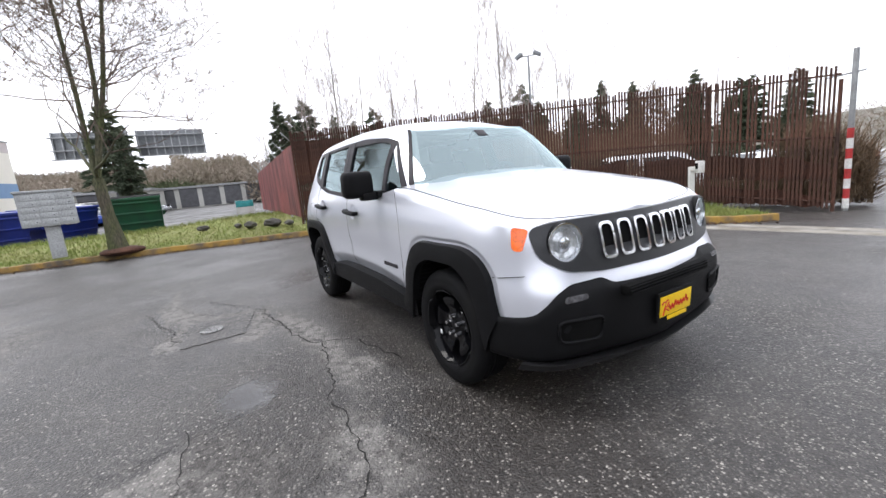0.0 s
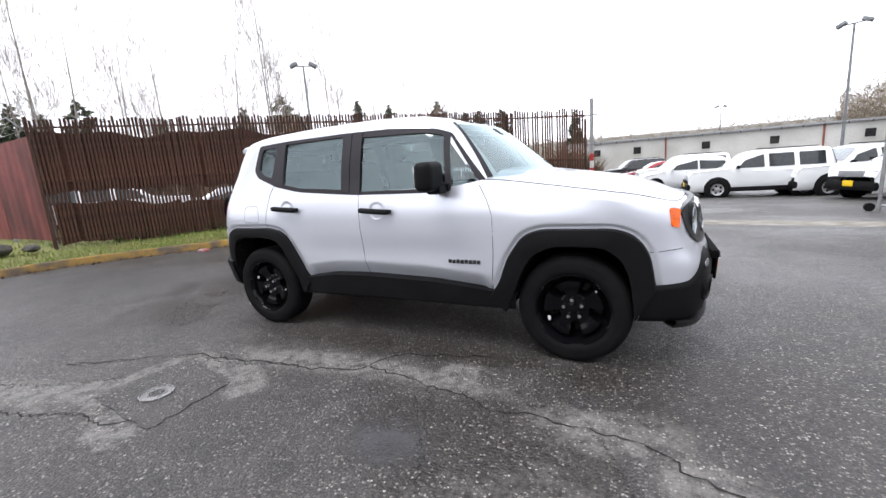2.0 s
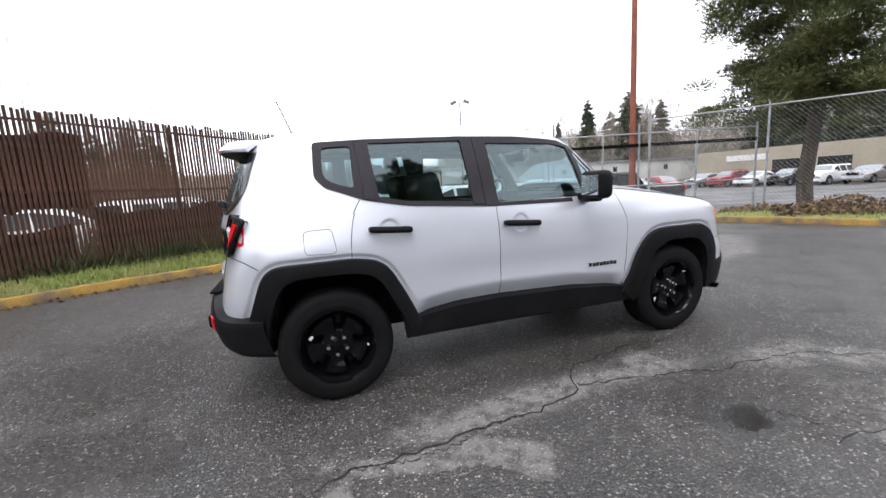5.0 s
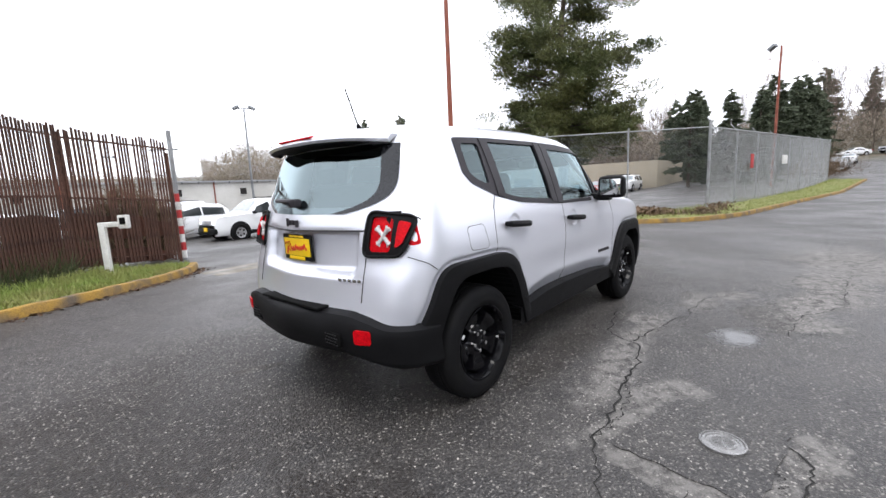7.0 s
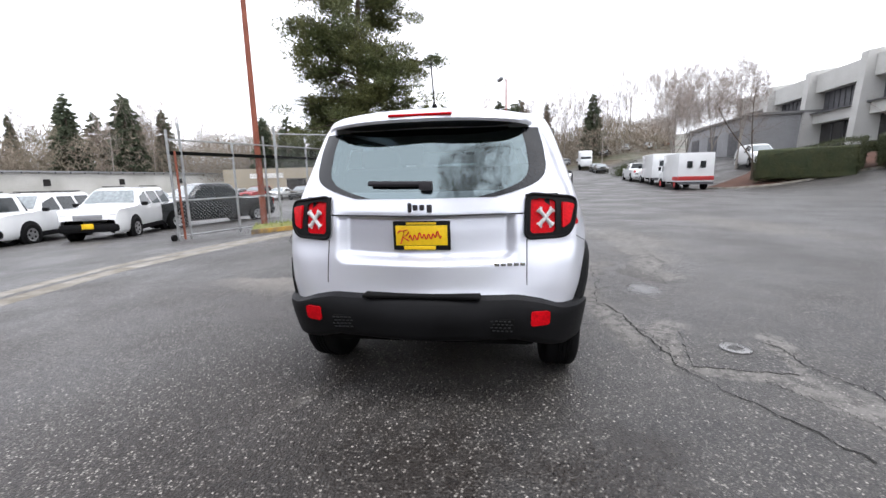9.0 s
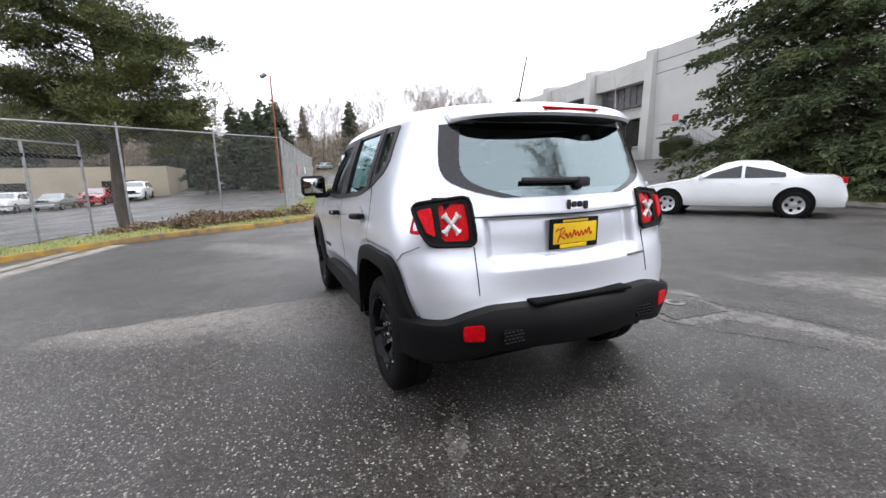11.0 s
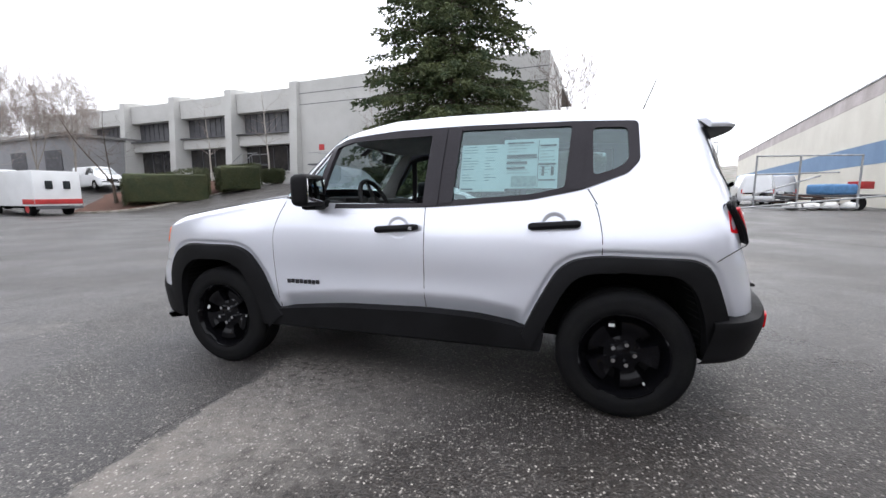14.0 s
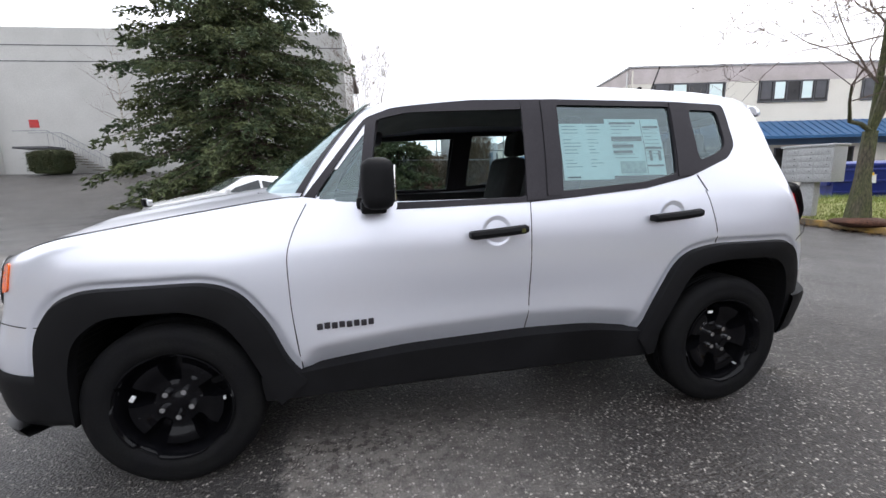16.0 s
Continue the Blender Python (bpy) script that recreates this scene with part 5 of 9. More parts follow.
# ---- kerbs and verges ----
def smooth_line(pts, count):
    return along(pts, count)


def kerb(pts, count, flip_side=1, yellow=True, h=0.13):
    """A rounded kerb along a line, with joints between its lengths."""
    line = smooth_line(pts, count)
    grid = []
    for i, q in enumerate(line):
        d = line[min(count - 1, i + 1)] - line[max(0, i - 1)]
        nrm = np.array([-d[1], d[0]]) / (np.linalg.norm(d) + 1e-9) * flip_side
        lift = 0.004 * math.sin(i * 1.7) + 0.003 * math.sin(i * 0.6)
        row = []
        for o, z in ((0, -0.05), (0.005, h * 0.7 + lift), (0.02, h * 0.95 + lift), (0.05, h + lift), (0.13, h + lift), (0.155, h * 0.9 + lift), (0.16, -0.05)):
            x, y = q + nrm * o
            row.append((x, y, hz(x, y) + z))
        grid.append(row)
    g = np.array(grid)
    a, b = g.shape[:2]
    idx = np.arange(a * b).reshape(a, b)
    fq = np.stack([idx[:-1, :-1], idx[1:, :-1], idx[1:, 1:], idx[:-1, 1:]], -1).reshape(-1, 4)
    ob = raw("kerb", g.reshape(-1, 3), fq, YELLOWKERB if yellow else CONCRETE)
    weld(ob.data)
    tagged(ob, "low kerb with worn yellow paint" if yellow else "low grey concrete kerb", "kerb", kind="structure")
    return line


GRASS = mat("winter_turf", (0.165, 0.19, 0.045), 0.9, 0, (0.20, 0.19, 0.07), 1.3, 45, 0.8, 0.05, fine=0.3)
BLADE = mat("grass_blades", (0.16, 0.22, 0.04), 0.75, 0, (0.24, 0.24, 0.08), 1.6, 30, 0, 0.05, fine=0.2)
LITTER = mat("dead_leaves", (0.13, 0.065, 0.03), 0.85, 0, (0.06, 0.035, 0.02), 9, 60, 0, 0.05, fine=0.3)
BARKDUST = mat("red_bark_mulch", (0.10, 0.042, 0.025), 0.95, 0, (0.06, 0.028, 0.018), 2, 40, 0.9, 0.04, fine=0.3)


def verge(name, line, width, mound, label, flip_side=1, material=None, blades=0, seed=1, base=0.12):
    """Turf from a kerb inwards, gently mounded; width and mound are functions of the place along it."""
    n = len(line)
    rows = 14
    grid = np.zeros((n, rows, 3))
    for i, q in enumerate(line):
        d = line[min(n - 1, i + 1)] - line[max(0, i - 1)]
        nrm = np.array([-d[1], d[0]]) / (np.linalg.norm(d) + 1e-9) * flip_side
        s = i / (n - 1)
        for j in range(rows):
            t = j / (rows - 1)
            x, y = q + nrm * (0.15 + t * width(s))
            bumpy = 0.025 * noise.noise((x * 1.3, y * 1.3, 0))
            grid[i, j] = (x, y, hz(x, y) + base + mound(s) * float(step(0, 0.7, t)) + (bumpy if j else -0.01))
        grid[i, rows - 1, 2] -= 0.0
    idx = np.arange(n * rows).reshape(n, rows)
    fq = np.stack([idx[:-1, :-1], idx[1:, :-1], idx[1:, 1:], idx[:-1, 1:]], -1).reshape(-1, 4)
    ob = raw(name, grid.reshape(-1, 3), fq, material or GRASS)
    weld(ob.data)
    tagged(ob, label, "verge", kind="structure")
    if blades:
        r = np.random.RandomState(seed)
        si, ti = r.rand(blades) * (n - 1.001), r.rand(blades) ** 1.3 * (rows - 1.001)
        i0, j0 = si.astype(int), ti.astype(int)
        fa, fb = (si - i0)[:, None], (ti - j0)[:, None]
        p = (grid[i0, j0] * (1 - fa) + grid[i0 + 1, j0] * fa) * (1 - fb) + (grid[i0, j0 + 1] * (1 - fa) + grid[i0 + 1, j0 + 1] * fa) * fb
        h = 0.03 + 0.09 * r.rand(blades) ** 2 + 0.07 * (ti / rows > 0.7)
        a = r.rand(blades) * 6.28
        w = 0.006 + 0.006 * r.rand(blades)
        side_v = np.stack([np.cos(a), np.sin(a), 0 * a], 1) * w[:, None]
        lean = np.stack([r.randn(blades) * 0.4, r.randn(blades) * 0.4, np.ones(blades)], 1) * h[:, None]
        v = np.stack([p - side_v, p + side_v, p + lean], 1).reshape(-1, 3)
        g = raw("grass", v, np.arange(len(v)).reshape(-1, 3), BLADE, smooth=False)
        tagged(g, "short uneven winter grass on the verge", "grass", kind="stuff")
    return grid


WEST = [(-9.6, -8.2), (-9.25, -6), (-8.6, -3), (-7.7, 0.3), (-6.4, 1.95), (-5.0, 3.4), (-3.1, 4.5), (-1.7, 5.3), (-0.6, 6.2), (-0.1, 7.4)]
west = kerb(WEST, 150)
verge("verge", west, lambda s: 4.6 + 3.8 * float(step(0.20, 0.33, s)) - 6.4 * float(step(0.33, 0.62, s)) - 0.5 * float(step(0.6, 0.9, s)), lambda s: 0.17 - 0.12 * float(step(0.5, 0.8, s)), "mown grass verge along a yellow kerb", material=GRASS, blades=34000, seed=3)
SOUTH = [(-5.75, -14.6), (-5.55, -13.75), (-4.9, -13.45), (-2.6, -14.0), (0, -14.3), (2.5, -14.4), (4.6, -15.3), (6.4, -17.2), (8.2, -20.5), (8.8, -24)]
south = kerb(SOUTH, 110, -1, yellow=False)
verge("verge", south, lambda s: 5.5 - 2.0 * float(step(0.0, 0.3, 1 - s)), lambda s: 0.25, "rough grass bank below the spruce", -1, None, 9000, 5)
EAST = [(6.9, 6.9), (8.0, 5.0), (9.0, 2.2), (10.2, 0.4), (12.4, -0.7), (16, -1.2), (22, -2.3), (30, -3.9), (40, -5.6)]
east = kerb(EAST, 140)
verge("verge", east, lambda s: 1.9, lambda s: 0.05, "thin grass strip below a chain-link fence", 1, None, 8000, 7)
HEDGEK = [(29.5, -14.6), (27.6, -16.0), (26.6, -18), (25.4, -22), (23.8, -25)]
hk = kerb(HEDGEK, 50, 1, yellow=False)
verge("planting_bed", hk, lambda s: 7.5, lambda s: 0.25, "bark mulch bed under a clipped hedge", 1, BARKDUST)
# concrete channel across the gateway
for off, wd in ((0, 0.22), (0.62, 0.16)):
    ln = along([(-0.5, 5.35 + off), (1.6, 5.75 + off), (4.6, 5.4 + off), (8.0, 4.5 + off * 1.2)], 50)
    v = [(x, y + s * wd, hz(x, y) + 0.006) for s in (1, -1) for x, y in ln]
    tagged(raw("concrete_channel", v, [(i, i + 1, i + 51, i + 50) for i in range(49)], CONCRETE), "shallow concrete drain channel across the gateway", "drain", kind="structure")
# leaf litter in the gutter
r = np.random.RandomState(4)
n = 2600
si = (r.rand(n) * 149).astype(int)
q = west[si]
d = west[np.minimum(149, si + 1)] - west[np.maximum(0, si - 1)]
nn = np.stack([d[:, 1], -d[:, 0]], 1) / (np.linalg.norm(d, axis=1)[:, None] + 1e-9)
o = np.abs(r.randn(n)) * 0.10 + 0.01
pxy = q + nn * o[:, None]
pz = H(pxy[:, 0], pxy[:, 1]) + 0.006 + 0.02 * r.rand(n) * (o < 0.12)
c = np.c_[pxy, pz]
a, s = r.rand(n) * 6.28, 0.012 + 0.03 * r.rand(n) ** 2
u1 = np.stack([np.cos(a), np.sin(a), r.randn(n) * 0.3], 1) * s[:, None]
u2 = np.stack([-np.sin(a), np.cos(a), r.randn(n) * 0.3], 1) * (s * 0.6)[:, None]
v = np.stack([c - u1, c + u2, c + u1, c - u2], 1).reshape(-1, 3)
tagged(raw("leaf_litter", v, np.arange(4 * n).reshape(-1, 4), LITTER, smooth=False), "brown dead leaves lying in the gutter", "leaves", kind="stuff")
tagged(box("drink_can", (-6.05, 1.75, 0.03), (0.20, 0.05, 0.05), mat("litter_red", (0.5, 0.04, 0.04), 0.4, 0.2, (0.7, 0.7, 0.7), 9, 40), None, 0.015, m=pose(0, 0, 0, 0, 0, 35)), "crushed red and white can in the gutter", "litter")

# ---- fences ----
RUST = mat("rusted_steel_slat", (0.098, 0.042, 0.027), 0.85, 0.1, (0.045, 0.023, 0.017), 3.0, 40, 0.4, 0.08, fine=0.3, stretch=(1, 1, 0.35))
RUSTSHEET = mat("rusted_sheet", (0.112, 0.044, 0.027), 0.85, 0.1, (0.058, 0.028, 0.019), 2.2, 30, 0.4, 0.08, fine=0.3, stretch=(2.5, 2.5, 0.5))
REDPANEL = mat("dull_red_panel", (0.22, 0.045, 0.04), 0.65, 0, (0.075, 0.016, 0.016), 1.5, 30, 0.2, 0.1, stretch=(1, 1, 0.4))
GALV = mat("galvanised_steel", (0.38, 0.39, 0.40), 0.5, 0.6, (0.28, 0.28, 0.28), 5, 90, 0.1, 0.12)
WIRE = mat("chain_link_wire", (0.33, 0.34, 0.35), 0.55, 0.4, (0.24, 0.24, 0.24), 5, 60)
WHITEPAINT = mat("white_paint", (0.74, 0.74, 0.72), 0.55, 0, (0.62, 0.61, 0.58), 3, 60, 0.1, 0.1)
REDPAINT = mat("red_paint", (0.50, 0.03, 0.03), 0.55, 0, (0.36, 0.03, 0.03), 6, 60, 0.1)
RUSTPOLE = mat("red_oxide_pole", (0.27, 0.075, 0.04), 0.7, 0, (0.18, 0.05, 0.03), 2.5, 60, 0.2, 0.1)


def up(x, y, dz=0.0):
    return Vector((x, y, hz(x, y) + dz))


rng = random.Random(21)
slat_meshes = []
for k in range(6):
    bm = bmesh.new()
    h = 2.43 + rng.uniform(-0.03, 0.04)
    w = rng.uniform(0.041, 0.046)
    lean = rng.uniform(-0.006, 0.006)
    rbox(bm, (0, 0, h / 2), (w, 0.012, h), 0)
    for v in bm.verts:
        v.co.x += lean * (v.co.z / h)
    me = bpy.data.meshes.new("slat")
    bm.to_mesh(me)
    bm.free()
    me.materials.append(RUST)
    slat_meshes.append(me)


def slat_fence(name, a, b, base_a, base_b, label, skip=0.0, sheets=(), top_a=2.78, top_b=2.68):
    """Upright rusty slats on rails between two points, with posts, and rusty sheets fixed behind them."""
    a, b = Vector(a), Vector(b)
    length = (b - a).length
    yaw = math.degrees(math.atan2(b.y - a.y, b.x - a.x))
    fence = thing(name, label, "fence", m=pose(a.x, a.y, 0, 0, 0, yaw))
    zb = lambda s: base_a + (base_b - base_a) * s / length
    tall = lambda s: (top_a + (top_b - top_a) * s / length - zb(s)) / 2.45
    x = 0.03
    while x < length - 0.03:
        if rng.random() > skip:
            ob = new("slat", rng.choice(slat_meshes))
            ob.parent = fence
            ob.matrix_basis = pose(x, rng.uniform(-0.004, 0.004), zb(x) + 0.02 + rng.uniform(-0.02, 0.02), 0, rng.uniform(-0.25, 0.25), rng.uniform(-5, 5)) @ Matrix.Diagonal((1, 1, tall(x), 1))
        x += rng.uniform(0.066, 0.070)
    for dz in (0.12, 1.25, 2.30):
        part("rail", rod(bmesh.new(), (0, 0.035, zb(0) + dz * tall(0)), (length, 0.035, zb(length) + dz * tall(length)), 0.021), RUST, fence)
    n = max(1, round(length / 2.6))
    for i in range(n + 1):
        s = length * i / n
        part("post", rod(bmesh.new(), (s, 0.045, zb(s) - 0.15), (s, 0.045, zb(s) + 2.55), 0.035), RUST, fence)
    for s0, s1, z0, z1 in sheets:
        bm = bmesh.new()
        m = max(4, int((s1 - s0) / 0.12))
        top, low = [], []
        for i in range(m + 1):
            s = s0 + (s1 - s0) * i / m
            dy = 0.075 + 0.012 * (i % 2)
            top.append(bm.verts.new((s, dy, zb(s) + z1 + 0.05 * math.sin(s * 2.3) + 0.04 * math.sin(s * 5.1 + 1))))
            low.append(bm.verts.new((s, dy, zb(s) + z0 + rng.uniform(-0.05, 0.05))))
        for i in range(m):
            bm.faces.new((low[i], low[i + 1], top[i + 1], top[i]))
        ext = bmesh.ops.extrude_face_region(bm, geom=bm.faces[:])["geom"]
        for v in ext:
            if isinstance(v, bmesh.types.BMVert):
                v.co.y += 0.006
        bmesh.ops.recalc_face_normals(bm, faces=bm.faces)
        part("sheet", bm, RUSTSHEET, fence, "rusted sheet metal behind the slats", smooth=False)
    return fence


slat_fence("slat_fence", (-9.3, 0.75), (-1.85, 8.36), 0.28, 0.05, "tall fence of rusted upright steel slats", 0.01,
           ((0.05, 5.2, 1.06, 2.22), (5.2, 6.5, 1.02, 2.20), (0.1, 2.4, 0.0, 0.80), (6.5, 8.9, 0.0, 0.98), (2.4, 6.2, 0.0, 0.72), (9.3, 10.4, 0.35, 1.02)))
slat_fence("slat_fence", (-1.85, 8.36), (0.15, 9.2), 0.02, -0.22, "short end bay of rusted slat fence beside the gateway", 0.05,
           ((0.0, 2.1, 0.55, 1.0), (0.0, 2.0, 0.0, 0.3)), 2.66, 2.6)
# solid red panel fence going west, with barbed-wire arms
red = thing("panel_fence", "solid dull red panel fence with barbed-wire arms", "fence", m=pose(-9.35, 0.78, 0, 0, 0, 176))
for i in range(6):
    zb = 0.30 - 0.03 * i
    ribs = [(0.05 + i * 2.4 + j * 0.098, 0.010 * (j % 4 > 1)) for j in range(25)]
    vv = [(x, y + d, z) for d in (-0.008, 0.008) for z in (zb + 0.07, zb + 2.17) for x, y in ribs]
    ff = []
    for j in range(24):
        ff += [(j, j + 1, j + 26, j + 25), (j + 51, j + 50, j + 75, j + 76), (j + 25, j + 26, j + 76, j + 75), (j + 1, j, j + 50, j + 51)]
    raw("panel", vv, ff, REDPANEL, red, smooth=False)
for i in range(7):
    post = part("post", rod(bmesh.new(), (i * 2.4, -0.03, 0), (i * 2.4, -0.03, 2.55), 0.038), GALV, red)
    part("arm", rod(bmesh.new(), (i * 2.4, -0.03, 2.5), (i * 2.4, 0.26, 2.82), 0.014, seg=6), GALV, post)
for k in range(3):
    part("barbed_wire", rod(bmesh.new(), (0, 0.05 + 0.1 * k, 2.58 + 0.11 * k), (14.4, 0.05 + 0.1 * k, 2.58 + 0.11 * k), 0.004, seg=5), WIRE, red)

# gateway pole with red and white bands, card reader
gp = thing("banded_post", "steel gate post with red and white bands", "post", m=pose(0.28, 9.42, hz(0.28, 9.42)))
part("pole", rod(bmesh.new(), (0, 0, 0), (0, 0, 3.15), 0.05, seg=14), GALV, gp)
for i in range(8):
    part("band", rod(bmesh.new(), (0, 0, 0.05 + i * 0.2), (0, 0, 0.25 + i * 0.2), 0.056, seg=14), REDPAINT if i % 2 else WHITEPAINT, gp)
part("crossbar", rod(bmesh.new(), (-0.45, 0.02, 2.68), (0.16, 0.0, 2.72), 0.02), GALV, gp)
cr = thing("card_reader_post", "bent white steel post with a card reader box", "post", m=pose(-1.62, 7.2, hz(-1.62, 7.2) + 0.1, 0, 0, -35))
part("base_plate", rbox(bmesh.new(), (0, 0, 0.0), (0.22, 0.22, 0.06), 0.01), CONCRETE, cr)
part("upright", rbox(bmesh.new(), (0, 0, 0.50), (0.10, 0.10, 1.0), 0.015), WHITEPAINT, cr)
part("arm", rbox(bmesh.new(), (0.14, 0, 0.96), (0.38, 0.09, 0.09), 0.015), WHITEPAINT, cr)
rb_ = part("reader_box", rbox(bmesh.new(), (0.36, -0.02, 1.0), (0.16, 0.12, 0.24), 0.02), WHITEPAINT, cr)
part("keypad", rbox(bmesh.new(), (0.36, -0.085, 1.02), (0.09, 0.012, 0.12), 0.004), DARK, rb_)


def mesh_panel(name, p, q, z0a, z0b, h, parent, cell=0.055, wire=0.0019, material=None):
    """Chain-link wire between two points: two families of thin diagonal wires, joined in one mesh."""
    p, q = Vector((*p, 0)), Vector((*q, 0))
    L = (q - p).length
    d = (q - p) / L
    vs, fs = [], []
    step_ = cell * 1.414

    def wire_(s0, h0, s1, h1):
        b = len(vs)
        for s, hh in ((s0, h0), (s1, h1)):
            base = p + d * s
            zz_ = z0a + (z0b - z0a) * s / L + hh
            for dn, dz in ((0, wire * 1.3), (1, -wire), (-1, -wire)):
                nrm = Vector((-d.y, d.x, 0)) * (dn * wire)
                vs.append((base.x + nrm.x + d.x * dz * 0.7, base.y + nrm.y + d.y * dz * 0.7, zz_ + dz))
        fs.extend([(b, b + 1, b + 4, b + 3), (b + 1, b + 2, b + 5, b + 4), (b + 2, b, b + 3, b + 5)])

    s = -h
    while s < L:
        a0, a1 = max(s, 0), min(s + h, L)
        if a1 > a0:
            wire_(a0, a0 - s, a1, a1 - s)
            wire_(a0, h - (a0 - s), a1, h - (a1 - s))
        s += step_
    ob = raw(name, vs, fs, material or WIRE, parent, smooth=False)
    ob["kind"] = "stuff"
    return ob


def chain_fence(label, pts, h=2.6, gap=3.0, arms=True, cell=0.075, wire=0.0026, slats=False, top_rail=True):
    fence = thing("chain_link_fence", label, "fence")
    for (ax, ay), (bx, by) in zip(pts, pts[1:]):
        L = math.dist((ax, ay), (bx, by))
        n = max(1, round(L / gap))
        for i in range(n + 1):
            x, y = ax + (bx - ax) * i / n, ay + (by - ay) * i / n
            big = i in (0, n)
            post = part("post", rod(bmesh.new(), up(x, y, -0.1), up(x, y, h + (0.25 if big and not arms else 0.05)), 0.04 if big else 0.03), GALV, fence)
            if arms and not big:
                nx, ny = (by - ay) / L, -(bx - ax) / L
                part("arm", rod(bmesh.new(), up(x, y, h), up(x, y, h + 0.34) + Vector((nx * -0.28, ny * -0.28, 0)), 0.016, seg=6), GALV, post)
        if top_rail:
            part("top_rail", rod(bmesh.new(), up(ax, ay, h), up(bx, by, h), 0.022), GALV, fence)
        mesh_panel("wire_mesh", (ax, ay), (bx, by), hz(ax, ay) + 0.05, hz(bx, by) + 0.05, h - 0.05, fence, cell, wire)
    return fence


chain_fence("tall galvanised chain-link fence with slanted arms round a yard", [(9.1, 7.2), (14.9, 0.5)], 3.1, 3.0, False, 0.08, 0.0016)
chain_fence("tall galvanised chain-link fence with slanted arms along the road", [(14.95, 0.48), (39.0, -3.4)], 3.1, 3.0, True, 0.06, 0.0042)
tagged(box("fence_sign", (19.5, -0.42, 1.75), (0.45, 0.02, 0.6), REDPAINT, None, 0.005, m=pose(0, 0, 0, 0, 0, -9)), "small red warning sign fixed to the fence", "sign")
tagged(box("fence_sign", (25.0, -1.34, 1.85), (1.1, 0.02, 0.45), WHITEPAINT, None, 0.005, m=pose(0, 0, 0, 0, 0, -9)), "white sign board fixed to the fence", "sign")
# sliding gate: frame, rails, mesh
gate = thing("sliding_gate", "tall sliding chain-link gate, standing open", "gate")
ga, gb = (6.15, 8.6), (12.6, 6.35)
for i, t in enumerate((0.0, 0.05, 0.28, 0.45, 0.72, 1.0)):
    x, y = ga[0] + (gb[0] - ga[0]) * t, ga[1] + (gb[1] - ga[1]) * t
    top_ = (3.0, 3.2, 2.75, 3.05, 2.75, 2.9)[i]
    part("upright", rod(bmesh.new(), up(x, y, 0), up(x, y, top_), 0.035), GALV, gate)
part("red_upright", rod(bmesh.new(), up(6.28, 8.52, 0.02), up(6.28, 8.52, 2.45), 0.03), RUSTPOLE, gate)
for dz, m_ in ((0.12, GALV), (1.1, GALV), (2.75, GALV)):
    part("rail", rod(bmesh.new(), up(*ga, dz), up(*gb, dz), 0.024), m_, gate)
bm = rbox(bmesh.new(), (0, 0, 0), (math.dist(ga, gb), 0.06, 0.10), 0.006, pose(0, 0, 0, 0, 0, math.degrees(math.atan2(gb[1] - ga[1], gb[0] - ga[0]))))
bmesh.ops.translate(bm, vec=(up(*ga, 2.38) + up(*gb, 2.38)) / 2, verts=bm.verts)
part("track_beam", bm, DARK, gate)
mesh_panel("wire_mesh", ga, gb, hz(*ga) + 0.1, hz(*gb) + 0.1, 2.2, gate, 0.075, 0.0022)
part("roller", lathe([(0.001, -0.03), (0.09, -0.03), (0.09, 0.03), (0.001, 0.03)], 20), RUBBER, gate).matrix_basis = Matrix.Translation(up(6.0, 8.62, 0.09))
pole = thing("utility_pole", "tall red-brown steel utility pole in a concrete footing", "pole")
part("shaft", rod(bmesh.new(), up(8.95, 7.75, 0), up(8.95, 7.75, 13.5), 0.105, 0.055, 16), RUSTPOLE, pole)
part("footing", rod(bmesh.new(), up(8.95, 7.75, -0.1), up(8.95, 7.75, 0.16), 0.26, 0.25, 16), CONCRETE, pole)
# steel bridge beams seen over the gate
LAMPGREY = mat("lamp_grey", (0.22, 0.23, 0.24), 0.5, 0.4, None, 5, 60)


def street_lamp(x, y, h, yaw, label, heads=2, base_red=False):
    lamp = thing("flood_light_pole", label, "lamp post", "yard lamp posts", m=pose(x, y, hz(x, y), 0, 0, yaw))
    part("shaft", rod(bmesh.new(), (0, 0, 0), (0, 0, h), 0.11, 0.06, 10), RUSTPOLE if base_red else LAMPGREY, lamp)
    part("crossarm", rod(bmesh.new(), (-0.45 * (heads - 1), 0, h), (0.45 * (heads - 1) + 0.1, 0, h), 0.04), LAMPGREY, lamp)
    for i in range(heads):
        s = (-1, 1)[i] if heads > 1 else 1
        part("floodlight", rbox(bmesh.new(), (s * 0.62, 0, h + 0.06), (0.55, 0.42, 0.24), 0.06, pose(0, 0, 0, 0, s * 28, 0)), LAMPGREY, lamp)


street_lamp(-19.2, 19.6, 9.3, 40, "tall yard lamp post with two floodlights")
street_lamp(13.5, 34.1, 9.4, -30, "tall yard lamp post with two floodlights")
street_lamp(36.8, -0.3, 10.0, 60, "tall lamp post with one floodlight by the road", 1, True)
street_lamp(12.0, 76.0, 8.6, 20, "tall yard lamp post with two floodlights")

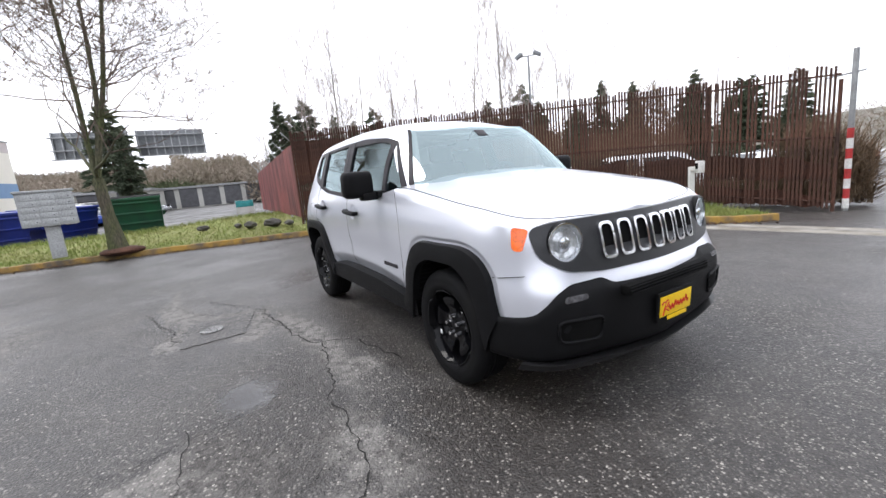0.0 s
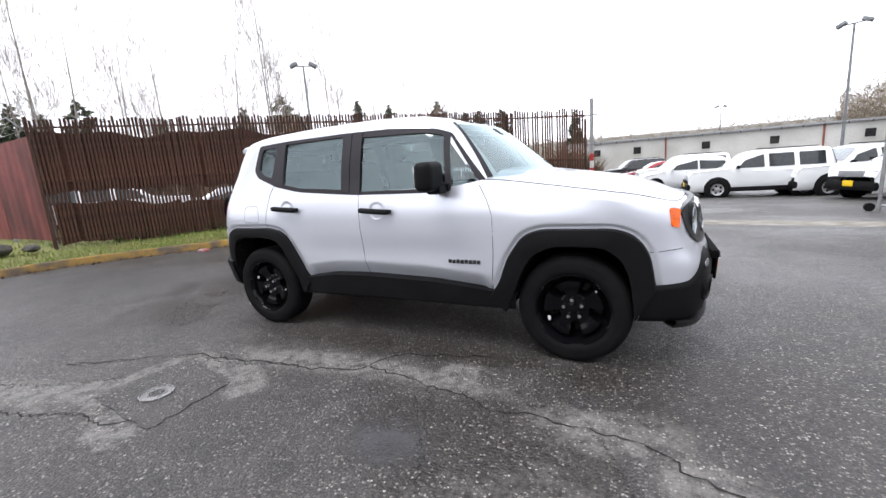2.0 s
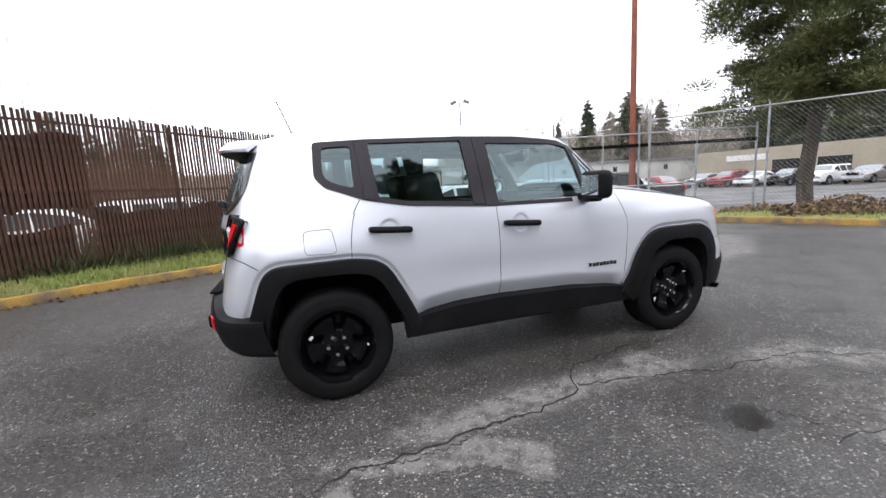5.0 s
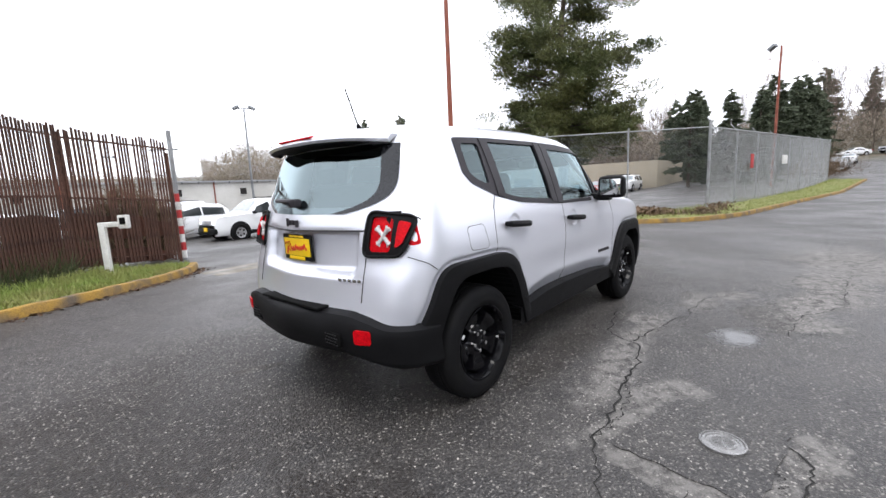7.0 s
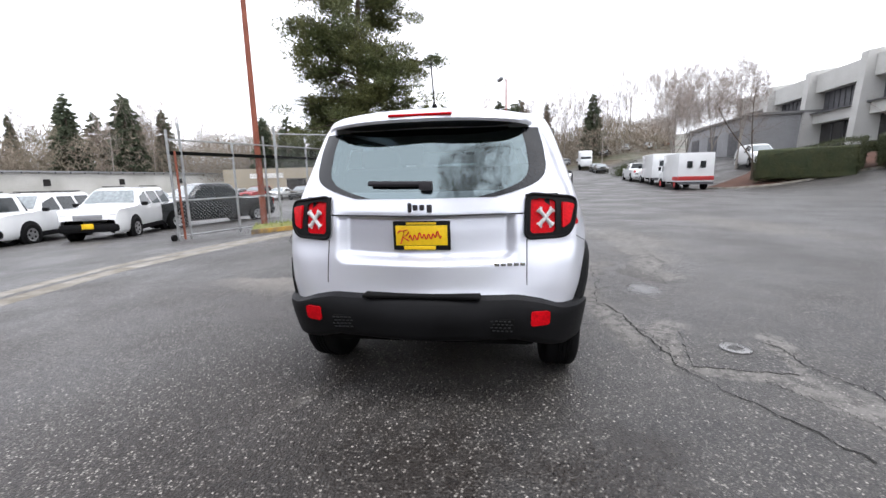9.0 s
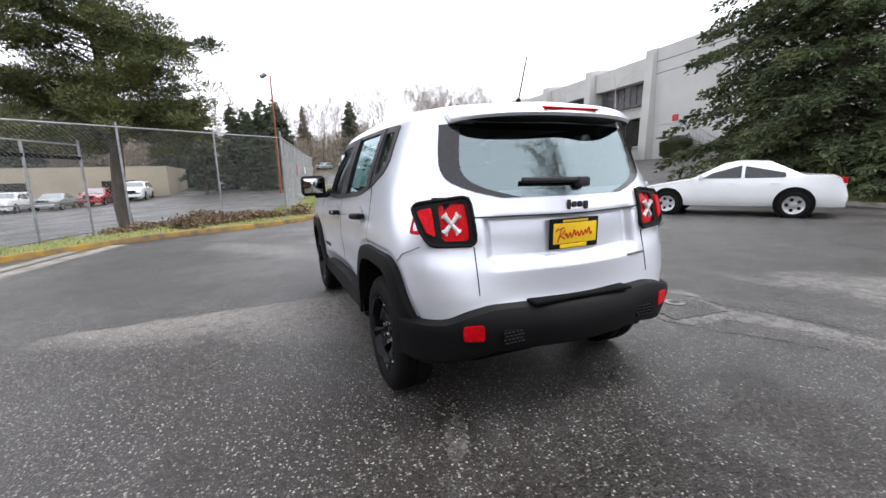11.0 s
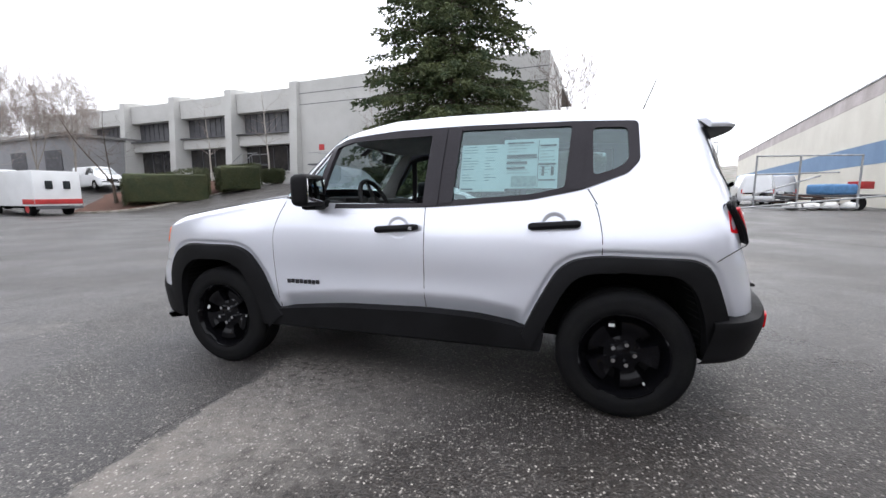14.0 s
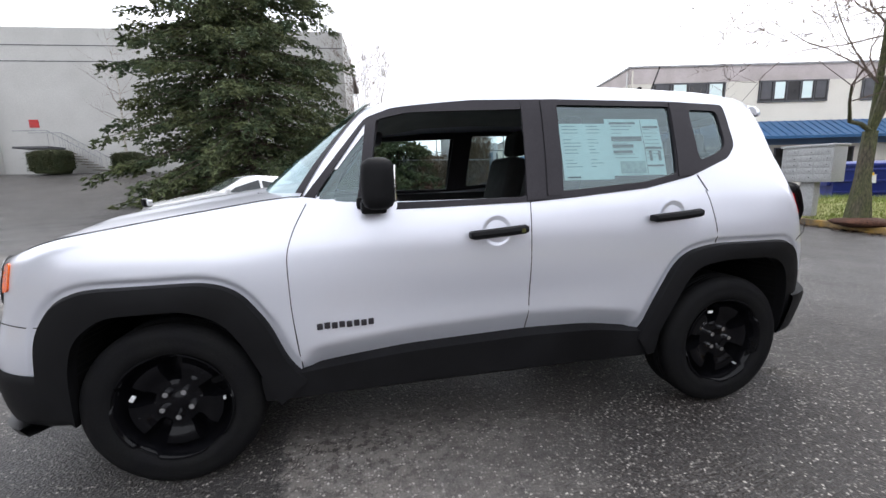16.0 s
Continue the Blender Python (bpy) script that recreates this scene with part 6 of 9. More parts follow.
# ---- buildings ----
TILTUP = mat("pale_concrete_panel", (0.50, 0.495, 0.475), 0.85, 0, (0.45, 0.445, 0.425), 0.5, 14, 0.15, 0.05, fine=0.05)
SHADOWGLASS = mat("dark_window_glass", (0.020, 0.020, 0.022), 0.08, 0, (0.035, 0.032, 0.03), 0.8, 5, 0, 0.04)
LOUVRE = mat("grey_louvre", (0.10, 0.10, 0.11), 0.5, 0.2, (0.075, 0.075, 0.08), 2, 30)
CREAM = mat("cream_wall", (0.78, 0.745, 0.66), 0.8, 0, (0.72, 0.685, 0.60), 0.6, 20, 0.1, 0.05, fine=0.05)
PINKBAND = mat("pale_parapet", (0.60, 0.54, 0.53), 0.8, 0, (0.45, 0.40, 0.38), 0.6, 20, 0.1, 0.05, fine=0.05)
BLUEBAND = mat("dusty_blue_band", (0.19, 0.30, 0.46), 0.75, 0, (0.17, 0.27, 0.42), 0.8, 20, 0.1, 0.05, fine=0.05)
AWNING = mat("blue_metal_awning", (0.035, 0.12, 0.26), 0.4, 0.3, (0.03, 0.10, 0.22), 1.5, 30, 0, 0.08)
ROOFING = mat("roof_felt", (0.20, 0.20, 0.20), 0.9, 0, None, 1, 20, 0.2)


def local(bm, c, s, bevel=0.0):
    return rbox(bm, c, s, bevel)


# the grey two-storey building: its own x runs along the front towards the east, y goes back
ga_ = thing("office_building", "pale concrete two-storey building with fins and dark recessed windows", "building", m=pose(0.9, -28.25, 0, 0, 0, math.degrees(math.atan2(-0.0744, 0.9972))))
ga_.matrix_basis = pose(0.9, -28.25, 0, 0, 0, -4.27)
z0, z1 = 1.0, 11.1
U3 = 22.3  # the first fin
part("wall", local(bmesh.new(), (U3 / 2, -4, (z0 + z1) / 2), (U3, 8, z1 - z0)), TILTUP, ga_)
bay = 7.85
for i in range(5):
    x0 = U3 + 0.45 + i * bay
    x1 = x0 + bay - 0.9
    # spandrels above, between and below the two rows of openings
    for a, b in ((z0, 3.35), (5.85, 6.95), (8.95, z1 - 0.35)):
        part("spandrel", local(bmesh.new(), ((x0 + x1) / 2, -4.0, (a + b) / 2), (x1 - x0, 8 - 0.5, b - a)), TILTUP, ga_)
    for a, b, m_, nm in ((3.35, 5.85, SHADOWGLASS, "lower_window"), (6.95, 8.95, LOUVRE, "upper_window")):
        wdw = part(nm, local(bmesh.new(), ((x0 + x1) / 2, -1.15, (a + b) / 2), (x1 - x0, 0.1, b - a)), m_, ga_)
        for k in range(1, 9 if m_ is LOUVRE else 4):
            xx = x0 + (x1 - x0) * k / (9 if m_ is LOUVRE else 4)
            part("mullion", local(bmesh.new(), (xx, -1.07, (a + b) / 2), (0.06, 0.08, b - a)), LOUVRE, wdw)
        part("sill", local(bmesh.new(), ((x0 + x1) / 2, -0.2, a - 0.06), (x1 - x0, 0.5, 0.10)), LOUVRE if m_ is LOUVRE else TILTUP, wdw)
    part("soffit_lamp", local(bmesh.new(), ((x0 + x1) / 2 + 1.0, -2.2, 5.80), (0.25, 0.25, 0.08), 0.02), WHITEPAINT, ga_)
for i in range(6):
    x = U3 + i * bay
    bm = bmesh.new()
    pts = [(0.9, z0 - 0.2), (0.35, z1 - 0.0), (-1.4, z1 + 0.25), (-8, z1 + 0.25), (-8, z0 - 0.2)]
    L_ = [bm.verts.new((x - 0.42, y, z)) for y, z in pts]
    R_ = [bm.verts.new((x + 0.42, y, z)) for y, z in pts]
    bm.faces.new(L_)
    bm.faces.new(R_[::-1])
    for k in range(5):
        bm.faces.new((L_[k], R_[k], R_[(k + 1) % 5], L_[(k + 1) % 5]))
    bmesh.ops.recalc_face_normals(bm, faces=bm.faces)
    part("fin", bm, TILTUP, ga_, smooth=False)
part("wall", local(bmesh.new(), (U3 + 5 * bay + 12, -4.5, 5.4), (24, 7, 7.5)), TILTUP, ga_)
part("roof", local(bmesh.new(), (U3 / 2 + 20, -10, z1 - 0.6), (U3 + 40, 14, 0.3)), ROOFING, ga_)
for dz in (9.1, 10.05):
    part("joint", local(bmesh.new(), (U3 / 2, 0.006, dz), (U3 - 0.1, 0.02, 0.05)), LOUVRE, ga_)
part("wall_sign", local(bmesh.new(), (U3 - 2.6, 0.02, 5.3), (0.55, 0.04, 0.5)), REDPAINT, ga_, "small red notice on the wall")
for gx0, gz0 in ((U3 + 5.2, 3.9), (U3 - 2.4, 3.7)):
    st = part("landing", local(bmesh.new(), (gx0 - 0.9, 0.9, gz0), (2.0, 1.4, 0.12)), LOUVRE, ga_)
    for k in range(9):
        part("tread", local(bmesh.new(), (gx0 + (0.35 + k * 0.3) * (1 if gx0 > U3 else -1) - (0 if gx0 > U3 else 1.8), 0.9, gz0 - 0.18 * (k + 1)), (0.3, 1.2, 0.05)), CONCRETE, st)
    bm = bmesh.new()
    s_ = 1 if gx0 > U3 else -1
    b0 = gx0 if gx0 > U3 else gx0 - 1.8
    for dy in (0.35, 1.5):
        rod(bm, (b0 + 0.1 * s_, dy, gz0 + 1.0), (b0 + 2.9 * s_, dy, gz0 - 0.75), 0.03)
        rod(bm, (b0 + 0.1 * s_, dy, gz0 + 1.0), (b0 - 1.8 * s_, dy, gz0 + 1.0), 0.03)
        for k in range(10):
            xx = b0 + (0.1 + k * 0.3) * s_
            rod(bm, (xx, dy, gz0 - 0.18 * k + 0.95), (xx, dy, gz0 - 0.18 * k), 0.015, seg=6)
    part("stair_rail", bm, GALV, st)

# the cream building with a blue band
cb = thing("workshop_building", "cream two-storey building with a dusty blue band and awning", "building", m=pose(-15.1, -19.65, 0, 0, 0, 168.5))
LB, DB = 30, 62
for a, b, m_, pr in ((-0.3, 2.6, CREAM, 0), (2.6, 3.75, BLUEBAND, 0.012), (3.75, 6.2, CREAM, 0), (6.2, 7.05, PINKBAND, 0.015)):
    part("wall_course", local(bmesh.new(), (LB / 2, DB / 2, (a + b) / 2), (LB + pr * 2, DB + pr * 2, b - a)), m_, cb)
part("coping", local(bmesh.new(), (LB / 2, DB / 2, 7.10), (LB + 0.16, DB + 0.16, 0.10)), GALV, cb)
part("downpipe", rod(bmesh.new(), (0.12, -0.08, 0.3), (0.12, -0.08, 6.9), 0.05), CREAM, cb)
part("downpipe", rod(bmesh.new(), (-0.08, 0.15, 0.3), (-0.08, 0.15, 6.9), 0.05), WHITEPAINT, cb)


def framed_window(parent, x, z, w, h, n):
    wdw = part("window", local(bmesh.new(), (x, -0.02, z), (w, 0.06, h)), SHADOWGLASS, parent)
    part("frame", local(local(bmesh.new(), (x, -0.045, z - h / 2), (w + 0.1, 0.07, 0.07)), (x, -0.045, z + h / 2), (w + 0.1, 0.07, 0.07)), LOUVRE, wdw)
    for k in range(n + 1):
        part("mullion", local(bmesh.new(), (x - w / 2 + w * k / n, -0.045, z), (0.06, 0.07, h)), LOUVRE, wdw)
    for k in range(n):
        if (k * 7 + int(x * 3)) % 3 != 0:
            part("blind", local(bmesh.new(), (x - w / 2 + w * (k + 0.5) / n, -0.055, z + h * 0.05), (w / n * 0.72, 0.012, h * 0.82)), PAPER if k % 2 else LOUVRE, wdw)


framed_window(cb, 3.4, 5.58, 4.1, 1.12, 4)
framed_window(cb, 9.4, 5.60, 3.9, 1.12, 5)
framed_window(cb, 15.4, 5.60, 4.1, 1.12, 5)
framed_window(cb, 21.4, 5.60, 4.1, 1.12, 5)
for x in (4.0, 11.0, 18.0):
    framed_window(cb, x, 1.45, 4.6, 1.9, 4)
bm = bmesh.new()
for v in ((1.4, 0, 3.95), (22, 0, 3.95), (22, -1.5, 3.0), (1.4, -1.5, 3.0), (1.4, 0, 2.85), (22, 0, 2.85), (22, -1.5, 2.85), (1.4, -1.5, 2.85)):
    bm.verts.new(v)
bm.verts.ensure_lookup_table()
for f in ((0, 1, 2, 3), (3, 2, 6, 7), (0, 3, 7, 4), (1, 5, 6, 2)):
    bm.faces.new([bm.verts[i] for i in f])
awn = part("awning", bm, AWNING, cb, "ribbed blue metal awning", smooth=False)
for k in range(46):
    x = 1.45 + k * 0.45
    part("rib", rod(bmesh.new(), (x, 0, 3.965), (x, -1.5, 3.02), 0.022, seg=5), AWNING, awn)
part("wall_lamp", local(bmesh.new(), (-0.15, 4.2, 5.6), (0.3, 0.35, 0.18), 0.04), GALV, cb)
part("wall_lamp", local(bmesh.new(), (0.5, -0.15, 5.9), (0.2, 0.25, 0.18), 0.04), DARK, cb)

# long low white building beyond the car lot, and a beige one behind the pine
LOWWALL = mat("weathered_white_wall", (0.56, 0.55, 0.52), 0.85, 0, (0.42, 0.41, 0.38), 0.25, 8, 0.1, 0.05, fine=0.08)
lw = thing("warehouse", "long low weathered white warehouse with small windows", "building", m=pose(-9, 60, -0.85))
part("wall", local(bmesh.new(), (47, 6, 2.05), (94, 12, 4.1)), LOWWALL, lw)
part("roof_edge", local(bmesh.new(), (47, 5.9, 4.2), (94.4, 12.5, 0.22)), GALV, lw)
for k in range(47):
    part("gutter_bracket", local(bmesh.new(), (1 + k * 2.0, -0.36, 4.05), (0.12, 0.12, 0.2)), LOUVRE, lw)
for x in (4.5, 9.6, 17.5, 24.5, 33.0, 41, 52, 63, 75):
    wd = part("window", local(bmesh.new(), (x, -0.02, 2.75), (0.9, 0.08, 0.9)), SHADOWGLASS, lw)
    part("frame", local(bmesh.new(), (x, -0.05, 2.26), (1.1, 0.1, 0.08)), LOWWALL, wd)
for x in (13.0, 29.0):
    part("pipe", rod(bmesh.new(), (x, -0.1, 1.0), (x, -0.1, 4.2), 0.09), RUSTPOLE, lw)
bg = thing("garage_building", "low beige garage building with open bays", "building", m=pose(45, 9.6, 0, 0, 0, 90))
zg = hz(45, 15)
part("wall", local(bmesh.new(), (13, -6, zg + 1.6), (26, 12, 3.6)), mat("beige_wall", (0.38, 0.33, 0.25), 0.85, 0, (0.33, 0.29, 0.22), 0.4, 12, 0.1), bg)
for x in (4, 12.0, 16.0):
    part("bay_door", local(bmesh.new(), (x, 0.02, zg + 1.0), (2.6, 0.08, 2.2)), SHADOWGLASS, bg)
part("sign_band", local(bmesh.new(), (20, 0.03, zg + 2.5), (4.5, 0.06, 0.6)), WHITEPAINT, bg)
gh = thing("grey_shed", "large pale grey shed far along the road", "building", m=pose(52, -27, hz(52, -27), 0, 0, -6))
part("wall", local(bmesh.new(), (6, -6, 2.1), (22, 12, 4.2)), mat("grey_cladding", (0.30, 0.30, 0.31), 0.7, 0.2, (0.26, 0.26, 0.27), 0.5, 10, 0.1), gh)
part("roof", local(bmesh.new(), (6, -6, 4.3), (22.6, 12.6, 0.25)), ROOFING, gh)
for k in range(3):
    part("bay_door", local(bmesh.new(), (-1 + k * 7, 0.02, 1.5), (3.2, 0.08, 2.8)), LOUVRE, gh)

# hedge
HEDGELEAF = mat("clipped_hedge_leaf", (0.030, 0.042, 0.012), 0.7, 0, (0.050, 0.055, 0.018), 2.0, 25, 0, 0.1, fine=0.35)


def hedge(name, a, b, w, h, seed, label):
    r = np.random.RandomState(seed)
    a, b = np.array(a, float), np.array(b, float)
    L = np.linalg.norm(b - a)
    d = (b - a) / L
    nrm = np.array([-d[1], d[0]])
    hd = thing(name, label, "hedge")
    n = 15000
    s, t, u = r.rand(n) * L, (r.rand(n) - 0.5) * w, r.rand(n) * h
    face = r.randint(0, 5, n)
    t = np.where(face == 0, w / 2, np.where(face == 1, -w / 2, t))
    u = np.where(face == 2, h, u)
    s = np.where(face == 3, 0, np.where(face == 4, L, s))
    jit = 0.07
    pos = a + d * s[:, None] + nrm * t[:, None] + r.randn(n, 2) * jit
    z = H(pos[:, 0], pos[:, 1]) + 0.3 + u + r.randn(n) * jit * 0.8 + 0.05 * np.sin(s * 2.1)
    c = np.c_[pos, z]
    v1, v2 = r.randn(n, 3), r.randn(n, 3)
    v1 *= 0.055 / np.linalg.norm(v1, axis=1)[:, None]
    v2 *= 0.045 / np.linalg.norm(v2, axis=1)[:, None]
    v = np.stack([c - v1, c + v2, c + v1], 1).reshape(-1, 3)
    raw("foliage", v, np.arange(3 * n).reshape(-1, 3), HEDGELEAF, hd, smooth=False)
    bm = bmesh.new()
    rbox(bm, (0, 0, 0), (L - 0.1, w - 0.12, h + 0.2), 0.15, pose(0, 0, 0, 0, 0, math.degrees(math.atan2(d[1], d[0]))), 3)
    m = (a + b) / 2
    bmesh.ops.translate(bm, vec=(m[0], m[1], hz(*m) + 0.25 + h / 2 - 0.1), verts=bm.verts)
    part("inner_growth", bm, HEDGELEAF, hd)


hedge("hedge", (28.9, -18.1), (25.6, -22.0), 2.6, 1.75, 1, "dense clipped evergreen hedge beside the driveway")
hedge("hedge", (25.4, -22.8), (23.8, -25.2), 2.4, 1.6, 2, "lower clipped evergreen hedge near the stairs")
for i, (x, y, s) in enumerate(((28, -27.2, 0.7), (24.2, -27.6, 1.0), (18.5, -27.3, 1.1), (14.2, -27.0, 0.9), (32.5, -27.8, 0.7))):
    hedge("shrub", (x - s * 0.7, y), (x + s * 0.7, y), 1.2 * s, 0.9 * s, 20 + i, "rounded evergreen shrub at the building's foot")

# ---- street furniture on the west and south ----
GREYBOX = mat("grey_enamel", (0.42, 0.43, 0.43), 0.45, 0.1, (0.37, 0.38, 0.38), 2, 50, 0.05, 0.08)
mb = thing("mailbox_cluster", "grey cluster mailbox with small doors on a pedestal", "mailbox", m=pose(-8.98, -4.62, hz(-8.98, -4.62) + 0.22, 0, 0, 100))
part("pedestal", rbox(bmesh.new(), (0, 0, 0.35), (0.26, 0.22, 0.74), 0.02), GREYBOX, mb)
part("cabinet", rbox(bmesh.new(), (0, 0, 1.06), (0.92, 0.48, 0.72), 0.02), GREYBOX, mb)
for s in (-1, 1):
    for i in range(3):
        for j in range(5):
            dr = part("mail_door", rbox(bmesh.new(), (-0.29 + i * 0.29, s * 0.244, 0.80 + j * 0.128), (0.27, 0.012, 0.112), 0.004), GREYBOX, mb)
            part("lock", rod(bmesh.new(), (-0.21 + i * 0.29, s * 0.25, 0.80 + j * 0.128), (-0.21 + i * 0.29, s * 0.256, 0.80 + j * 0.128), 0.009, seg=8), DARK, dr)
part("hood", rbox(bmesh.new(), (0, 0, 1.44), (0.98, 0.54, 0.05), 0.015), GREYBOX, mb)
DUMPGREEN = mat("green_enamel", (0.010, 0.085, 0.035), 0.45, 0.1, (0.012, 0.06, 0.03), 2, 40, 0.1, 0.1)
DUMPBLUE = mat("blue_enamel", (0.012, 0.028, 0.22), 0.45, 0.1, (0.010, 0.022, 0.16), 2, 40, 0.1, 0.1)


def dumpster(x, y, yaw, material, label, sign):
    d = thing("dumpster", label, "dumpster", m=pose(x, y, hz(x, y), 0, 0, yaw))
    bm = bmesh.new()
    lo_, hi_ = [(-0.90, -0.55), (0.90, -0.55), (0.90, 0.55), (-0.90, 0.55)], [(-0.95, -0.80), (0.95, -0.80), (0.95, 0.72), (-0.95, 0.72)]
    A = [bm.verts.new((a, b, 0.12)) for a, b in lo_]
    B = [bm.verts.new((a, b, 1.28)) for a, b in hi_]
    bm.faces.new(A[::-1])
    for k in range(4):
        bm.faces.new((A[k], A[(k + 1) % 4], B[(k + 1) % 4], B[k]))
    part("bin", bm, material, d, smooth=False)
    for k in range(3):
        z = 0.45 + 0.34 * k
        o = 0.55 + (0.80 - 0.55) * (z - 0.12) / 1.16
        part("rib", rbox(bmesh.new(), (0, -o - 0.02, z), (1.86, 0.05, 0.06), 0.01), material, d)
    part("rim", rbox(bmesh.new(), (0, -0.80, 1.27), (1.98, 0.07, 0.08), 0.012), material, d)
    part("lid", rbox(bmesh.new(), (0, -0.02, 1.33), (1.96, 1.62, 0.05), 0.015, pose(0, 0, 0, 3, 0, 0)), DARK if not sign else material, d)
    for s in (-1, 1):
        part("fork_pocket", rbox(bmesh.new(), (s * 0.99, -0.05, 0.72), (0.10, 0.9, 0.16), 0.01), material, d)
        for t in (-0.4, 0.4):
            part("caster", lathe([(0.001, -0.03), (0.06, -0.03), (0.06, 0.03), (0.001, 0.03)], 14), RUBBER, d).matrix_basis = pose(s * 0.75, t, 0.06)
    if sign:
        sg = part("label_plate", rbox(bmesh.new(), (-0.2, -0.735, 0.92), (0.42, 0.02, 0.40), 0.004, pose(0, 0, 0, -12, 0, 0)), WHITEPAINT, d)
        part("label_mark", rbox(bmesh.new(), (-0.28, -0.77, 0.99), (0.18, 0.012, 0.09), 0.002, pose(0, 0, 0, -12, 0, 0)), DUMPGREEN, sg)
        part("label_mark", rbox(bmesh.new(), (-0.12, -0.77, 0.99), (0.13, 0.012, 0.09), 0.002, pose(0, 0, 0, -12, 0, 0)), YELLOWPLATE, sg)
    return d


dumpster(-17.0, -3.75, 92, DUMPGREEN, "dark green steel dumpster standing beyond the verge", False).matrix_basis @= Matrix.Diagonal((0.86, 1.0, 1.12, 1))
dumpster(-15.2, -7.7, 140, DUMPBLUE, "blue steel dumpster with a white label", True)
dumpster(-17.2, -6.2, 143, DUMPBLUE, "blue steel dumpster beside another one", True)
ROCK = mat("dark_boulder", (0.10, 0.095, 0.085), 0.9, 0, (0.06, 0.055, 0.05), 3, 30, 0.8)
for i, (x, y, s) in enumerate(((-10.2, -0.55, 0.16), (-9.75, 0.0, 0.19), (-11.3, -1.75, 0.13), (-10.6, -0.85, 0.10), (-9.2, 0.35, 0.11))):
    bm = bmesh.new()
    bmesh.ops.create_icosphere(bm, subdivisions=3, radius=s)
    for v in bm.verts:
        q = v.co.normalized()
        v.co *= 1 + 0.35 * noise.noise(q * 1.7 + Vector((i * 7, 0, 0))) + 0.12 * noise.noise(q * 5 + Vector((i, 3, 0)))
        v.co.z *= 0.65
        v.co.x *= 1.35
    ob = part("boulder", bm, ROCK)
    ob.matrix_basis = pose(x, y, hz(x, y) + 0.27 + s * 0.2, 0, 0, i * 50)
    tagged(ob, "dark rough boulder on the grass verge", "rock", "verge boulders")
sg = thing("yard_sign", "small teal and white lawn sign", "sign", m=pose(-17.5, 0.15, hz(-17.5, 0.15), 0, 0, 78))
part("board", rbox(bmesh.new(), (0, 0, 0.62), (0.75, 0.03, 0.62), 0.008), WHITEPAINT, sg)
part("heading", rbox(bmesh.new(), (0, -0.02, 0.78), (0.73, 0.012, 0.28), 0.003), mat("teal_print", (0.05, 0.36, 0.38), 0.5), sg)
part("stake", rod(bmesh.new(), (0, 0.01, 0), (0, 0.01, 0.4), 0.015), GALV, sg)
# hydrant, utility box, blue gate, railing
HYD = mat("hydrant_yellow", (0.55, 0.34, 0.01), 0.5, 0, (0.42, 0.25, 0.01), 5, 60, 0.1)
hy = thing("fire_hydrant", "yellow cast fire hydrant on the verge", "hydrant", m=pose(-4.85, -13.9, hz(-5.15, -14.3) + 0.30))
b_ = part("barrel", lathe([(0.16, 0), (0.16, 0.05), (0.11, 0.07), (0.11, 0.45), (0.15, 0.47), (0.15, 0.52), (0.12, 0.55), (0.10, 0.64), (0.05, 0.70), (0.001, 0.72)], 20), HYD, hy)
b_.matrix_basis = pose(0, 0, 0, 90, 0, 0)
for q in ((0.2, 0, 0.38), (-0.2, 0, 0.38), (0, 0.2, 0.32)):
    part("outlet", rod(bmesh.new(), (0, 0, q[2]), q, 0.06, 0.065, 12), HYD, hy)
ub = thing("utility_box", "pale green utility pedestal on the verge", "utility box", m=pose(-0.3, -15.4, hz(-0.3, -15.4) + 0.28))
part("case", rbox(bmesh.new(), (0, 0, 0.42), (0.42, 0.35, 0.84), 0.03), mat("pale_green_case", (0.33, 0.40, 0.36), 0.6), ub)
part("cap", rbox(bmesh.new(), (0, 0, 0.86), (0.46, 0.39, 0.06), 0.02), mat("pale_green_case", (0.33, 0.40, 0.36), 0.6), ub)
chain_fence("old chain-link fence overgrown with brush", [(-5.3, -14.3), (-1.6, -16.2), (2.4, -17.4)], 1.9, 2.2, False, 0.07, 0.002)
BLUESTEEL = mat("faded_blue_steel", (0.20, 0.28, 0.36), 0.6, 0.3, (0.26, 0.30, 0.34), 3, 50, 0.1)
bgt = thing("pipe_gate", "grey-blue pipe gate and railing by the driveway", "gate")
for x, y, h in ((-5.4, -15.4, 2.2), (-5.75, -14.3, 1.6), (-11.5, -13.6, 1.4), (-14.2, -13.4, 1.4)):
    part("post", rod(bmesh.new(), up(x, y, 0), up(x, y, h), 0.09 if h > 1.5 else 0.04), BLUESTEEL, bgt)
for z in (0.95, 1.35):
    part("rail", rod(bmesh.new(), up(-11.5, -13.6, z), up(-14.2, -13.4, z), 0.035), GALV, bgt)
part("brace", rod(bmesh.new(), up(-5.75, -14.2, 0.5), up(-12.5, -13.5, 1.25), 0.03), GALV, bgt)
pg = thing("gate_leaf", "tall galvanised pipe gate leaf standing ajar", "gate")
pa, pb = (-8.7, -18.9), (-12.9, -19.8)
for t in (0, 0.42, 1):
    x, y = pa[0] + (pb[0] - pa[0]) * t, pa[1] + (pb[1] - pa[1]) * t
    part("upright", rod(bmesh.new(), up(x, y, 0.12), up(x, y, 2.45), 0.04), GALV, pg)
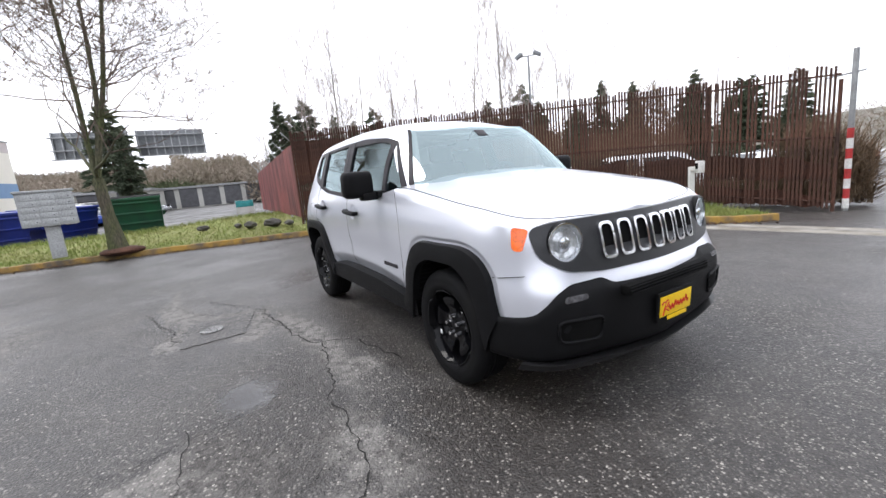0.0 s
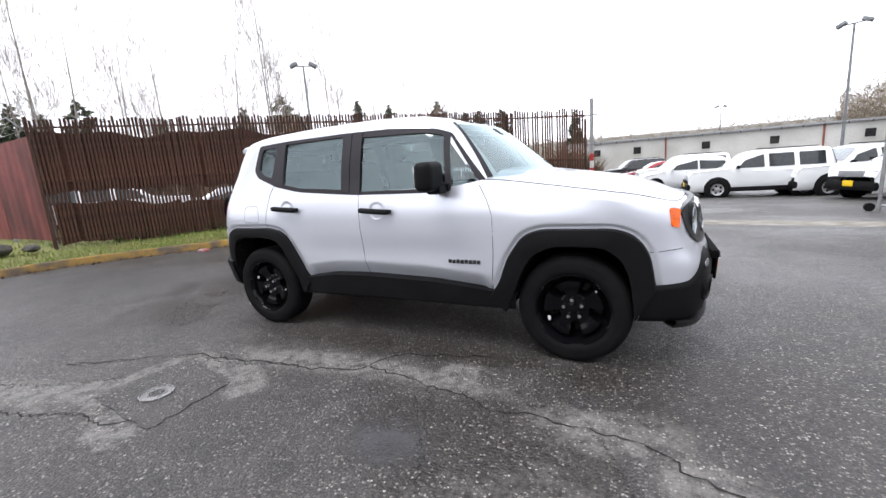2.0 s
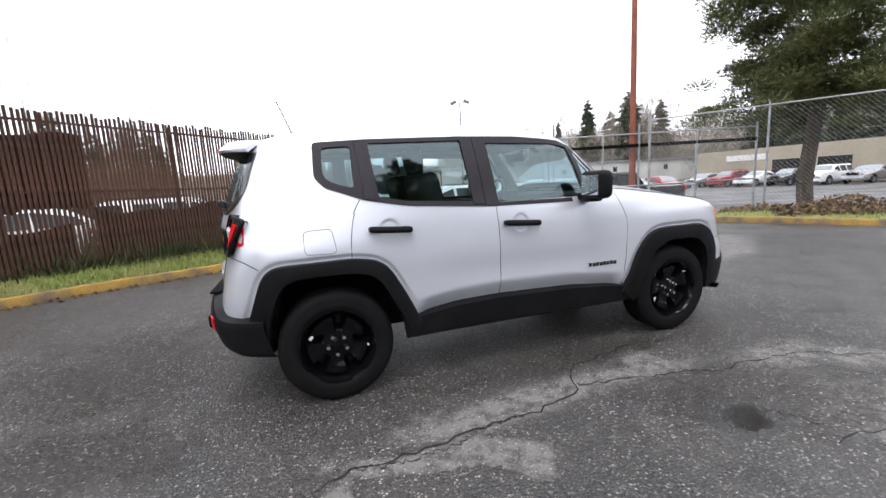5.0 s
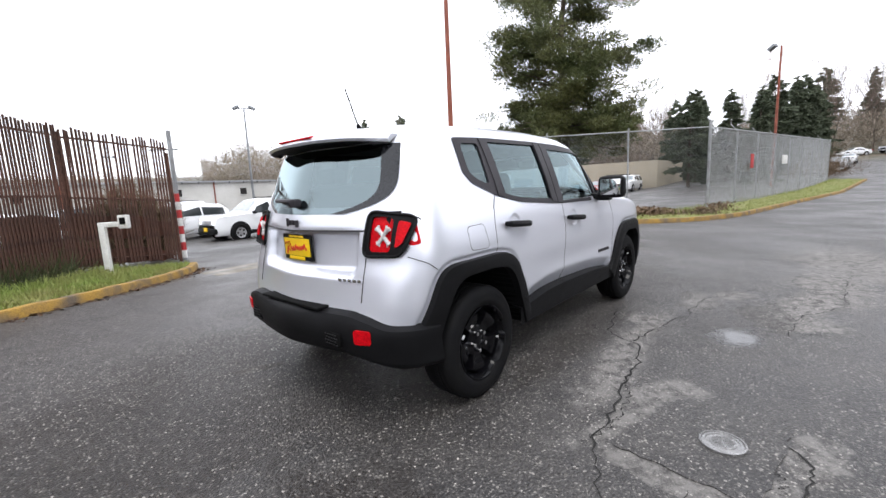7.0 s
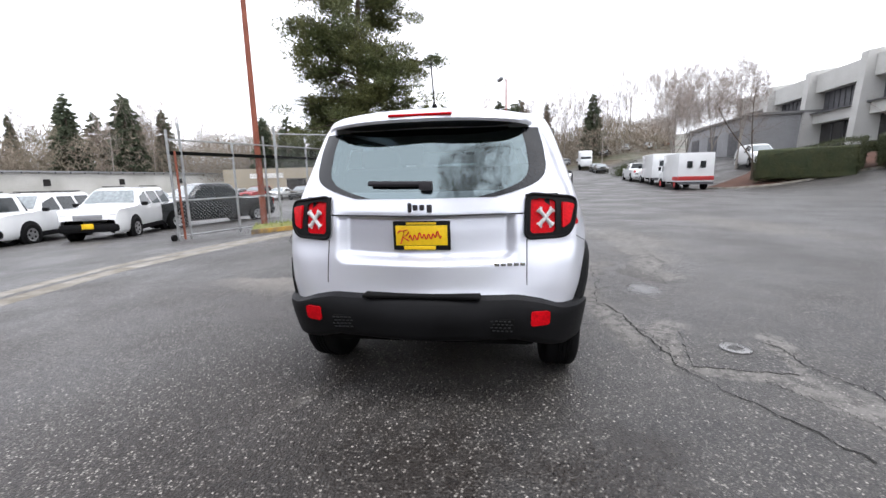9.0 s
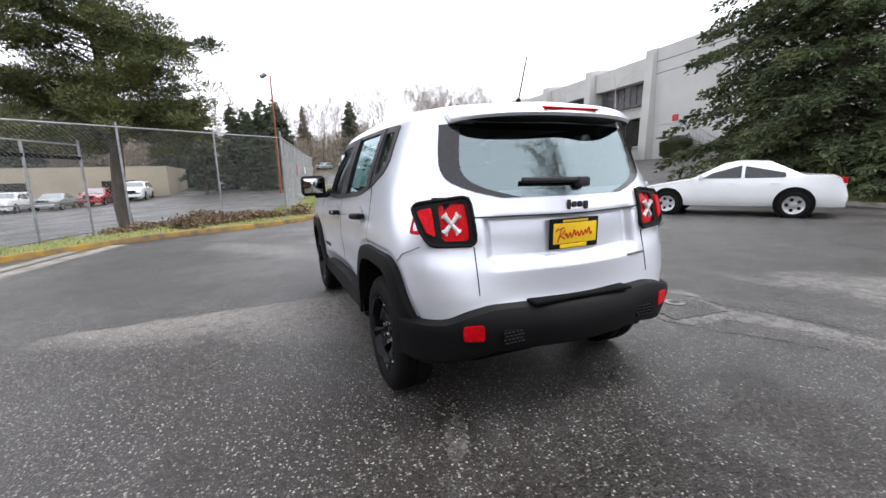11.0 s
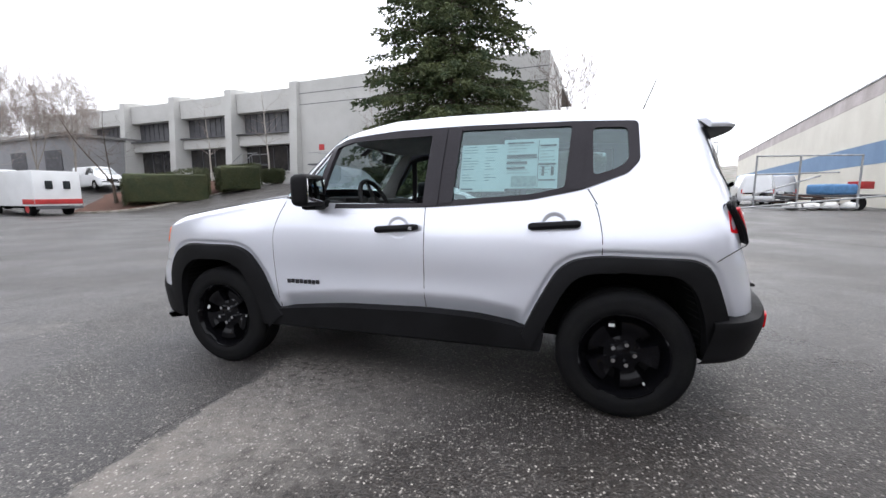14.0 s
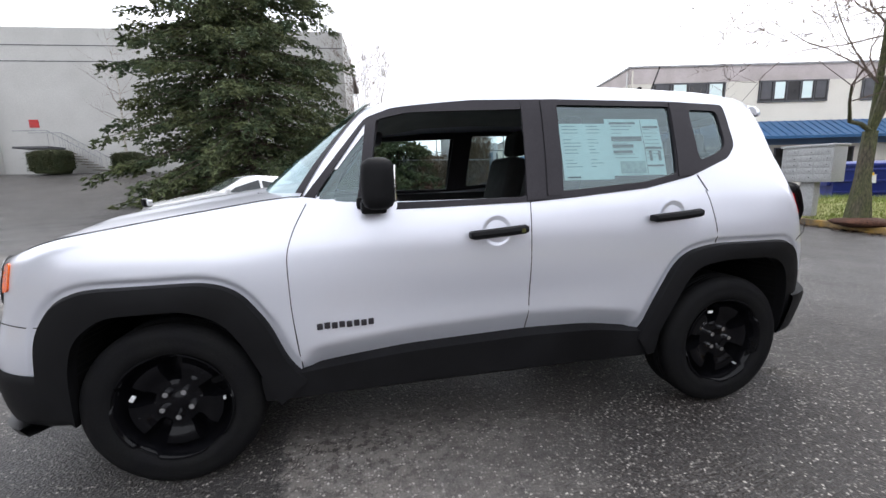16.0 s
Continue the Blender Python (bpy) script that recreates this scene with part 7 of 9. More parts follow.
for za, zb_, t1 in ((0.15, 0.15, 1), (2.42, 2.42, 1), (1.62, 1.70, 0.8), (0.75, 1.55, 0.62)):
    part("rail", rod(bmesh.new(), up(*pa, za), up(pa[0] + (pb[0] - pa[0]) * t1, pa[1] + (pb[1] - pa[1]) * t1, zb_), 0.035), GALV, pg)
junk = thing("scrap_pile", "pile of dark scrap lumber with pale plastic bags", "scrap", m=pose(-11.6, -20.9, hz(-11.6, -20.9), 0, 0, 12))
rs = random.Random(9)
for i in range(14):
    part("board", rbox(bmesh.new(), (rs.uniform(-1.6, 1.6), rs.uniform(-0.5, 0.5), 0.06 + 0.05 * i), (rs.uniform(1.2, 2.6), 0.16, 0.06), 0.005, pose(0, 0, 0, rs.uniform(-6, 6), rs.uniform(-5, 5), rs.uniform(-20, 20))), LOUVRE if i % 3 else RUST, junk)
for i in range(4):
    bag = bmesh.new()
    bmesh.ops.create_icosphere(bag, subdivisions=2, radius=0.34)
    for v in bag.verts:
        v.co *= 1 + 0.3 * noise.noise(v.co * 4 + Vector((i * 5, 0, 0)))
        v.co.z *= 0.6
    bmesh.ops.translate(bag, vec=(-1.2 + 0.8 * i, 0.75, 0.2), verts=bag.verts)
    part("plastic_bag", bag, WHITEPAINT, junk)

# ---- trees ----
BARK = mat("grey_brown_bark", (0.10, 0.075, 0.055), 0.9, 0, (0.055, 0.045, 0.035), 5, 40, 0.9, 0.05, fine=0.3, stretch=(1, 1, 0.3))
MOSSBARK = mat("mossy_bark", (0.075, 0.065, 0.045), 0.9, 0, (0.07, 0.08, 0.03), 4, 40, 0.9, 0.05, fine=0.3, stretch=(1, 1, 0.3))
ALDER = mat("pale_alder_bark", (0.30, 0.27, 0.24), 0.85, 0, (0.20, 0.18, 0.16), 3, 40, 0.3, 0.05)
HAZETWIG = mat("pale_winter_twigs", (0.36, 0.31, 0.28), 0.9, 0, (0.26, 0.215, 0.19), 0.6, 30, 0, 0.03)
BIRCH = mat("white_birch_bark", (0.55, 0.52, 0.47), 0.8, 0, (0.25, 0.22, 0.19), 7, 50, 0.3, 0.05, stretch=(1, 1, 2))
TWIG = mat("winter_twigs", (0.115, 0.085, 0.07), 0.9, 0, (0.16, 0.12, 0.095), 0.6, 30, 0, 0.03)
NEEDLE = mat("spruce_needles", (0.044, 0.070, 0.030), 0.75, 0, (0.095, 0.110, 0.040), 0.9, 12, 0, 0.08, fine=0.3)
PINENEEDLE = mat("pine_needles", (0.058, 0.074, 0.020), 0.75, 0, (0.105, 0.110, 0.034), 0.8, 12, 0, 0.08, fine=0.3)
# needle colour with distance haze mixed in, for the far conifers
HAZENEEDLE = mat("hazed_conifer_needles", (0.052, 0.070, 0.040), 0.8, 0, (0.075, 0.088, 0.050), 0.35, 4, 0, 0.05, fine=0.25)
WOODS = mat("far_bare_woods", (0.25, 0.205, 0.165), 0.9, 0, (0.17, 0.145, 0.105), 0.12, 2, 0, 0.03, fine=0.25)
BRUSH = mat("dry_brush", (0.16, 0.105, 0.065), 0.9, 0, (0.10, 0.07, 0.04), 0.7, 20, 0, 0.03, fine=0.25)
GREENBRUSH = mat("green_brush", (0.055, 0.065, 0.02), 0.85, 0, (0.035, 0.05, 0.016), 0.7, 20, 0, 0.03, fine=0.3)


def tubes(segments, sides=5):
    """Tapered bars from rows of (a, b, ra, rb), as vertices and faces."""
    v, f = [], []
    ang = [2 * math.pi * k / sides for k in range(sides)]
    cs = [(math.cos(a), math.sin(a)) for a in ang]
    for a, b, ra, rb in segments:
        d = (b - a)
        if d.length < 1e-6:
            continue
        d.normalize()
        u = d.orthogonal().normalized()
        w = d.cross(u)
        base = len(v)
        for p, r in ((a, ra), (b, rb)):
            v += [p + u * (r * c) + w * (r * s) for c, s in cs]
        f += [(base + k, base + (k + 1) % sides, base + sides + (k + 1) % sides, base + sides + k) for k in range(sides)]
    return v, f


def grow(r, start, heading, length, radius, levels, thick, thin, spread=0.7, lift=0.25, kids=(4, 6), bend=0.18, slim=0.0035):
    """Recursive limbs: thick ones and twigs are collected apart."""
    n = max(3, int(length / 0.35)) if levels > 1 else 3
    p, d = start.copy(), heading.normalized()
    pts = [(p.copy(), radius)]
    for i in range(n):
        d = (d + Vector((r.gauss(0, bend), r.gauss(0, bend), r.gauss(0, bend) + lift * 0.12))).normalized()
        q = p + d * (length / n)
        ra, rb = radius * (1 - 0.75 * i / n), radius * (1 - 0.75 * (i + 1) / n)
        (thick if ra > 0.022 else thin).append((p.copy(), q.copy(), ra, rb))
        p = q
        pts.append((p.copy(), rb))
    if levels > 0:
        for k in range(r.randint(*kids)):
            t = r.uniform(0.30, 1.0)
            i = min(n - 1, int(t * n))
            q, rr = pts[i + 1]
            side_ = Vector((r.gauss(0, 1), r.gauss(0, 1), r.gauss(0, 0.5))).normalized()
            grow(r, q, d * (1 - spread) + side_ * spread + Vector((0, 0, lift)), length * r.uniform(0.42, 0.65), max(slim, rr * 0.55), levels - 1, thick, thin, spread, lift, kids, bend, slim)


def bare_tree(name, x, y, h, seed, label, trunk_mat=None, levels=4, radius=0.16, lean=(0, 0), spread=0.62, kids=(4, 6), stems=1, clear=0.35, lift=0.3, dz=0.0, group="", slim=0.0035, sway=0.05):
    r = random.Random(seed)
    tree = thing(name, label, "tree", group, m=pose(x, y, hz(x, y) + dz))
    thick, thin = [], []
    p, d = Vector((0, 0, -0.05)), Vector((lean[0], lean[1], 1)).normalized()
    n = 10
    for s in range(stems):
        p = Vector((0, 0, -0.05)) if s == 0 else base_split.copy()
        d = Vector((lean[0] + (r.uniform(-0.35, 0.35) if s else 0), lean[1] + (r.uniform(-0.35, 0.35) if s else 0), 1)).normalized()
        rad = radius if s == 0 else radius * 0.5
        L = h * (1 if s == 0 else 0.8)
        for i in range(n):
            d = (d + Vector((r.gauss(0, sway), r.gauss(0, sway), 0.03))).normalized()
            q = p + d * (L / n)
            if i == 2 and stems > 1 and s == 0:
                rad *= 0.55
            flare = 1.6 if (i == 0 and s == 0) else 1.0
            thick.append((p.copy(), q.copy(), rad * flare * (1 - 0.85 * i / n), rad * (1 - 0.85 * (i + 1) / n)))
            if s == 0 and i == 1:
                base_split = q.copy()
            if (i + 1) / n > clear:
                for k in range(r.randint(2, 4)):
                    a = r.uniform(0, 6.28)
                    out = Vector((math.cos(a), math.sin(a), r.uniform(0.2, 0.9)))
                    grow(r, q, out, L * r.uniform(0.16, 0.34) * (1.25 - 0.6 * i / n), max(0.010, rad * (1 - 0.85 * (i + 1) / n) * 0.38), levels - 2, thick, thin, spread, lift, kids, 0.18, slim)
            p = q
    v, f = tubes(thick, 7)
    raw("trunk", v, f, trunk_mat or BARK, tree)
    v, f = tubes(thin, 3)
    raw("crown", v, f, HAZETWIG if trunk_mat in (ALDER, BIRCH) else TWIG, tree, smooth=False)
    return tree


def conifer(name, x, y, h, rad, seed, label, material, whorls=26, boughs=9, tufts=46, tuft=0.16, base=0.6, droop=0.35, power=0.85, group="", m=None, gap=0.0, trunk=0.2, hang=0.0):
    """A trunk with whorls of drooping boughs, each carrying many small sprays of needles."""
    r = np.random.RandomState(seed)
    tree = thing(name, label, "tree", group, m=m if m is not None else pose(x, y, hz(x, y)))
    seg, tv = [], []
    for i in range(whorls):
        t = i / (whorls - 1)
        z = base + (h - base) * t ** 0.9
        reach = rad * (1 - t) ** power + 0.12
        for k in range(max(4, int(boughs * (1 - 0.4 * t)))):
            if r.rand() < gap:
                continue
            a = r.rand() * 6.283
            L = reach * (0.40 + 0.70 * r.rand() ** 0.8 if hang > 0.1 else 0.55 + 0.55 * r.rand())
            zz_ = z + r.randn() * (h / whorls) * 0.5
            d = np.array([math.cos(a), math.sin(a), 0.0])
            sag = droop * (0.6 + 0.8 * r.rand()) * (1 - 0.7 * t)
            tip = np.array([0, 0, zz_]) + d * L + np.array([0, 0, -sag * L * 0.8 + 0.10 * L])
            root = np.array([0, 0, zz_])
            mid = (root + tip) / 2 + np.array([0, 0, 0.06 * L])
            seg.append((Vector(root), Vector(mid), 0.03 * (1 - t) + 0.008, 0.018 * (1 - t) + 0.006))
            seg.append((Vector(mid), Vector(tip), 0.018 * (1 - t) + 0.006, 0.004))
            n = max(6, int(tufts * L / rad))
            s = 0.18 + 0.82 * r.rand(n) ** 0.7
            pos = root * (1 - s)[:, None] + tip * s[:, None] + np.array([0, 0, 1]) * (0.22 * L * s * (1 - s))[:, None] * 0.6
            lat = np.cross(d, [0, 0, 1])
            wdt = 0.30 * L * (1.05 - s)
            pos = pos + lat * (r.randn(n) * wdt * 0.55)[:, None] + r.randn(n, 3) * np.array([0.04, 0.04, 0.05])
            pos[:, 2] -= hang * np.abs(r.randn(n)) * (0.35 + s) * min(1.0, L / 2.0)
            out = d * 0.7 + lat * r.randn(n, 1) * 0.8 + np.array([0, 0, -0.25 - 0.8 * hang]) + r.randn(n, 3) * 0.3
            out /= np.linalg.norm(out, axis=1)[:, None]
            size = tuft * (0.6 + 0.8 * r.rand(n))
            cross = np.cross(out, r.randn(n, 3))
            cross /= np.linalg.norm(cross, axis=1)[:, None] + 1e-9
            w = cross * (size * 0.24)[:, None]
            e = out * size[:, None]
            tv.append(np.stack([pos - w, pos + w, pos + e], 1))
            w2 = np.cross(out, cross) * (size * 0.24)[:, None]
            e2 = (out + cross * 0.5) * (size * 0.8)[:, None]
            tv.append(np.stack([pos - w2, pos + w2, pos + e2], 1))
    v = np.concatenate(tv).reshape(-1, 3)
    seg += [(Vector((0, 0, -0.1)), Vector((0, 0, h * 0.5)), trunk, trunk * 0.6), (Vector((0, 0, h * 0.5)), Vector((0, 0, h)), trunk * 0.6, 0.01)]
    tvv, tf = tubes(seg, 6)
    raw("trunk", tvv, tf, BARK, tree)
    raw("crown", v, np.arange(len(v)).reshape(-1, 3), material, tree, smooth=False)
    return tree


def pine(name, x, y, h, rad, seed, label):
    """An open pine: crooked limbs that carry flat, tufted clumps of needles with sky between them."""
    r = np.random.RandomState(seed)
    rr = random.Random(seed)
    tree = thing(name, label, "tree", m=pose(x, y, hz(x, y)))
    seg, tv = [], []
    top = []
    p = Vector((0, 0, -0.1))
    n = 14
    for i in range(n):
        q = Vector((0.10 * math.sin(i * 0.7), 0.08 * math.cos(i * 0.9), h * (i + 1) / n))
        seg.append((p.copy(), q.copy(), 0.24 * (1 - 0.85 * i / n), 0.24 * (1 - 0.85 * (i + 1) / n)))
        p = q
        top.append(q.copy())
    for k in range(155):
        t = rr.uniform(0.26, 1.0) if k < 105 else rr.uniform(0.27, 0.52)
        z = h * t
        a = rr.uniform(0, 6.283)
        reach = rad * (0.45 + 0.75 * (1 - abs(t - 0.38) / 0.75)) * rr.uniform(0.5, 1.0)
        reach = min(reach, rad * 0.95)
        if t > 0.86:
            reach *= 0.55
        low = -0.16 if t < 0.42 else 0.15
        root = Vector((0, 0, z))
        tip = root + Vector((math.cos(a), math.sin(a), low + rr.uniform(-0.15, 0.25))) * reach
        mid = (root + tip) / 2 + Vector((rr.uniform(-0.1, 0.1), rr.uniform(-0.1, 0.1), rr.uniform(-0.05, 0.2)))
        seg += [(root, mid, 0.05 * (1.1 - t), 0.032 * (1.1 - t)), (mid, tip, 0.032 * (1.1 - t), 0.008)]
        for c in range(rr.randint(3, 5)):
            u = rr.uniform(0.40, 1.0)
            cpos = np.array(root.lerp(tip, u)) + r.randn(3) * np.array([0.25, 0.25, 0.20])
            m = 310
            off = r.randn(m, 3)
            off /= np.linalg.norm(off, axis=1)[:, None]
            off *= (r.rand(m, 1) ** 0.4) * np.array([0.52, 0.52, 0.26]) * rr.uniform(0.65, 1.3)
            pos = cpos + off
            out = off / (np.linalg.norm(off, axis=1)[:, None] + 1e-9) + np.array([0, 0, 0.55]) + r.randn(m, 3) * 0.35
            out /= np.linalg.norm(out, axis=1)[:, None]
            cross = np.cross(out, r.randn(m, 3))
            cross /= np.linalg.norm(cross, axis=1)[:, None] + 1e-9
            s = 0.115 * (0.6 + 0.8 * r.rand(m))
            tv.append(np.stack([pos - cross * (s * 0.16)[:, None], pos + cross * (s * 0.16)[:, None], pos + out * s[:, None]], 1))
    v = np.concatenate(tv).reshape(-1, 3)
    tvv, tf = tubes(seg, 7)
    raw("trunk", tvv, tf, BARK, tree)
    raw("crown", v, np.arange(len(v)).reshape(-1, 3), PINENEEDLE, tree, smooth=False)
    return tree


bare_tree("bare_tree", -8.8, -3.55, 8.6, 4, "leafless street tree with mossy forked trunk on the verge", MOSSBARK, 5, 0.14, (-0.10, -0.10), 0.66, (4, 6), 3, 0.15, 0.30, 0.2, slim=0.006)
mound = bmesh.new()
bmesh.ops.create_icosphere(mound, subdivisions=3, radius=0.42)
for v in mound.verts:
    v.co.z *= 0.22
    v.co *= 1 + 0.2 * noise.noise(v.co * 4)
mo = part("root_mound", mound, BARKDUST)
mo.location = up(-8.78, -3.5, 0.18)
tagged(mo, "mound of bark mulch round a tree's foot", "mulch")
conifer("spruce", 5.2, -18.6, 19.0, 5.9, 3, "large dense dark green spruce on a grass bank", NEEDLE, 58, 15, 230, 0.19, 0.5, 0.42, 0.66, gap=0.10, hang=0.13)
conifer("juniper", 1.9, -17.0, 3.4, 3.0, 8, "low spreading dark evergreen shrub", NEEDLE, 13, 15, 110, 0.18, 0.25, 0.12, 0.6, trunk=0.1, hang=0.08)
conifer("juniper", -1.4, -16.6, 2.9, 2.8, 10, "low spreading dark evergreen shrub", NEEDLE, 12, 15, 100, 0.18, 0.25, 0.12, 0.6, trunk=0.1, hang=0.08)
conifer("juniper", 8.2, -22.5, 2.6, 2.2, 9, "low spreading dark evergreen shrub", NEEDLE, 10, 12, 70, 0.18, 0.25, 0.12, 0.6, trunk=0.1, hang=0.08)
pine("pine", 14.4, 5.9, 12.5, 3.3, 6, "tall open pine with tufted dark green clumps")
bare_tree("bare_tree", -0.4, -26.6, 9.6, 31, "leafless tree with fine upright twigs", None, 4, 0.09, (0, 0), 0.5, (4, 6), 4, 0.12, 0.5, slim=0.006, sway=0.03)
bare_tree("small_bare_tree", 30.2, -18.4, 7.0, 12, "small crooked leafless tree beside the hedge", None, 4, 0.11, (0.05, 0.1), 0.7, (3, 5), 2, 0.35, 0.15, 0.2)
for i, (x, y, h) in enumerate(((24.3, -27.2, 8.6), (30.6, -27.3, 6.8), (14.4, -27.2, 8.0))):
    bare_tree("birch", x, y, h, 40 + i, "slender white-barked birch in front of the building", BIRCH, 3, 0.085, (0, 0), 0.5, (4, 6), 1, 0.3, 0.4, group="birches")
for i, (x, y, h) in enumerate(((43.0, -17.2, 9.0), (46.5, -19.0, 9.5), (43.5, -21.2, 9.0), (49.5, -21.0, 9.5), (40.0, -22.0, 8.5))):
    bare_tree("bare_tree", x, y, h, 50 + i, "many-stemmed leafless tree beyond the parked trucks", ALDER, 5, 0.10, (0, 0), 0.5, (4, 6), 4, 0.2, 0.5, group="bare trees by the trucks", slim=0.0045)


def brush(name, x0, y0, x1, y1, depth, h, n, seed, label, material, upright=1.0, leaf=False):
    """A tangle of thin upright stems, or of small leaves, in one mesh."""
    r = np.random.RandomState(seed)
    s, t = r.rand(n), r.randn(n) * 0.5
    d = np.array([x1 - x0, y1 - y0])
    L = np.linalg.norm(d)
    nrm = np.array([-d[1], d[0]]) / L
    pos = np.array([x0, y0]) + d * s[:, None] + nrm * (t * depth)[:, None]
    hh = h * (0.6 + 0.25 * np.sin(s * L * 1.1 + seed) + 0.15 * np.sin(s * L * 2.9))
    z = H(pos[:, 0], pos[:, 1]) + r.rand(n) ** 1.1 * hh + 0.05
    c = np.c_[pos, z]
    if leaf:
        out = r.randn(n, 3)
        size = 0.05 + 0.06 * r.rand(n)
        wd = size * 0.5
    else:
        out = np.c_[r.randn(n) * 0.55, r.randn(n) * 0.55, np.ones(n) * upright * (0.4 + r.rand(n))]
        size = 0.25 + 0.5 * r.rand(n)
        wd = 0.006 + 0.008 * r.rand(n)
    out /= np.linalg.norm(out, axis=1)[:, None]
    cr_ = np.cross(out, r.randn(n, 3))
    cr_ /= np.linalg.norm(cr_, axis=1)[:, None] + 1e-9
    v = np.stack([c - cr_ * wd[:, None], c + cr_ * wd[:, None], c + out * size[:, None]], 1).reshape(-1, 3)
    ob = raw(name, v, np.arange(3 * n).reshape(-1, 3), material, smooth=False)
    return tagged(ob, label, "brush", kind="stuff")


brush("brush", -5.4, -15.6, 2.2, -18.6, 1.3, 3.3, 26000, 1, "tangled dry winter brush behind a fence", BRUSH)
brush("brush", -5.2, -16.6, 1.0, -19.4, 1.6, 3.4, 16000, 2, "green brush behind a fence", GREENBRUSH, leaf=True)
brush("brush", -3.2, -15.6, -0.6, -16.4, 0.8, 1.3, 4000, 3, "reddish low shrub on the bank", mat("red_shrub", (0.16, 0.05, 0.035), 0.85, 0, (0.10, 0.04, 0.03), 2, 20), leaf=True)
brush("brush", -5.6, -14.0, -3.8, -14.6, 0.5, 0.7, 2500, 4, "low scrub round the hydrant", GREENBRUSH)
brush("brush", 9.6, 5.2, 14.4, -0.2, 0.7, 0.45, 3500, 5, "low dry ivy below the fence", BRUSH, leaf=True)
brush("brush", 9.4, 3.6, 12.8, 0.0, 0.5, 0.4, 5000, 6, "low dry ivy below the fence", BRUSH, leaf=True)
brush("brush", -8.9, 1.6, -2.0, 8.0, 0.25, 0.35, 3000, 7, "weeds along the fence's foot", GREENBRUSH)
brush("brush", -17, 9, -6.0, 15.0, 2.6, 4.3, 34000, 8, "brown undergrowth behind the fence", BRUSH)
brush("brush", -5.5, 6.6, -1.2, 10.3, 0.7, 1.2, 6000, 12, "brown winter brush close behind the slat fence", BRUSH)
brush("brush", -1.2, 10.2, 0.4, 10.6, 0.5, 1.7, 5000, 13, "low brown brush behind the end of the slat fence", BRUSH)
brush("bramble_hedge", 50, -15.2, 58, -17.0, 1.6, 2.0, 12000, 9, "dark bramble hedge along the road", GREENBRUSH, leaf=True)
brush("bush", 44, -3.0, 70, -1.0, 2.4, 2.6, 16000, 10, "roadside bushes beyond the fence", BRUSH)

# far conifers and woods
small = conifer("far_conifer", 0, 0, 10.0, 2.1, 70, "dark conifer standing far off", HAZENEEDLE, 22, 11, 60, 0.40, 0.8, 0.35, 0.8, "far conifers", m=pose(66, 70, hz(66, 70)) @ Matrix.Scale(1.7, 4))
ragged_ = conifer("far_conifer", 0, 0, 10.0, 2.4, 71, "ragged dark conifer standing far off", HAZENEEDLE, 17, 10, 60, 0.44, 2.2, 0.25, 0.55, "far conifers", m=pose(70, 74, hz(70, 74)) @ Matrix.Scale(1.8, 4), gap=0.15)
rng = random.Random(77)
SPOTS = [(73, 77, 1.6), (62, 78, 1.75), (77, 72, 1.6), (72, 41, 1.35), (75, 37, 1.5), (70, 45, 1.4), (78, 33, 1.45), (66, 36, 1.2), (83, 105, 1.5), (88, 101, 1.3), (76, 110, 1.2), (96, 60, 1.5),
         (-86, 18, 1.55), (-89, 21, 1.4), (-82, 30, 1.45), (-84, 34, 1.2), (-52, 70, 1.7), (-56, 67, 1.35), (-61, 62, 1.4), (-49, 76, 1.4), (-66, 55, 1.3), (-70, 50, 1.25), (-74, 42, 1.3), (-40, 80, 1.4), (-34, 84, 1.3),
         (42, 1.0, 0.80), (45, 3.5, 0.85), (48.5, 0.5, 0.9), (52, -1.0, 0.95), (56, 2.0, 0.9), (60, -1.5, 1.0), (64, 0.5, 0.95), (68, -3.0, 0.9), (41, 6, 0.8), (50, 7, 0.85), (58, 8, 1.0), (74, -2.5, 1.0), (80, 3, 1.2), (66, 10, 1.2), (73, 14, 1.2),
         (107.4, -21.4, 1.5), (-41.5, 7.0, 1.0), (-40.8, 9.4, 0.95), (-39, 12.2, 0.7), (128, -12, 1.4), (121, -4, 1.5), (-60, -30, 1.2), (-41.6, -5.9, 0.75), (-63, -9, 1.3), (105, 22, 1.4), (110, 34, 1.5), (-27, 88, 1.3), (-12, 92, 1.2)]
for k in range(20):
    a = 1.85 + 1.1 * (k + rng.uniform(-0.4, 0.4)) / 20
    d = rng.uniform(50, 72)
    SPOTS.append((d * math.cos(a), d * math.sin(a), d / 60 * rng.uniform(0.75, 1.25)))
for i, (x, y, s) in enumerate(SPOTS):
    copy_thing(small if i % 3 else ragged_, pose(x, y, hz(x, y) - 0.2, 0, 0, rng.uniform(0, 360)) @ Matrix.Diagonal((s * 0.58 * rng.uniform(0.85, 1.15), s * 0.58 * rng.uniform(0.85, 1.15), s * 0.58, 1)))
wintry = bare_tree("far_bare_tree", 88, 88, 14, 90, "tall leafless tree on the far hillside", None, 4, 0.16, (0, 0), 0.45, (3, 5), 2, 0.3, 0.6, group="far bare trees", slim=0.014)
poplar = bare_tree("far_bare_tree", -60, 45, 19, 91, "tall thin pale leafless tree far off", ALDER, 4, 0.13, (0, 0), 0.42, (4, 6), 1, 0.32, 0.8, group="far bare trees", slim=0.012, sway=0.02)
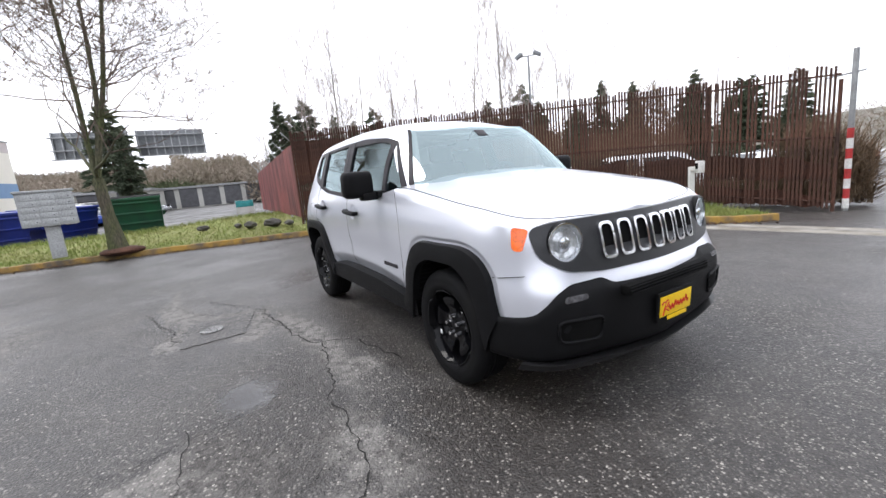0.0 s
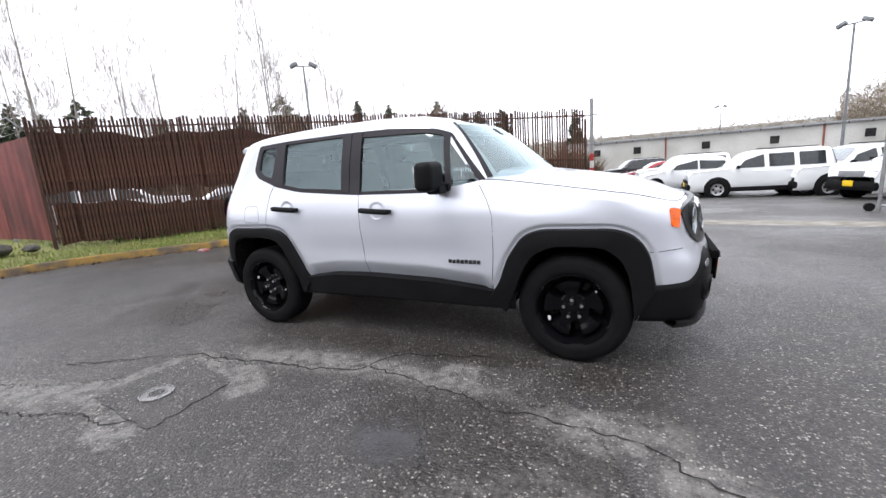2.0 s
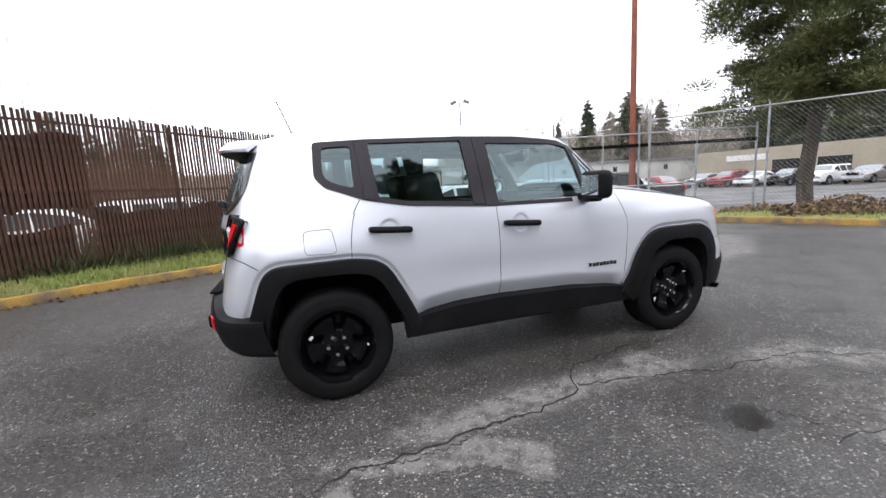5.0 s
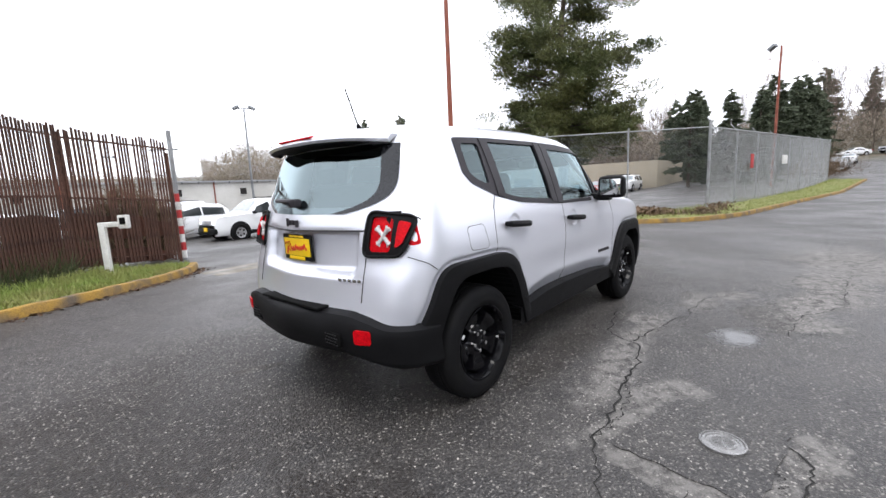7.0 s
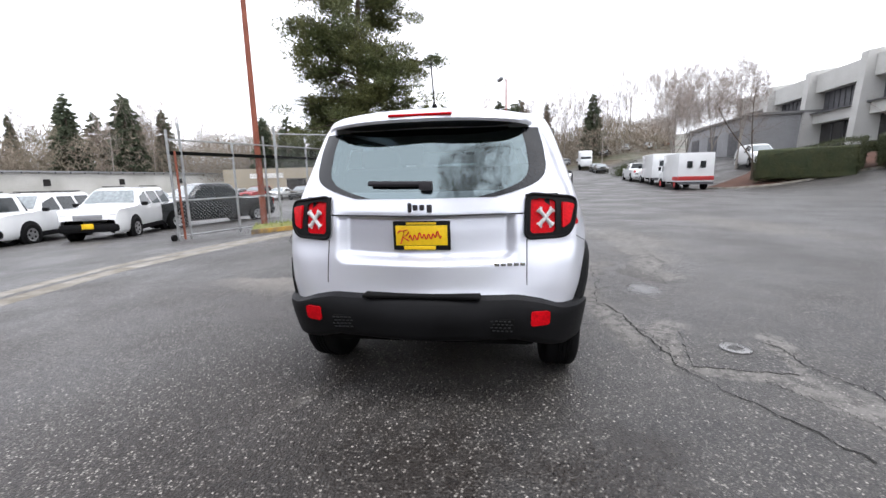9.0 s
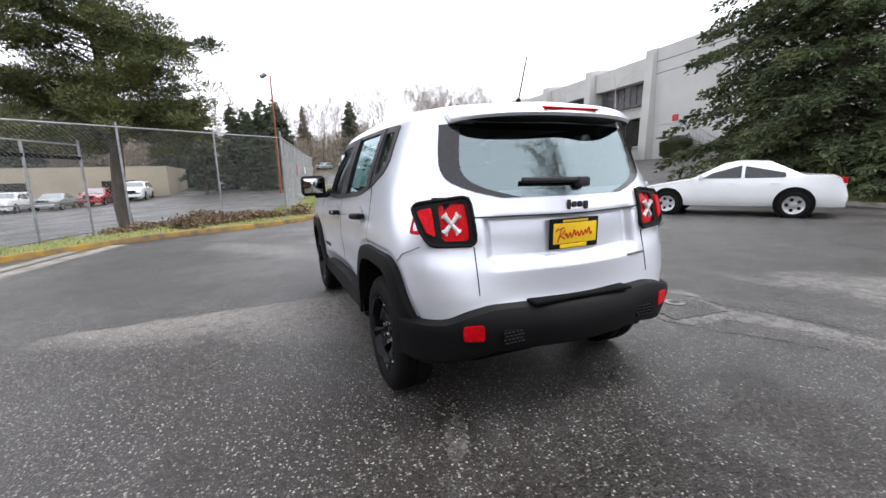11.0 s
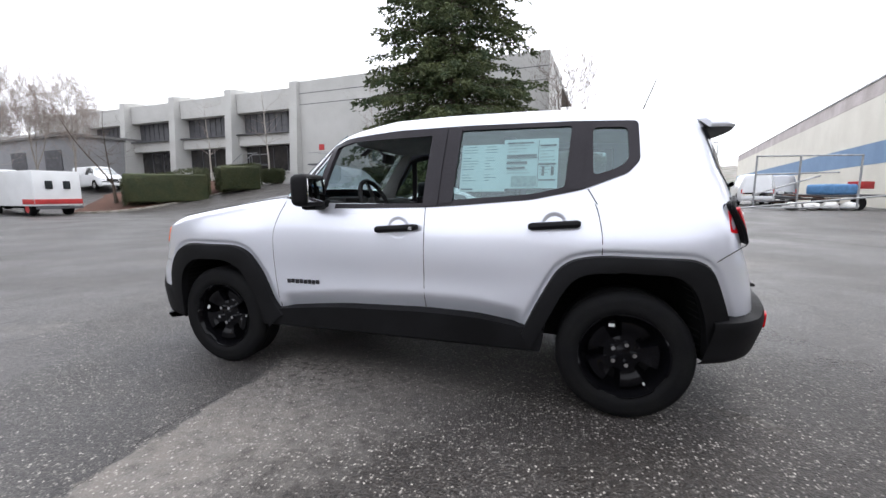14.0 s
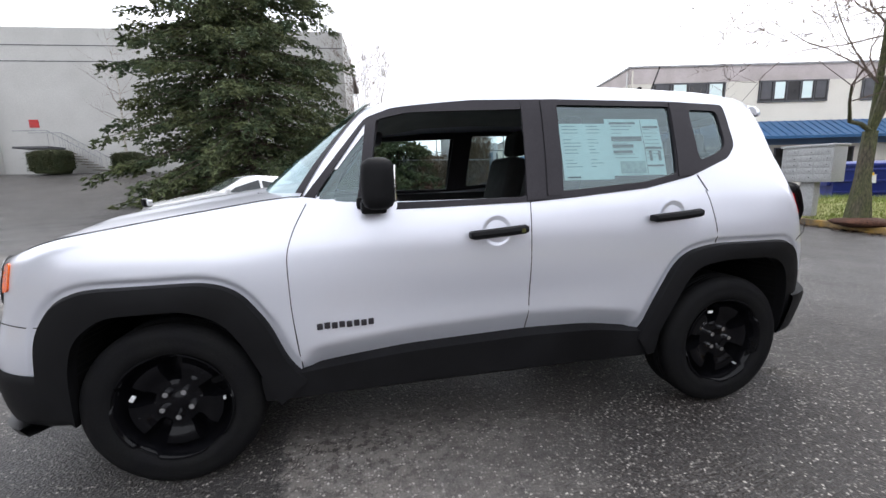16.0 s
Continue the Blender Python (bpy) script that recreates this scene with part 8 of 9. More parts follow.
elder = bare_tree("far_bare_tree", -48, 40, 16, 97, "tall leafless birch with fine pale twigs far off", ALDER, 4, 0.11, (0.03, 0), 0.48, (4, 6), 1, 0.30, 0.7, group="far bare trees", slim=0.012, sway=0.035)
for k in range(112):
    a = rng.choice((rng.uniform(0.35, 1.0), rng.uniform(-0.30, 0.12), rng.uniform(2.2, 3.1), rng.uniform(0.14, 0.42)))
    d = rng.uniform(88, 135)
    x, y = d * math.cos(a), d * math.sin(a)
    s = rng.uniform(0.7, 1.1)
    copy_thing(wintry if k % 3 else poplar, pose(x, y, hz(x, y) - 0.2, 0, 0, rng.uniform(0, 360)) @ Matrix.Scale(s, 4))
for x, y, s in ((-36.1, 8.5, 0.80), (-35.3, 11.0, 0.86), (-39, 11.5, 0.7), (-34.6, 12.7, 0.92), (-33.4, 15.2, 0.80), (-37, 17.5, 0.7), (-32.7, 16.6, 0.66), (-29.3, 21.6, 0.86), (-27.2, 24.1, 0.93), (-28.3, 24.6, 0.9), (-24.4, 28.1, 0.72), (-21.1, 30.5, 0.62), (-26.3, 26.5, 0.6), (-22, 50, 0.95), (-57, 10, 0.8), (-12, 42, 0.6),
                (-42, 14, 0.75), (-36, 20, 0.8), (-31, 28, 0.7), (-26, 31, 0.75), (-18, 33, 0.6), (-44, 10, 0.8)):
    copy_thing(rng.choice((poplar, elder)), pose(x, y, hz(x, y) - 0.2, 0, 0, rng.uniform(0, 360)) @ Matrix.Scale(s, 4))


def far_woods(name, a0, a1, d0, d1, h, n, seed, label, material, broad=1.0):
    r = np.random.RandomState(seed)
    a, d = a0 + (a1 - a0) * r.rand(n), d0 + (d1 - d0) * r.rand(n)
    x, y = d * np.cos(a), d * np.sin(a)
    top = h * (0.55 + 0.20 * np.sin(a * 37) * np.sin(a * 13 + 1) + 0.25 * np.abs(np.sin(a * 61 + np.floor(d / 9) * 1.7)) * (0.5 + 0.5 * np.sin(a * 23 + d)))
    z = H(x, y) + r.rand(n) * top
    c = np.c_[x, y, z]
    out = np.c_[r.randn(n) * 0.8, r.randn(n) * 0.8, 0.3 + r.rand(n)]
    out /= np.linalg.norm(out, axis=1)[:, None]
    cr_ = np.cross(out, r.randn(n, 3))
    cr_ /= np.linalg.norm(cr_, axis=1)[:, None] + 1e-9
    sz = 0.7 + 1.1 * r.rand(n)
    w = (0.03 + 0.05 * r.rand(n)) * broad
    v = np.stack([c - cr_ * w[:, None], c + cr_ * w[:, None], c + out * sz[:, None]], 1).reshape(-1, 3)
    return tagged(raw(name, v, np.arange(3 * n).reshape(-1, 3), material, smooth=False), label, "woods", kind="stuff")


far_woods("far_woods", 0.30, 1.25, 92, 140, 15.0, 90000, 1, "bare brown winter woods on a far hillside", WOODS)
far_woods("far_woods", 1.25, 2.3, 100, 150, 2.5, 14000, 2, "bare brown winter woods on a far hillside", WOODS)
far_woods("far_woods", 2.3, 3.05, 62, 130, 9.5, 80000, 3, "bare brown winter woods on a far hillside", WOODS, 1.8)
far_woods("far_woods", 3.03, 3.17, 95, 150, 9.0, 22000, 5, "bare brown winter woods on a far hillside", WOODS, 1.6)
far_woods("far_woods", 3.02, 3.24, 85, 105, 4.5, 9000, 6, "low green scrub below the winter woods", GREENBRUSH, 2.0)
far_woods("far_woods", 3.17, 3.62, 110, 160, 4.0, 26000, 7, "thin brown winter woods low on the horizon", WOODS, 1.6)
far_woods("far_woods", 0.16, 0.40, 85, 125, 17.0, 42000, 8, "tall bare brown winter woods on a far hillside", WOODS)
far_woods("far_woods", -0.36, 0.30, 100, 150, 9.0, 46000, 4, "bare brown winter woods on a far hillside", WOODS)

# ---- parked vehicles ----
CARGLASS = mat("dark_car_glass", (0.02, 0.024, 0.026), 0.06, 0, (0.03, 0.034, 0.036), 2, 10, 0, 0.02)
# base colour paled to stand in for sky reflected in parked windscreens
SKYSCREEN = mat("sky_tinted_windscreen", (0.16, 0.19, 0.20), 0.08, 0, (0.22, 0.25, 0.26), 1.5, 10, 0, 0.02, coat=1.0)
PAINTS = {}


def paint(name, col, metal=0.2):
    if name not in PAINTS:
        PAINTS[name] = mat(name + "_car_paint", col, 0.25, metal, tuple(c * 0.93 for c in col), 1.5, 300, 0, 0.03, coat=0.7, fine=0.03)
    return PAINTS[name]


WHITE, BLACKP, REDP, BLUEP, GREYP, DARKGREY = paint("white", (0.78, 0.79, 0.80), 0), paint("black", (0.012, 0.012, 0.014)), paint("red", (0.32, 0.012, 0.015)), paint("blue", (0.012, 0.05, 0.30)), paint("silver_grey", (0.42, 0.43, 0.45), 0.5), paint("graphite", (0.035, 0.038, 0.042), 0.4)
ALLOY = mat("alloy_wheel", (0.55, 0.55, 0.56), 0.3, 0.8, (0.42, 0.42, 0.43), 8, 60)
SHAPES = {
    # roofline as (x, z) from nose to tail; belt height; windscreen, side glass from-to
    "suv": ([(2.2, 0.60), (2.16, 0.97), (2.04, 1.035), (1.0, 1.09), (0.86, 1.12), (0.30, 1.60), (0.0, 1.66), (-1.85, 1.66), (-2.06, 1.61), (-2.17, 1.05), (-2.2, 0.6)], 1.06, (0.66, -1.92), 1.84, 1.28),
    "sedan": ([(2.3, 0.55), (2.22, 0.72), (1.0, 0.94), (0.75, 0.98), (0.05, 1.36), (-0.3, 1.42), (-0.9, 1.38), (-1.55, 1.03), (-2.15, 1.0), (-2.3, 0.86), (-2.33, 0.55)], 0.95, (0.5, -1.25), 1.78, 1.36),
    "hatch": ([(2.0, 0.6), (1.95, 0.8), (1.1, 0.98), (0.95, 1.0), (0.2, 1.48), (-0.2, 1.54), (-1.4, 1.50), (-1.75, 1.2), (-1.95, 1.0), (-2.0, 0.55)], 1.0, (0.6, -1.5), 1.76, 1.27),
    "van": ([(2.6, 0.6), (2.55, 0.95), (2.0, 1.12), (1.85, 1.2), (1.2, 1.85), (0.9, 1.95), (-2.4, 1.95), (-2.6, 1.88), (-2.66, 1.0), (-2.68, 0.55)], 1.2, (1.5, 0.2), 1.95, 1.75),
    "pickup": ([(2.7, 0.62), (2.65, 1.0), (1.5, 1.12), (1.3, 1.16), (0.7, 1.72), (0.45, 1.78), (-0.75, 1.76), (-1.0, 1.15), (-1.02, 1.10), (-2.75, 1.10), (-2.8, 0.62)], 1.14, (1.05, -0.85), 1.95, 1.75),
}


def vehicle(shape, x, y, yaw, colour, label, name="car", group="", dark_low=False, plate=False, scale=1.0):
    prof, belt, (g0, g1), width, hub = SHAPES[shape]
    car = thing(name, label, "car" if name == "car" else name.replace("_", " "), group, m=pose(x, y, hz(x, y), 0, 0, yaw) @ Matrix.Scale(scale, 4))
    top = curve(*prof, s=0.035)
    xs = np.linspace(prof[-1][0] + 0.0, prof[0][0], 64)
    W = width / 2
    grid = []
    for xx in xs:
        t = float(top(xx))
        e = min(1, (prof[0][0] - xx) / 0.5, (xx - prof[-1][0]) / 0.5)
        pl = W * (0.80 + 0.20 * math.sin(max(0, e) * math.pi / 2) ** 0.7)
        b = min(belt, t - 0.02)
        over = max(0.0, t - belt)
        wt = pl * (0.965 - 0.26 * min(1, over / 0.6))
        row = [(pl * 0.90, 0.26), (pl * 0.985, 0.36), (pl, 0.55), (pl * 0.995, max(0.56, b - 0.22)), (pl * 0.965, b), (wt + 0.02, t - 0.075 if over > 0.1 else t - 0.03), (wt - 0.05, t - 0.012), (wt * 0.6, t + 0.0), (0.0, t + 0.015)]
        grid.append([(xx, a, z) for a, z in row])
    patch("body", np.array(grid), lambda a, b, c: a > -99, colour, parent=car)
    # side glass, windscreen and rear window, proud of the shell
    def wall_pt(xx, z, off=0.0):
        t = float(top(xx))
        e = min(1, (prof[0][0] - xx) / 0.5, (xx - prof[-1][0]) / 0.5)
        pl = W * (0.80 + 0.20 * math.sin(max(0, e) * math.pi / 2) ** 0.7)
        over = max(0.0, t - belt)
        wt = pl * (0.965 - 0.26 * min(1, over / 0.6))
        f = np.clip((z - belt) / max(0.05, t - 0.075 - belt), 0, 1)
        return Vector((xx, pl * 0.965 * (1 - f) + (wt + 0.02) * f + off, z))

    n = 2 if shape in ("van", "sedan", "pickup", "hatch") else 3
    cuts = np.linspace(g0, g1, n + 1)
    pil = 0.07 if shape == "suv" else 0.035
    for s in (False, True):
        for i in range(n):
            a, b = cuts[i] - (pil if i else 0), cuts[i + 1] + pil
            za, zb = min(float(top(a)), float(top(a - 0.25))) - 0.13, float(top(b)) - 0.13
            poly = [(a, belt + 0.02), (b, belt + 0.02), (b, max(belt + 0.06, zb)), (a - (0.22 if i == 0 else 0), max(belt + 0.06, float(top(a - 0.22)) - 0.13 if i == 0 else za))]
            plate_on("side_window", wall_pt, rounded(poly, 0.03, 0.15, 2), (), CARGLASS, 0.01, 0.012, s, parent=car)
    order = sorted(prof, key=lambda p: -p[0])
    def span(i0, i1, nm, pane=None):
        (xa, za), (xb, zb) = order[i0], order[i1]
        g = []
        for t in np.linspace(0.08, 0.92, 6):
            xx = xa + (xb - xa) * t
            z = float(top(xx)) + 0.016
            over = max(0.0, z - belt)
            hw = W * (0.93 - 0.26 * min(1, over / 0.6)) - 0.06
            g.append([(xx, u_ * hw, z + 0.006 * (1 - u_ * u_)) for u_ in np.linspace(-1, 1, 9)])
        patch(nm, np.array(g), lambda a, b, c: a > -99, pane or CARGLASS, both=False, mirror=False, parent=car)

    ws = {"suv": (4, 5), "sedan": (3, 4), "hatch": (3, 4), "van": (3, 4), "pickup": (3, 4)}[shape]
    rw = {"suv": (8, 9), "sedan": (6, 7), "hatch": (6, 8), "van": (7, 8), "pickup": (6, 7)}[shape]
    span(*ws, "windscreen", SKYSCREEN)
    if shape != "van":
        span(*rw, "rear_window")
    for sx in (1, -1):
        for sy in (1, -1):
            wx = sx * hub - (0.05 if shape == "sedan" else 0)
            r = 0.34 if shape not in ("sedan", "hatch") else 0.31
            arch_ = part("wheel_arch", lathe([(r + 0.09, -0.06), (r + 0.09, 0.004), (r + 0.075, 0.012), (0.02, 0.012)], 26), PLASTIC if dark_low else DARK, car)
            arch_.matrix_basis = pose(wx, sy * (W - 0.005), r + 0.03, 0, 0, 0 if sy > 0 else 180)
            wh = part("wheel", lathe([(0.20, 0.0), (0.22, 0.03), (r - 0.02, 0.03), (r, 0.0), (r, -0.2), (0.1, -0.2)], 26), RUBBER, car)
            wh.matrix_basis = pose(wx, sy * (W + 0.0), r, 0, 0, 0 if sy > 0 else 180)
            bm = lathe([(0.215, 0.028), (0.20, 0.02), (0.06, 0.022), (0.05, 0.03), (0.001, 0.03)], 26)
            part("rim", bm, ALLOY, wh)
            for k in range(5):
                a = k * 2 * math.pi / 5
                part("spoke_gap", rod(bmesh.new(), (0.13 * math.cos(a), 0.018, 0.13 * math.sin(a)), (0.13 * math.cos(a), 0.0235, 0.13 * math.sin(a)), 0.045, 0.04, 8), DARK, wh)
    nose_, tail_ = prof[0][0], prof[-1][0]
    for sy in (1, -1):
        part("headlamp", rbox(bmesh.new(), (nose_ - 0.10, sy * W * 0.68, 0.80), (0.12, 0.26, 0.15), 0.03), CLEARLENS, car)
        part("tail_lamp", rbox(bmesh.new(), (tail_ + 0.08, sy * W * 0.76, 0.88), (0.12, 0.18, 0.26 if shape != "sedan" else 0.14), 0.03), REDLENS, car)
        part("door_mirror", rbox(bmesh.new(), (g0 + 0.02, sy * (W + 0.09), belt + 0.06), (0.1, 0.18, 0.13), 0.03), colour if not dark_low else PLASTIC, car)
        for k in range(n):
            part("door_handle", rbox(bmesh.new(), (cuts[k + 1] + 0.22, sy * (W * 0.985 + 0.012), belt - 0.12), (0.18, 0.02, 0.03), 0.008), colour, car)
        if dark_low:
            part("sill", rbox(bmesh.new(), (0, sy * (W - 0.02), 0.33), (2.0, 0.05, 0.16), 0.02), PLASTIC, car)
    part("grille", rbox(bmesh.new(), (nose_ - 0.05, 0, 0.78), (0.1, W * 0.85, 0.18), 0.02), GREYP if dark_low else DARK, car)
    part("front_bumper", rbox(bmesh.new(), (nose_ - 0.12, 0, 0.45), (0.34, W * 1.72, 0.26), 0.09), PLASTIC if dark_low else colour, car)
    part("rear_bumper", rbox(bmesh.new(), (tail_ + 0.12, 0, 0.48), (0.30, W * 1.72, 0.26), 0.09), PLASTIC if dark_low else colour, car)
    if plate:
        part("number_plate", rbox(bmesh.new(), (nose_ + 0.05, 0, 0.52), (0.02, 0.32, 0.16), 0.005), YELLOWPLATE, car)
    part("number_plate", rbox(bmesh.new(), (tail_ - 0.02, 0, 0.80), (0.02, 0.32, 0.16), 0.005), YELLOWPLATE if plate else WHITEPLASTIC, car)
    if shape == "suv":
        for sy in (1, -1):
            part("roof_rail", rod(bmesh.new(), (-0.2, sy * W * 0.62, 1.72), (-1.7, sy * W * 0.62, 1.70), 0.018, seg=6), PLASTIC, car)
    return car


LOT = "cars in the lot"
vehicle("suv", 5.3, 16.0, 183, WHITE, "white boxy SUV with black lower trim in the lot", group=LOT, dark_low=True, plate=True)
vehicle("suv", 8.9, 13.2, 203, WHITE, "white SUV with a yellow front plate in the lot", group=LOT, dark_low=True, plate=True)
vehicle("suv", 8.2, 16.2, 196, WHITE, "white SUV parked in a row", group=LOT, dark_low=True, plate=True)
vehicle("hatch", 3.2, 18.8, 188, WHITE, "white hatchback parked in a row", group=LOT, plate=True)
vehicle("suv", 10.4, 19.2, 190, WHITE, "white SUV parked in a row", group=LOT, plate=True)
vehicle("pickup", 12.6, 12.7, 157, DARKGREY, "dark grey pickup behind the gate", group=LOT)
vehicle("suv", 3.4, 22.8, 190, WHITE, "white SUV with black roof rails in a row", group=LOT, dark_low=True)
vehicle("sedan", 2.2, 26.8, 192, REDP, "red sedan parked in a row", group=LOT)
vehicle("suv", 0.8, 30.6, 195, BLACKP, "black SUV parked in a row", group=LOT)
vehicle("sedan", -4.5, 37, 185, WHITE, "white sedan parked far back in the lot", group=LOT)
vehicle("suv", -8.5, 31, 80, DARKGREY, "dark SUV parked behind the fence", group=LOT)
vehicle("suv", -5.5, 30.5, 80, REDP, "red SUV parked behind the fence", group=LOT)
for i in range(6):
    vehicle(("suv", "sedan", "hatch")[i % 3], 13.5 + i * 3.1, 24.5 + i * 0.2, 262, (WHITE, GREYP, WHITE, DARKGREY, WHITE, REDP)[i], "car in a long row of stock vehicles", group=LOT)
for i, (x, y) in enumerate(((-7.5, 9.5), (-5.2, 12.4), (-11, 7.0), (-2.6, 15.0), (-14.5, 4.8))):
    vehicle(("hatch", "suv", "sedan")[i % 3], x, y, 45 + 4 * i, (WHITE, WHITE, GREYP, WHITE, WHITE)[i], "pale car parked close behind the slat fence", group=LOT)
vehicle("sedan", 3.8, -10.3, 28, WHITE, "white sedan parked beside the spruce")
vehicle("van", -12.4, -30.0, 258, WHITE, "white van parked by the driveway", "van")
vehicle("van", -15.0, -33.5, 258, GREYP, "grey work van parked beside a white one", "van")
vehicle("van", 39.0, -23.0, 170, WHITE, "white van parked up the bank", "van")
WESTROW = "cars beyond the verge"
for i, (x, y, c, nm) in enumerate(((-31, -8.6, BLUEP, "blue"), (-34.5, -8.2, GREYP, "silver"), (-38.0, -7.8, DARKGREY, "dark grey"), (-41.5, -7.4, WHITE, "white"), (-45, -7.0, BLACKP, "black"), (-48.5, -6.6, WHITE, "white"), (-52, -6.0, GREYP, "silver"))):
    vehicle(("sedan", "hatch", "suv")[i % 3], x, y, 75, c, nm + " car parked in a row beyond the verge", group=WESTROW)
vehicle("van", -46, -13.5, 5, WHITE, "white van parked beyond the verge", "van")
ROADROW = "vehicles along the road"
vehicle("sedan", 70, -15.2, 176, DARKGREY, "dark sedan parked along the road", group=ROADROW)
vehicle("sedan", 64.5, -14.8, 176, BLACKP, "black sedan parked along the road", group=ROADROW)
vehicle("sedan", 58, -4.6, 173, GREYP, "silver sedan parked by the kerb", group=ROADROW)
vehicle("sedan", 74, -6.2, 173, WHITE, "white sedan parked by the kerb", group=ROADROW)
vehicle("pickup", 42.6, -13.8, -4, WHITE, "white pickup parked along the road", group=ROADROW)
for i in range(7):
    vehicle(("sedan", "suv", "hatch")[i % 3], 98 + 1.5 * i, -8 - 5.2 * i, 120 + 10 * i, (WHITE, GREYP, WHITE, DARKGREY, WHITE, WHITE, REDP)[i], "car parked on the far bank", group="cars on the far bank")
for i in range(8):
    vehicle(("suv", "hatch", "sedan")[i % 3], 41.5, 11.5 + 2.9 * i, 180, (WHITE, REDP, GREYP, WHITE, BLACKP, WHITE, REDP, GREYP)[i], "car parked before the beige garage", group="cars at the garage")


def service_truck(x, y, yaw, stripe, label):
    tk = thing("service_truck", label, "truck", ROADROW, m=pose(x, y, hz(x, y), 0, 0, yaw))
    part("cargo_box", rbox(bmesh.new(), (-0.9, 0, 1.55), (3.9, 2.25, 2.0), 0.05), WHITE, tk)
    bm = bmesh.new()
    pts = [(2.9, 0.55), (2.9, 1.15), (2.05, 1.28), (1.55, 1.95), (1.05, 2.05), (1.05, 0.55)]
    A, B = [bm.verts.new((a, -0.98, b)) for a, b in pts], [bm.verts.new((a, 0.98, b)) for a, b in pts]
    bm.faces.new(A)
    bm.faces.new(B[::-1])
    for k in range(6):
        bm.faces.new((A[k], B[k], B[(k + 1) % 6], A[(k + 1) % 6]))
    bmesh.ops.recalc_face_normals(bm, faces=bm.faces)
    bmesh.ops.bevel(bm, geom=bm.edges[:], offset=0.04, segments=2, affect="EDGES")
    part("cab", bm, WHITE, tk)
    for s in (-1, 1):
        part("cab_window", rbox(bmesh.new(), (1.45, s * 0.985, 1.58), (0.62, 0.02, 0.5), 0.03), CARGLASS, tk)
        part("rear_window", rbox(bmesh.new(), (-2.86, s * 0.42, 1.75), (0.03, 0.34, 0.46), 0.04), CARGLASS, tk)
        part("mirror", rbox(bmesh.new(), (1.95, s * 1.15, 1.55), (0.1, 0.2, 0.3), 0.02), PLASTIC, tk)
        for wx in (2.05, -1.75):
            wh = part("wheel", lathe([(0.2, 0.0), (0.23, 0.03), (0.38, 0.03), (0.40, 0.0), (0.40, -0.25), (0.1, -0.25)], 26), RUBBER, tk)
            wh.matrix_basis = pose(wx, s * 1.0, 0.40, 0, 0, 0 if s > 0 else 180)
            part("rim", lathe([(0.23, 0.03), (0.18, 0.01), (0.001, 0.03)], 20), REDPAINT if stripe else ALLOY, wh)
    part("rear_bumper", rbox(bmesh.new(), (-2.9, 0, 0.45), (0.12, 2.2, 0.14), 0.02), LOUVRE, tk)
    part("chassis", rbox(bmesh.new(), (0, 0, 0.5), (5.2, 0.9, 0.2), 0.02), DARK, tk)
    if stripe:
        part("red_stripe", rbox(bmesh.new(), (-2.87, 0, 0.80), (0.03, 2.26, 0.28), 0.005), REDPAINT, tk)
        part("red_stripe", rbox(bmesh.new(), (-2.2, 1.13, 0.80), (1.2, 0.02, 0.28), 0.005), REDPAINT, tk)
    return tk


service_truck(30.3, -13.6, -5, True, "white box service truck with a red rear stripe")
service_truck(36.6, -13.9, -5, False, "plain white box service truck along the road")
semi = thing("semi_truck", "white sleeper-cab semi truck with a white trailer", "truck", ROADROW, m=pose(82, -15.5, hz(82, -15.5), 0, 0, 172))
part("trailer", rbox(bmesh.new(), (-7, 0, 2.4), (11, 2.5, 2.7), 0.05), WHITE, semi)
part("sleeper", rbox(bmesh.new(), (1.2, 0, 2.0), (3.0, 2.3, 2.9), 0.35, None, 4), WHITE, semi)
part("bonnet", rbox(bmesh.new(), (3.4, 0, 1.2), (1.9, 2.0, 1.3), 0.25, None, 4), WHITE, semi)
part("windscreen", rbox(bmesh.new(), (2.68, 0, 2.3), (0.1, 1.9, 0.7), 0.03, pose(0, 0, 0, 0, -15, 0)), CARGLASS, semi)
for wx in (3.4, 0.2, -1.2, -10.5, -11.7):
    for s in (-1, 1):
        part("wheel", rod(bmesh.new(), (wx, s * 0.85, 0.5), (wx, s * 1.2, 0.5), 0.5, 0.5, 18), RUBBER, semi)
# work platform and trailer by the cream building
lift = thing("work_platform", "blue and white mobile work platform with a rail cage", "machine", m=pose(-5.2, -18.2, hz(-5.2, -18.2), 0, 0, 15) @ Matrix.Scale(1.3, 4))
part("chassis", rbox(bmesh.new(), (0, 0, 0.75), (2.3, 1.2, 0.6), 0.06), mat("machine_blue", (0.03, 0.14, 0.38), 0.45), lift)
part("deck", rbox(bmesh.new(), (0, 0, 1.12), (2.4, 1.3, 0.12), 0.02), LOUVRE, lift)
for x, z, s in ((-0.7, 1.6, (0.7, 0.8, 0.8)), (0.3, 1.5, (0.5, 0.8, 0.6)), (0.9, 1.75, (0.4, 0.7, 1.0))):
    part("white_box", rbox(bmesh.new(), (x, 0, z), s, 0.04), WHITE, lift)
for x in (-1.15, -0.4, 0.4, 1.15):
    for y in (-0.6, 0.6):
        part("stanchion", rod(bmesh.new(), (x, y, 1.15), (x, y, 2.3), 0.02, seg=6), GALV, lift)
for z in (1.7, 2.3):
    for y in (-0.6, 0.6):
        part("cage_rail", rod(bmesh.new(), (-1.15, y, z), (1.15, y, z), 0.022, seg=6), GALV, lift)
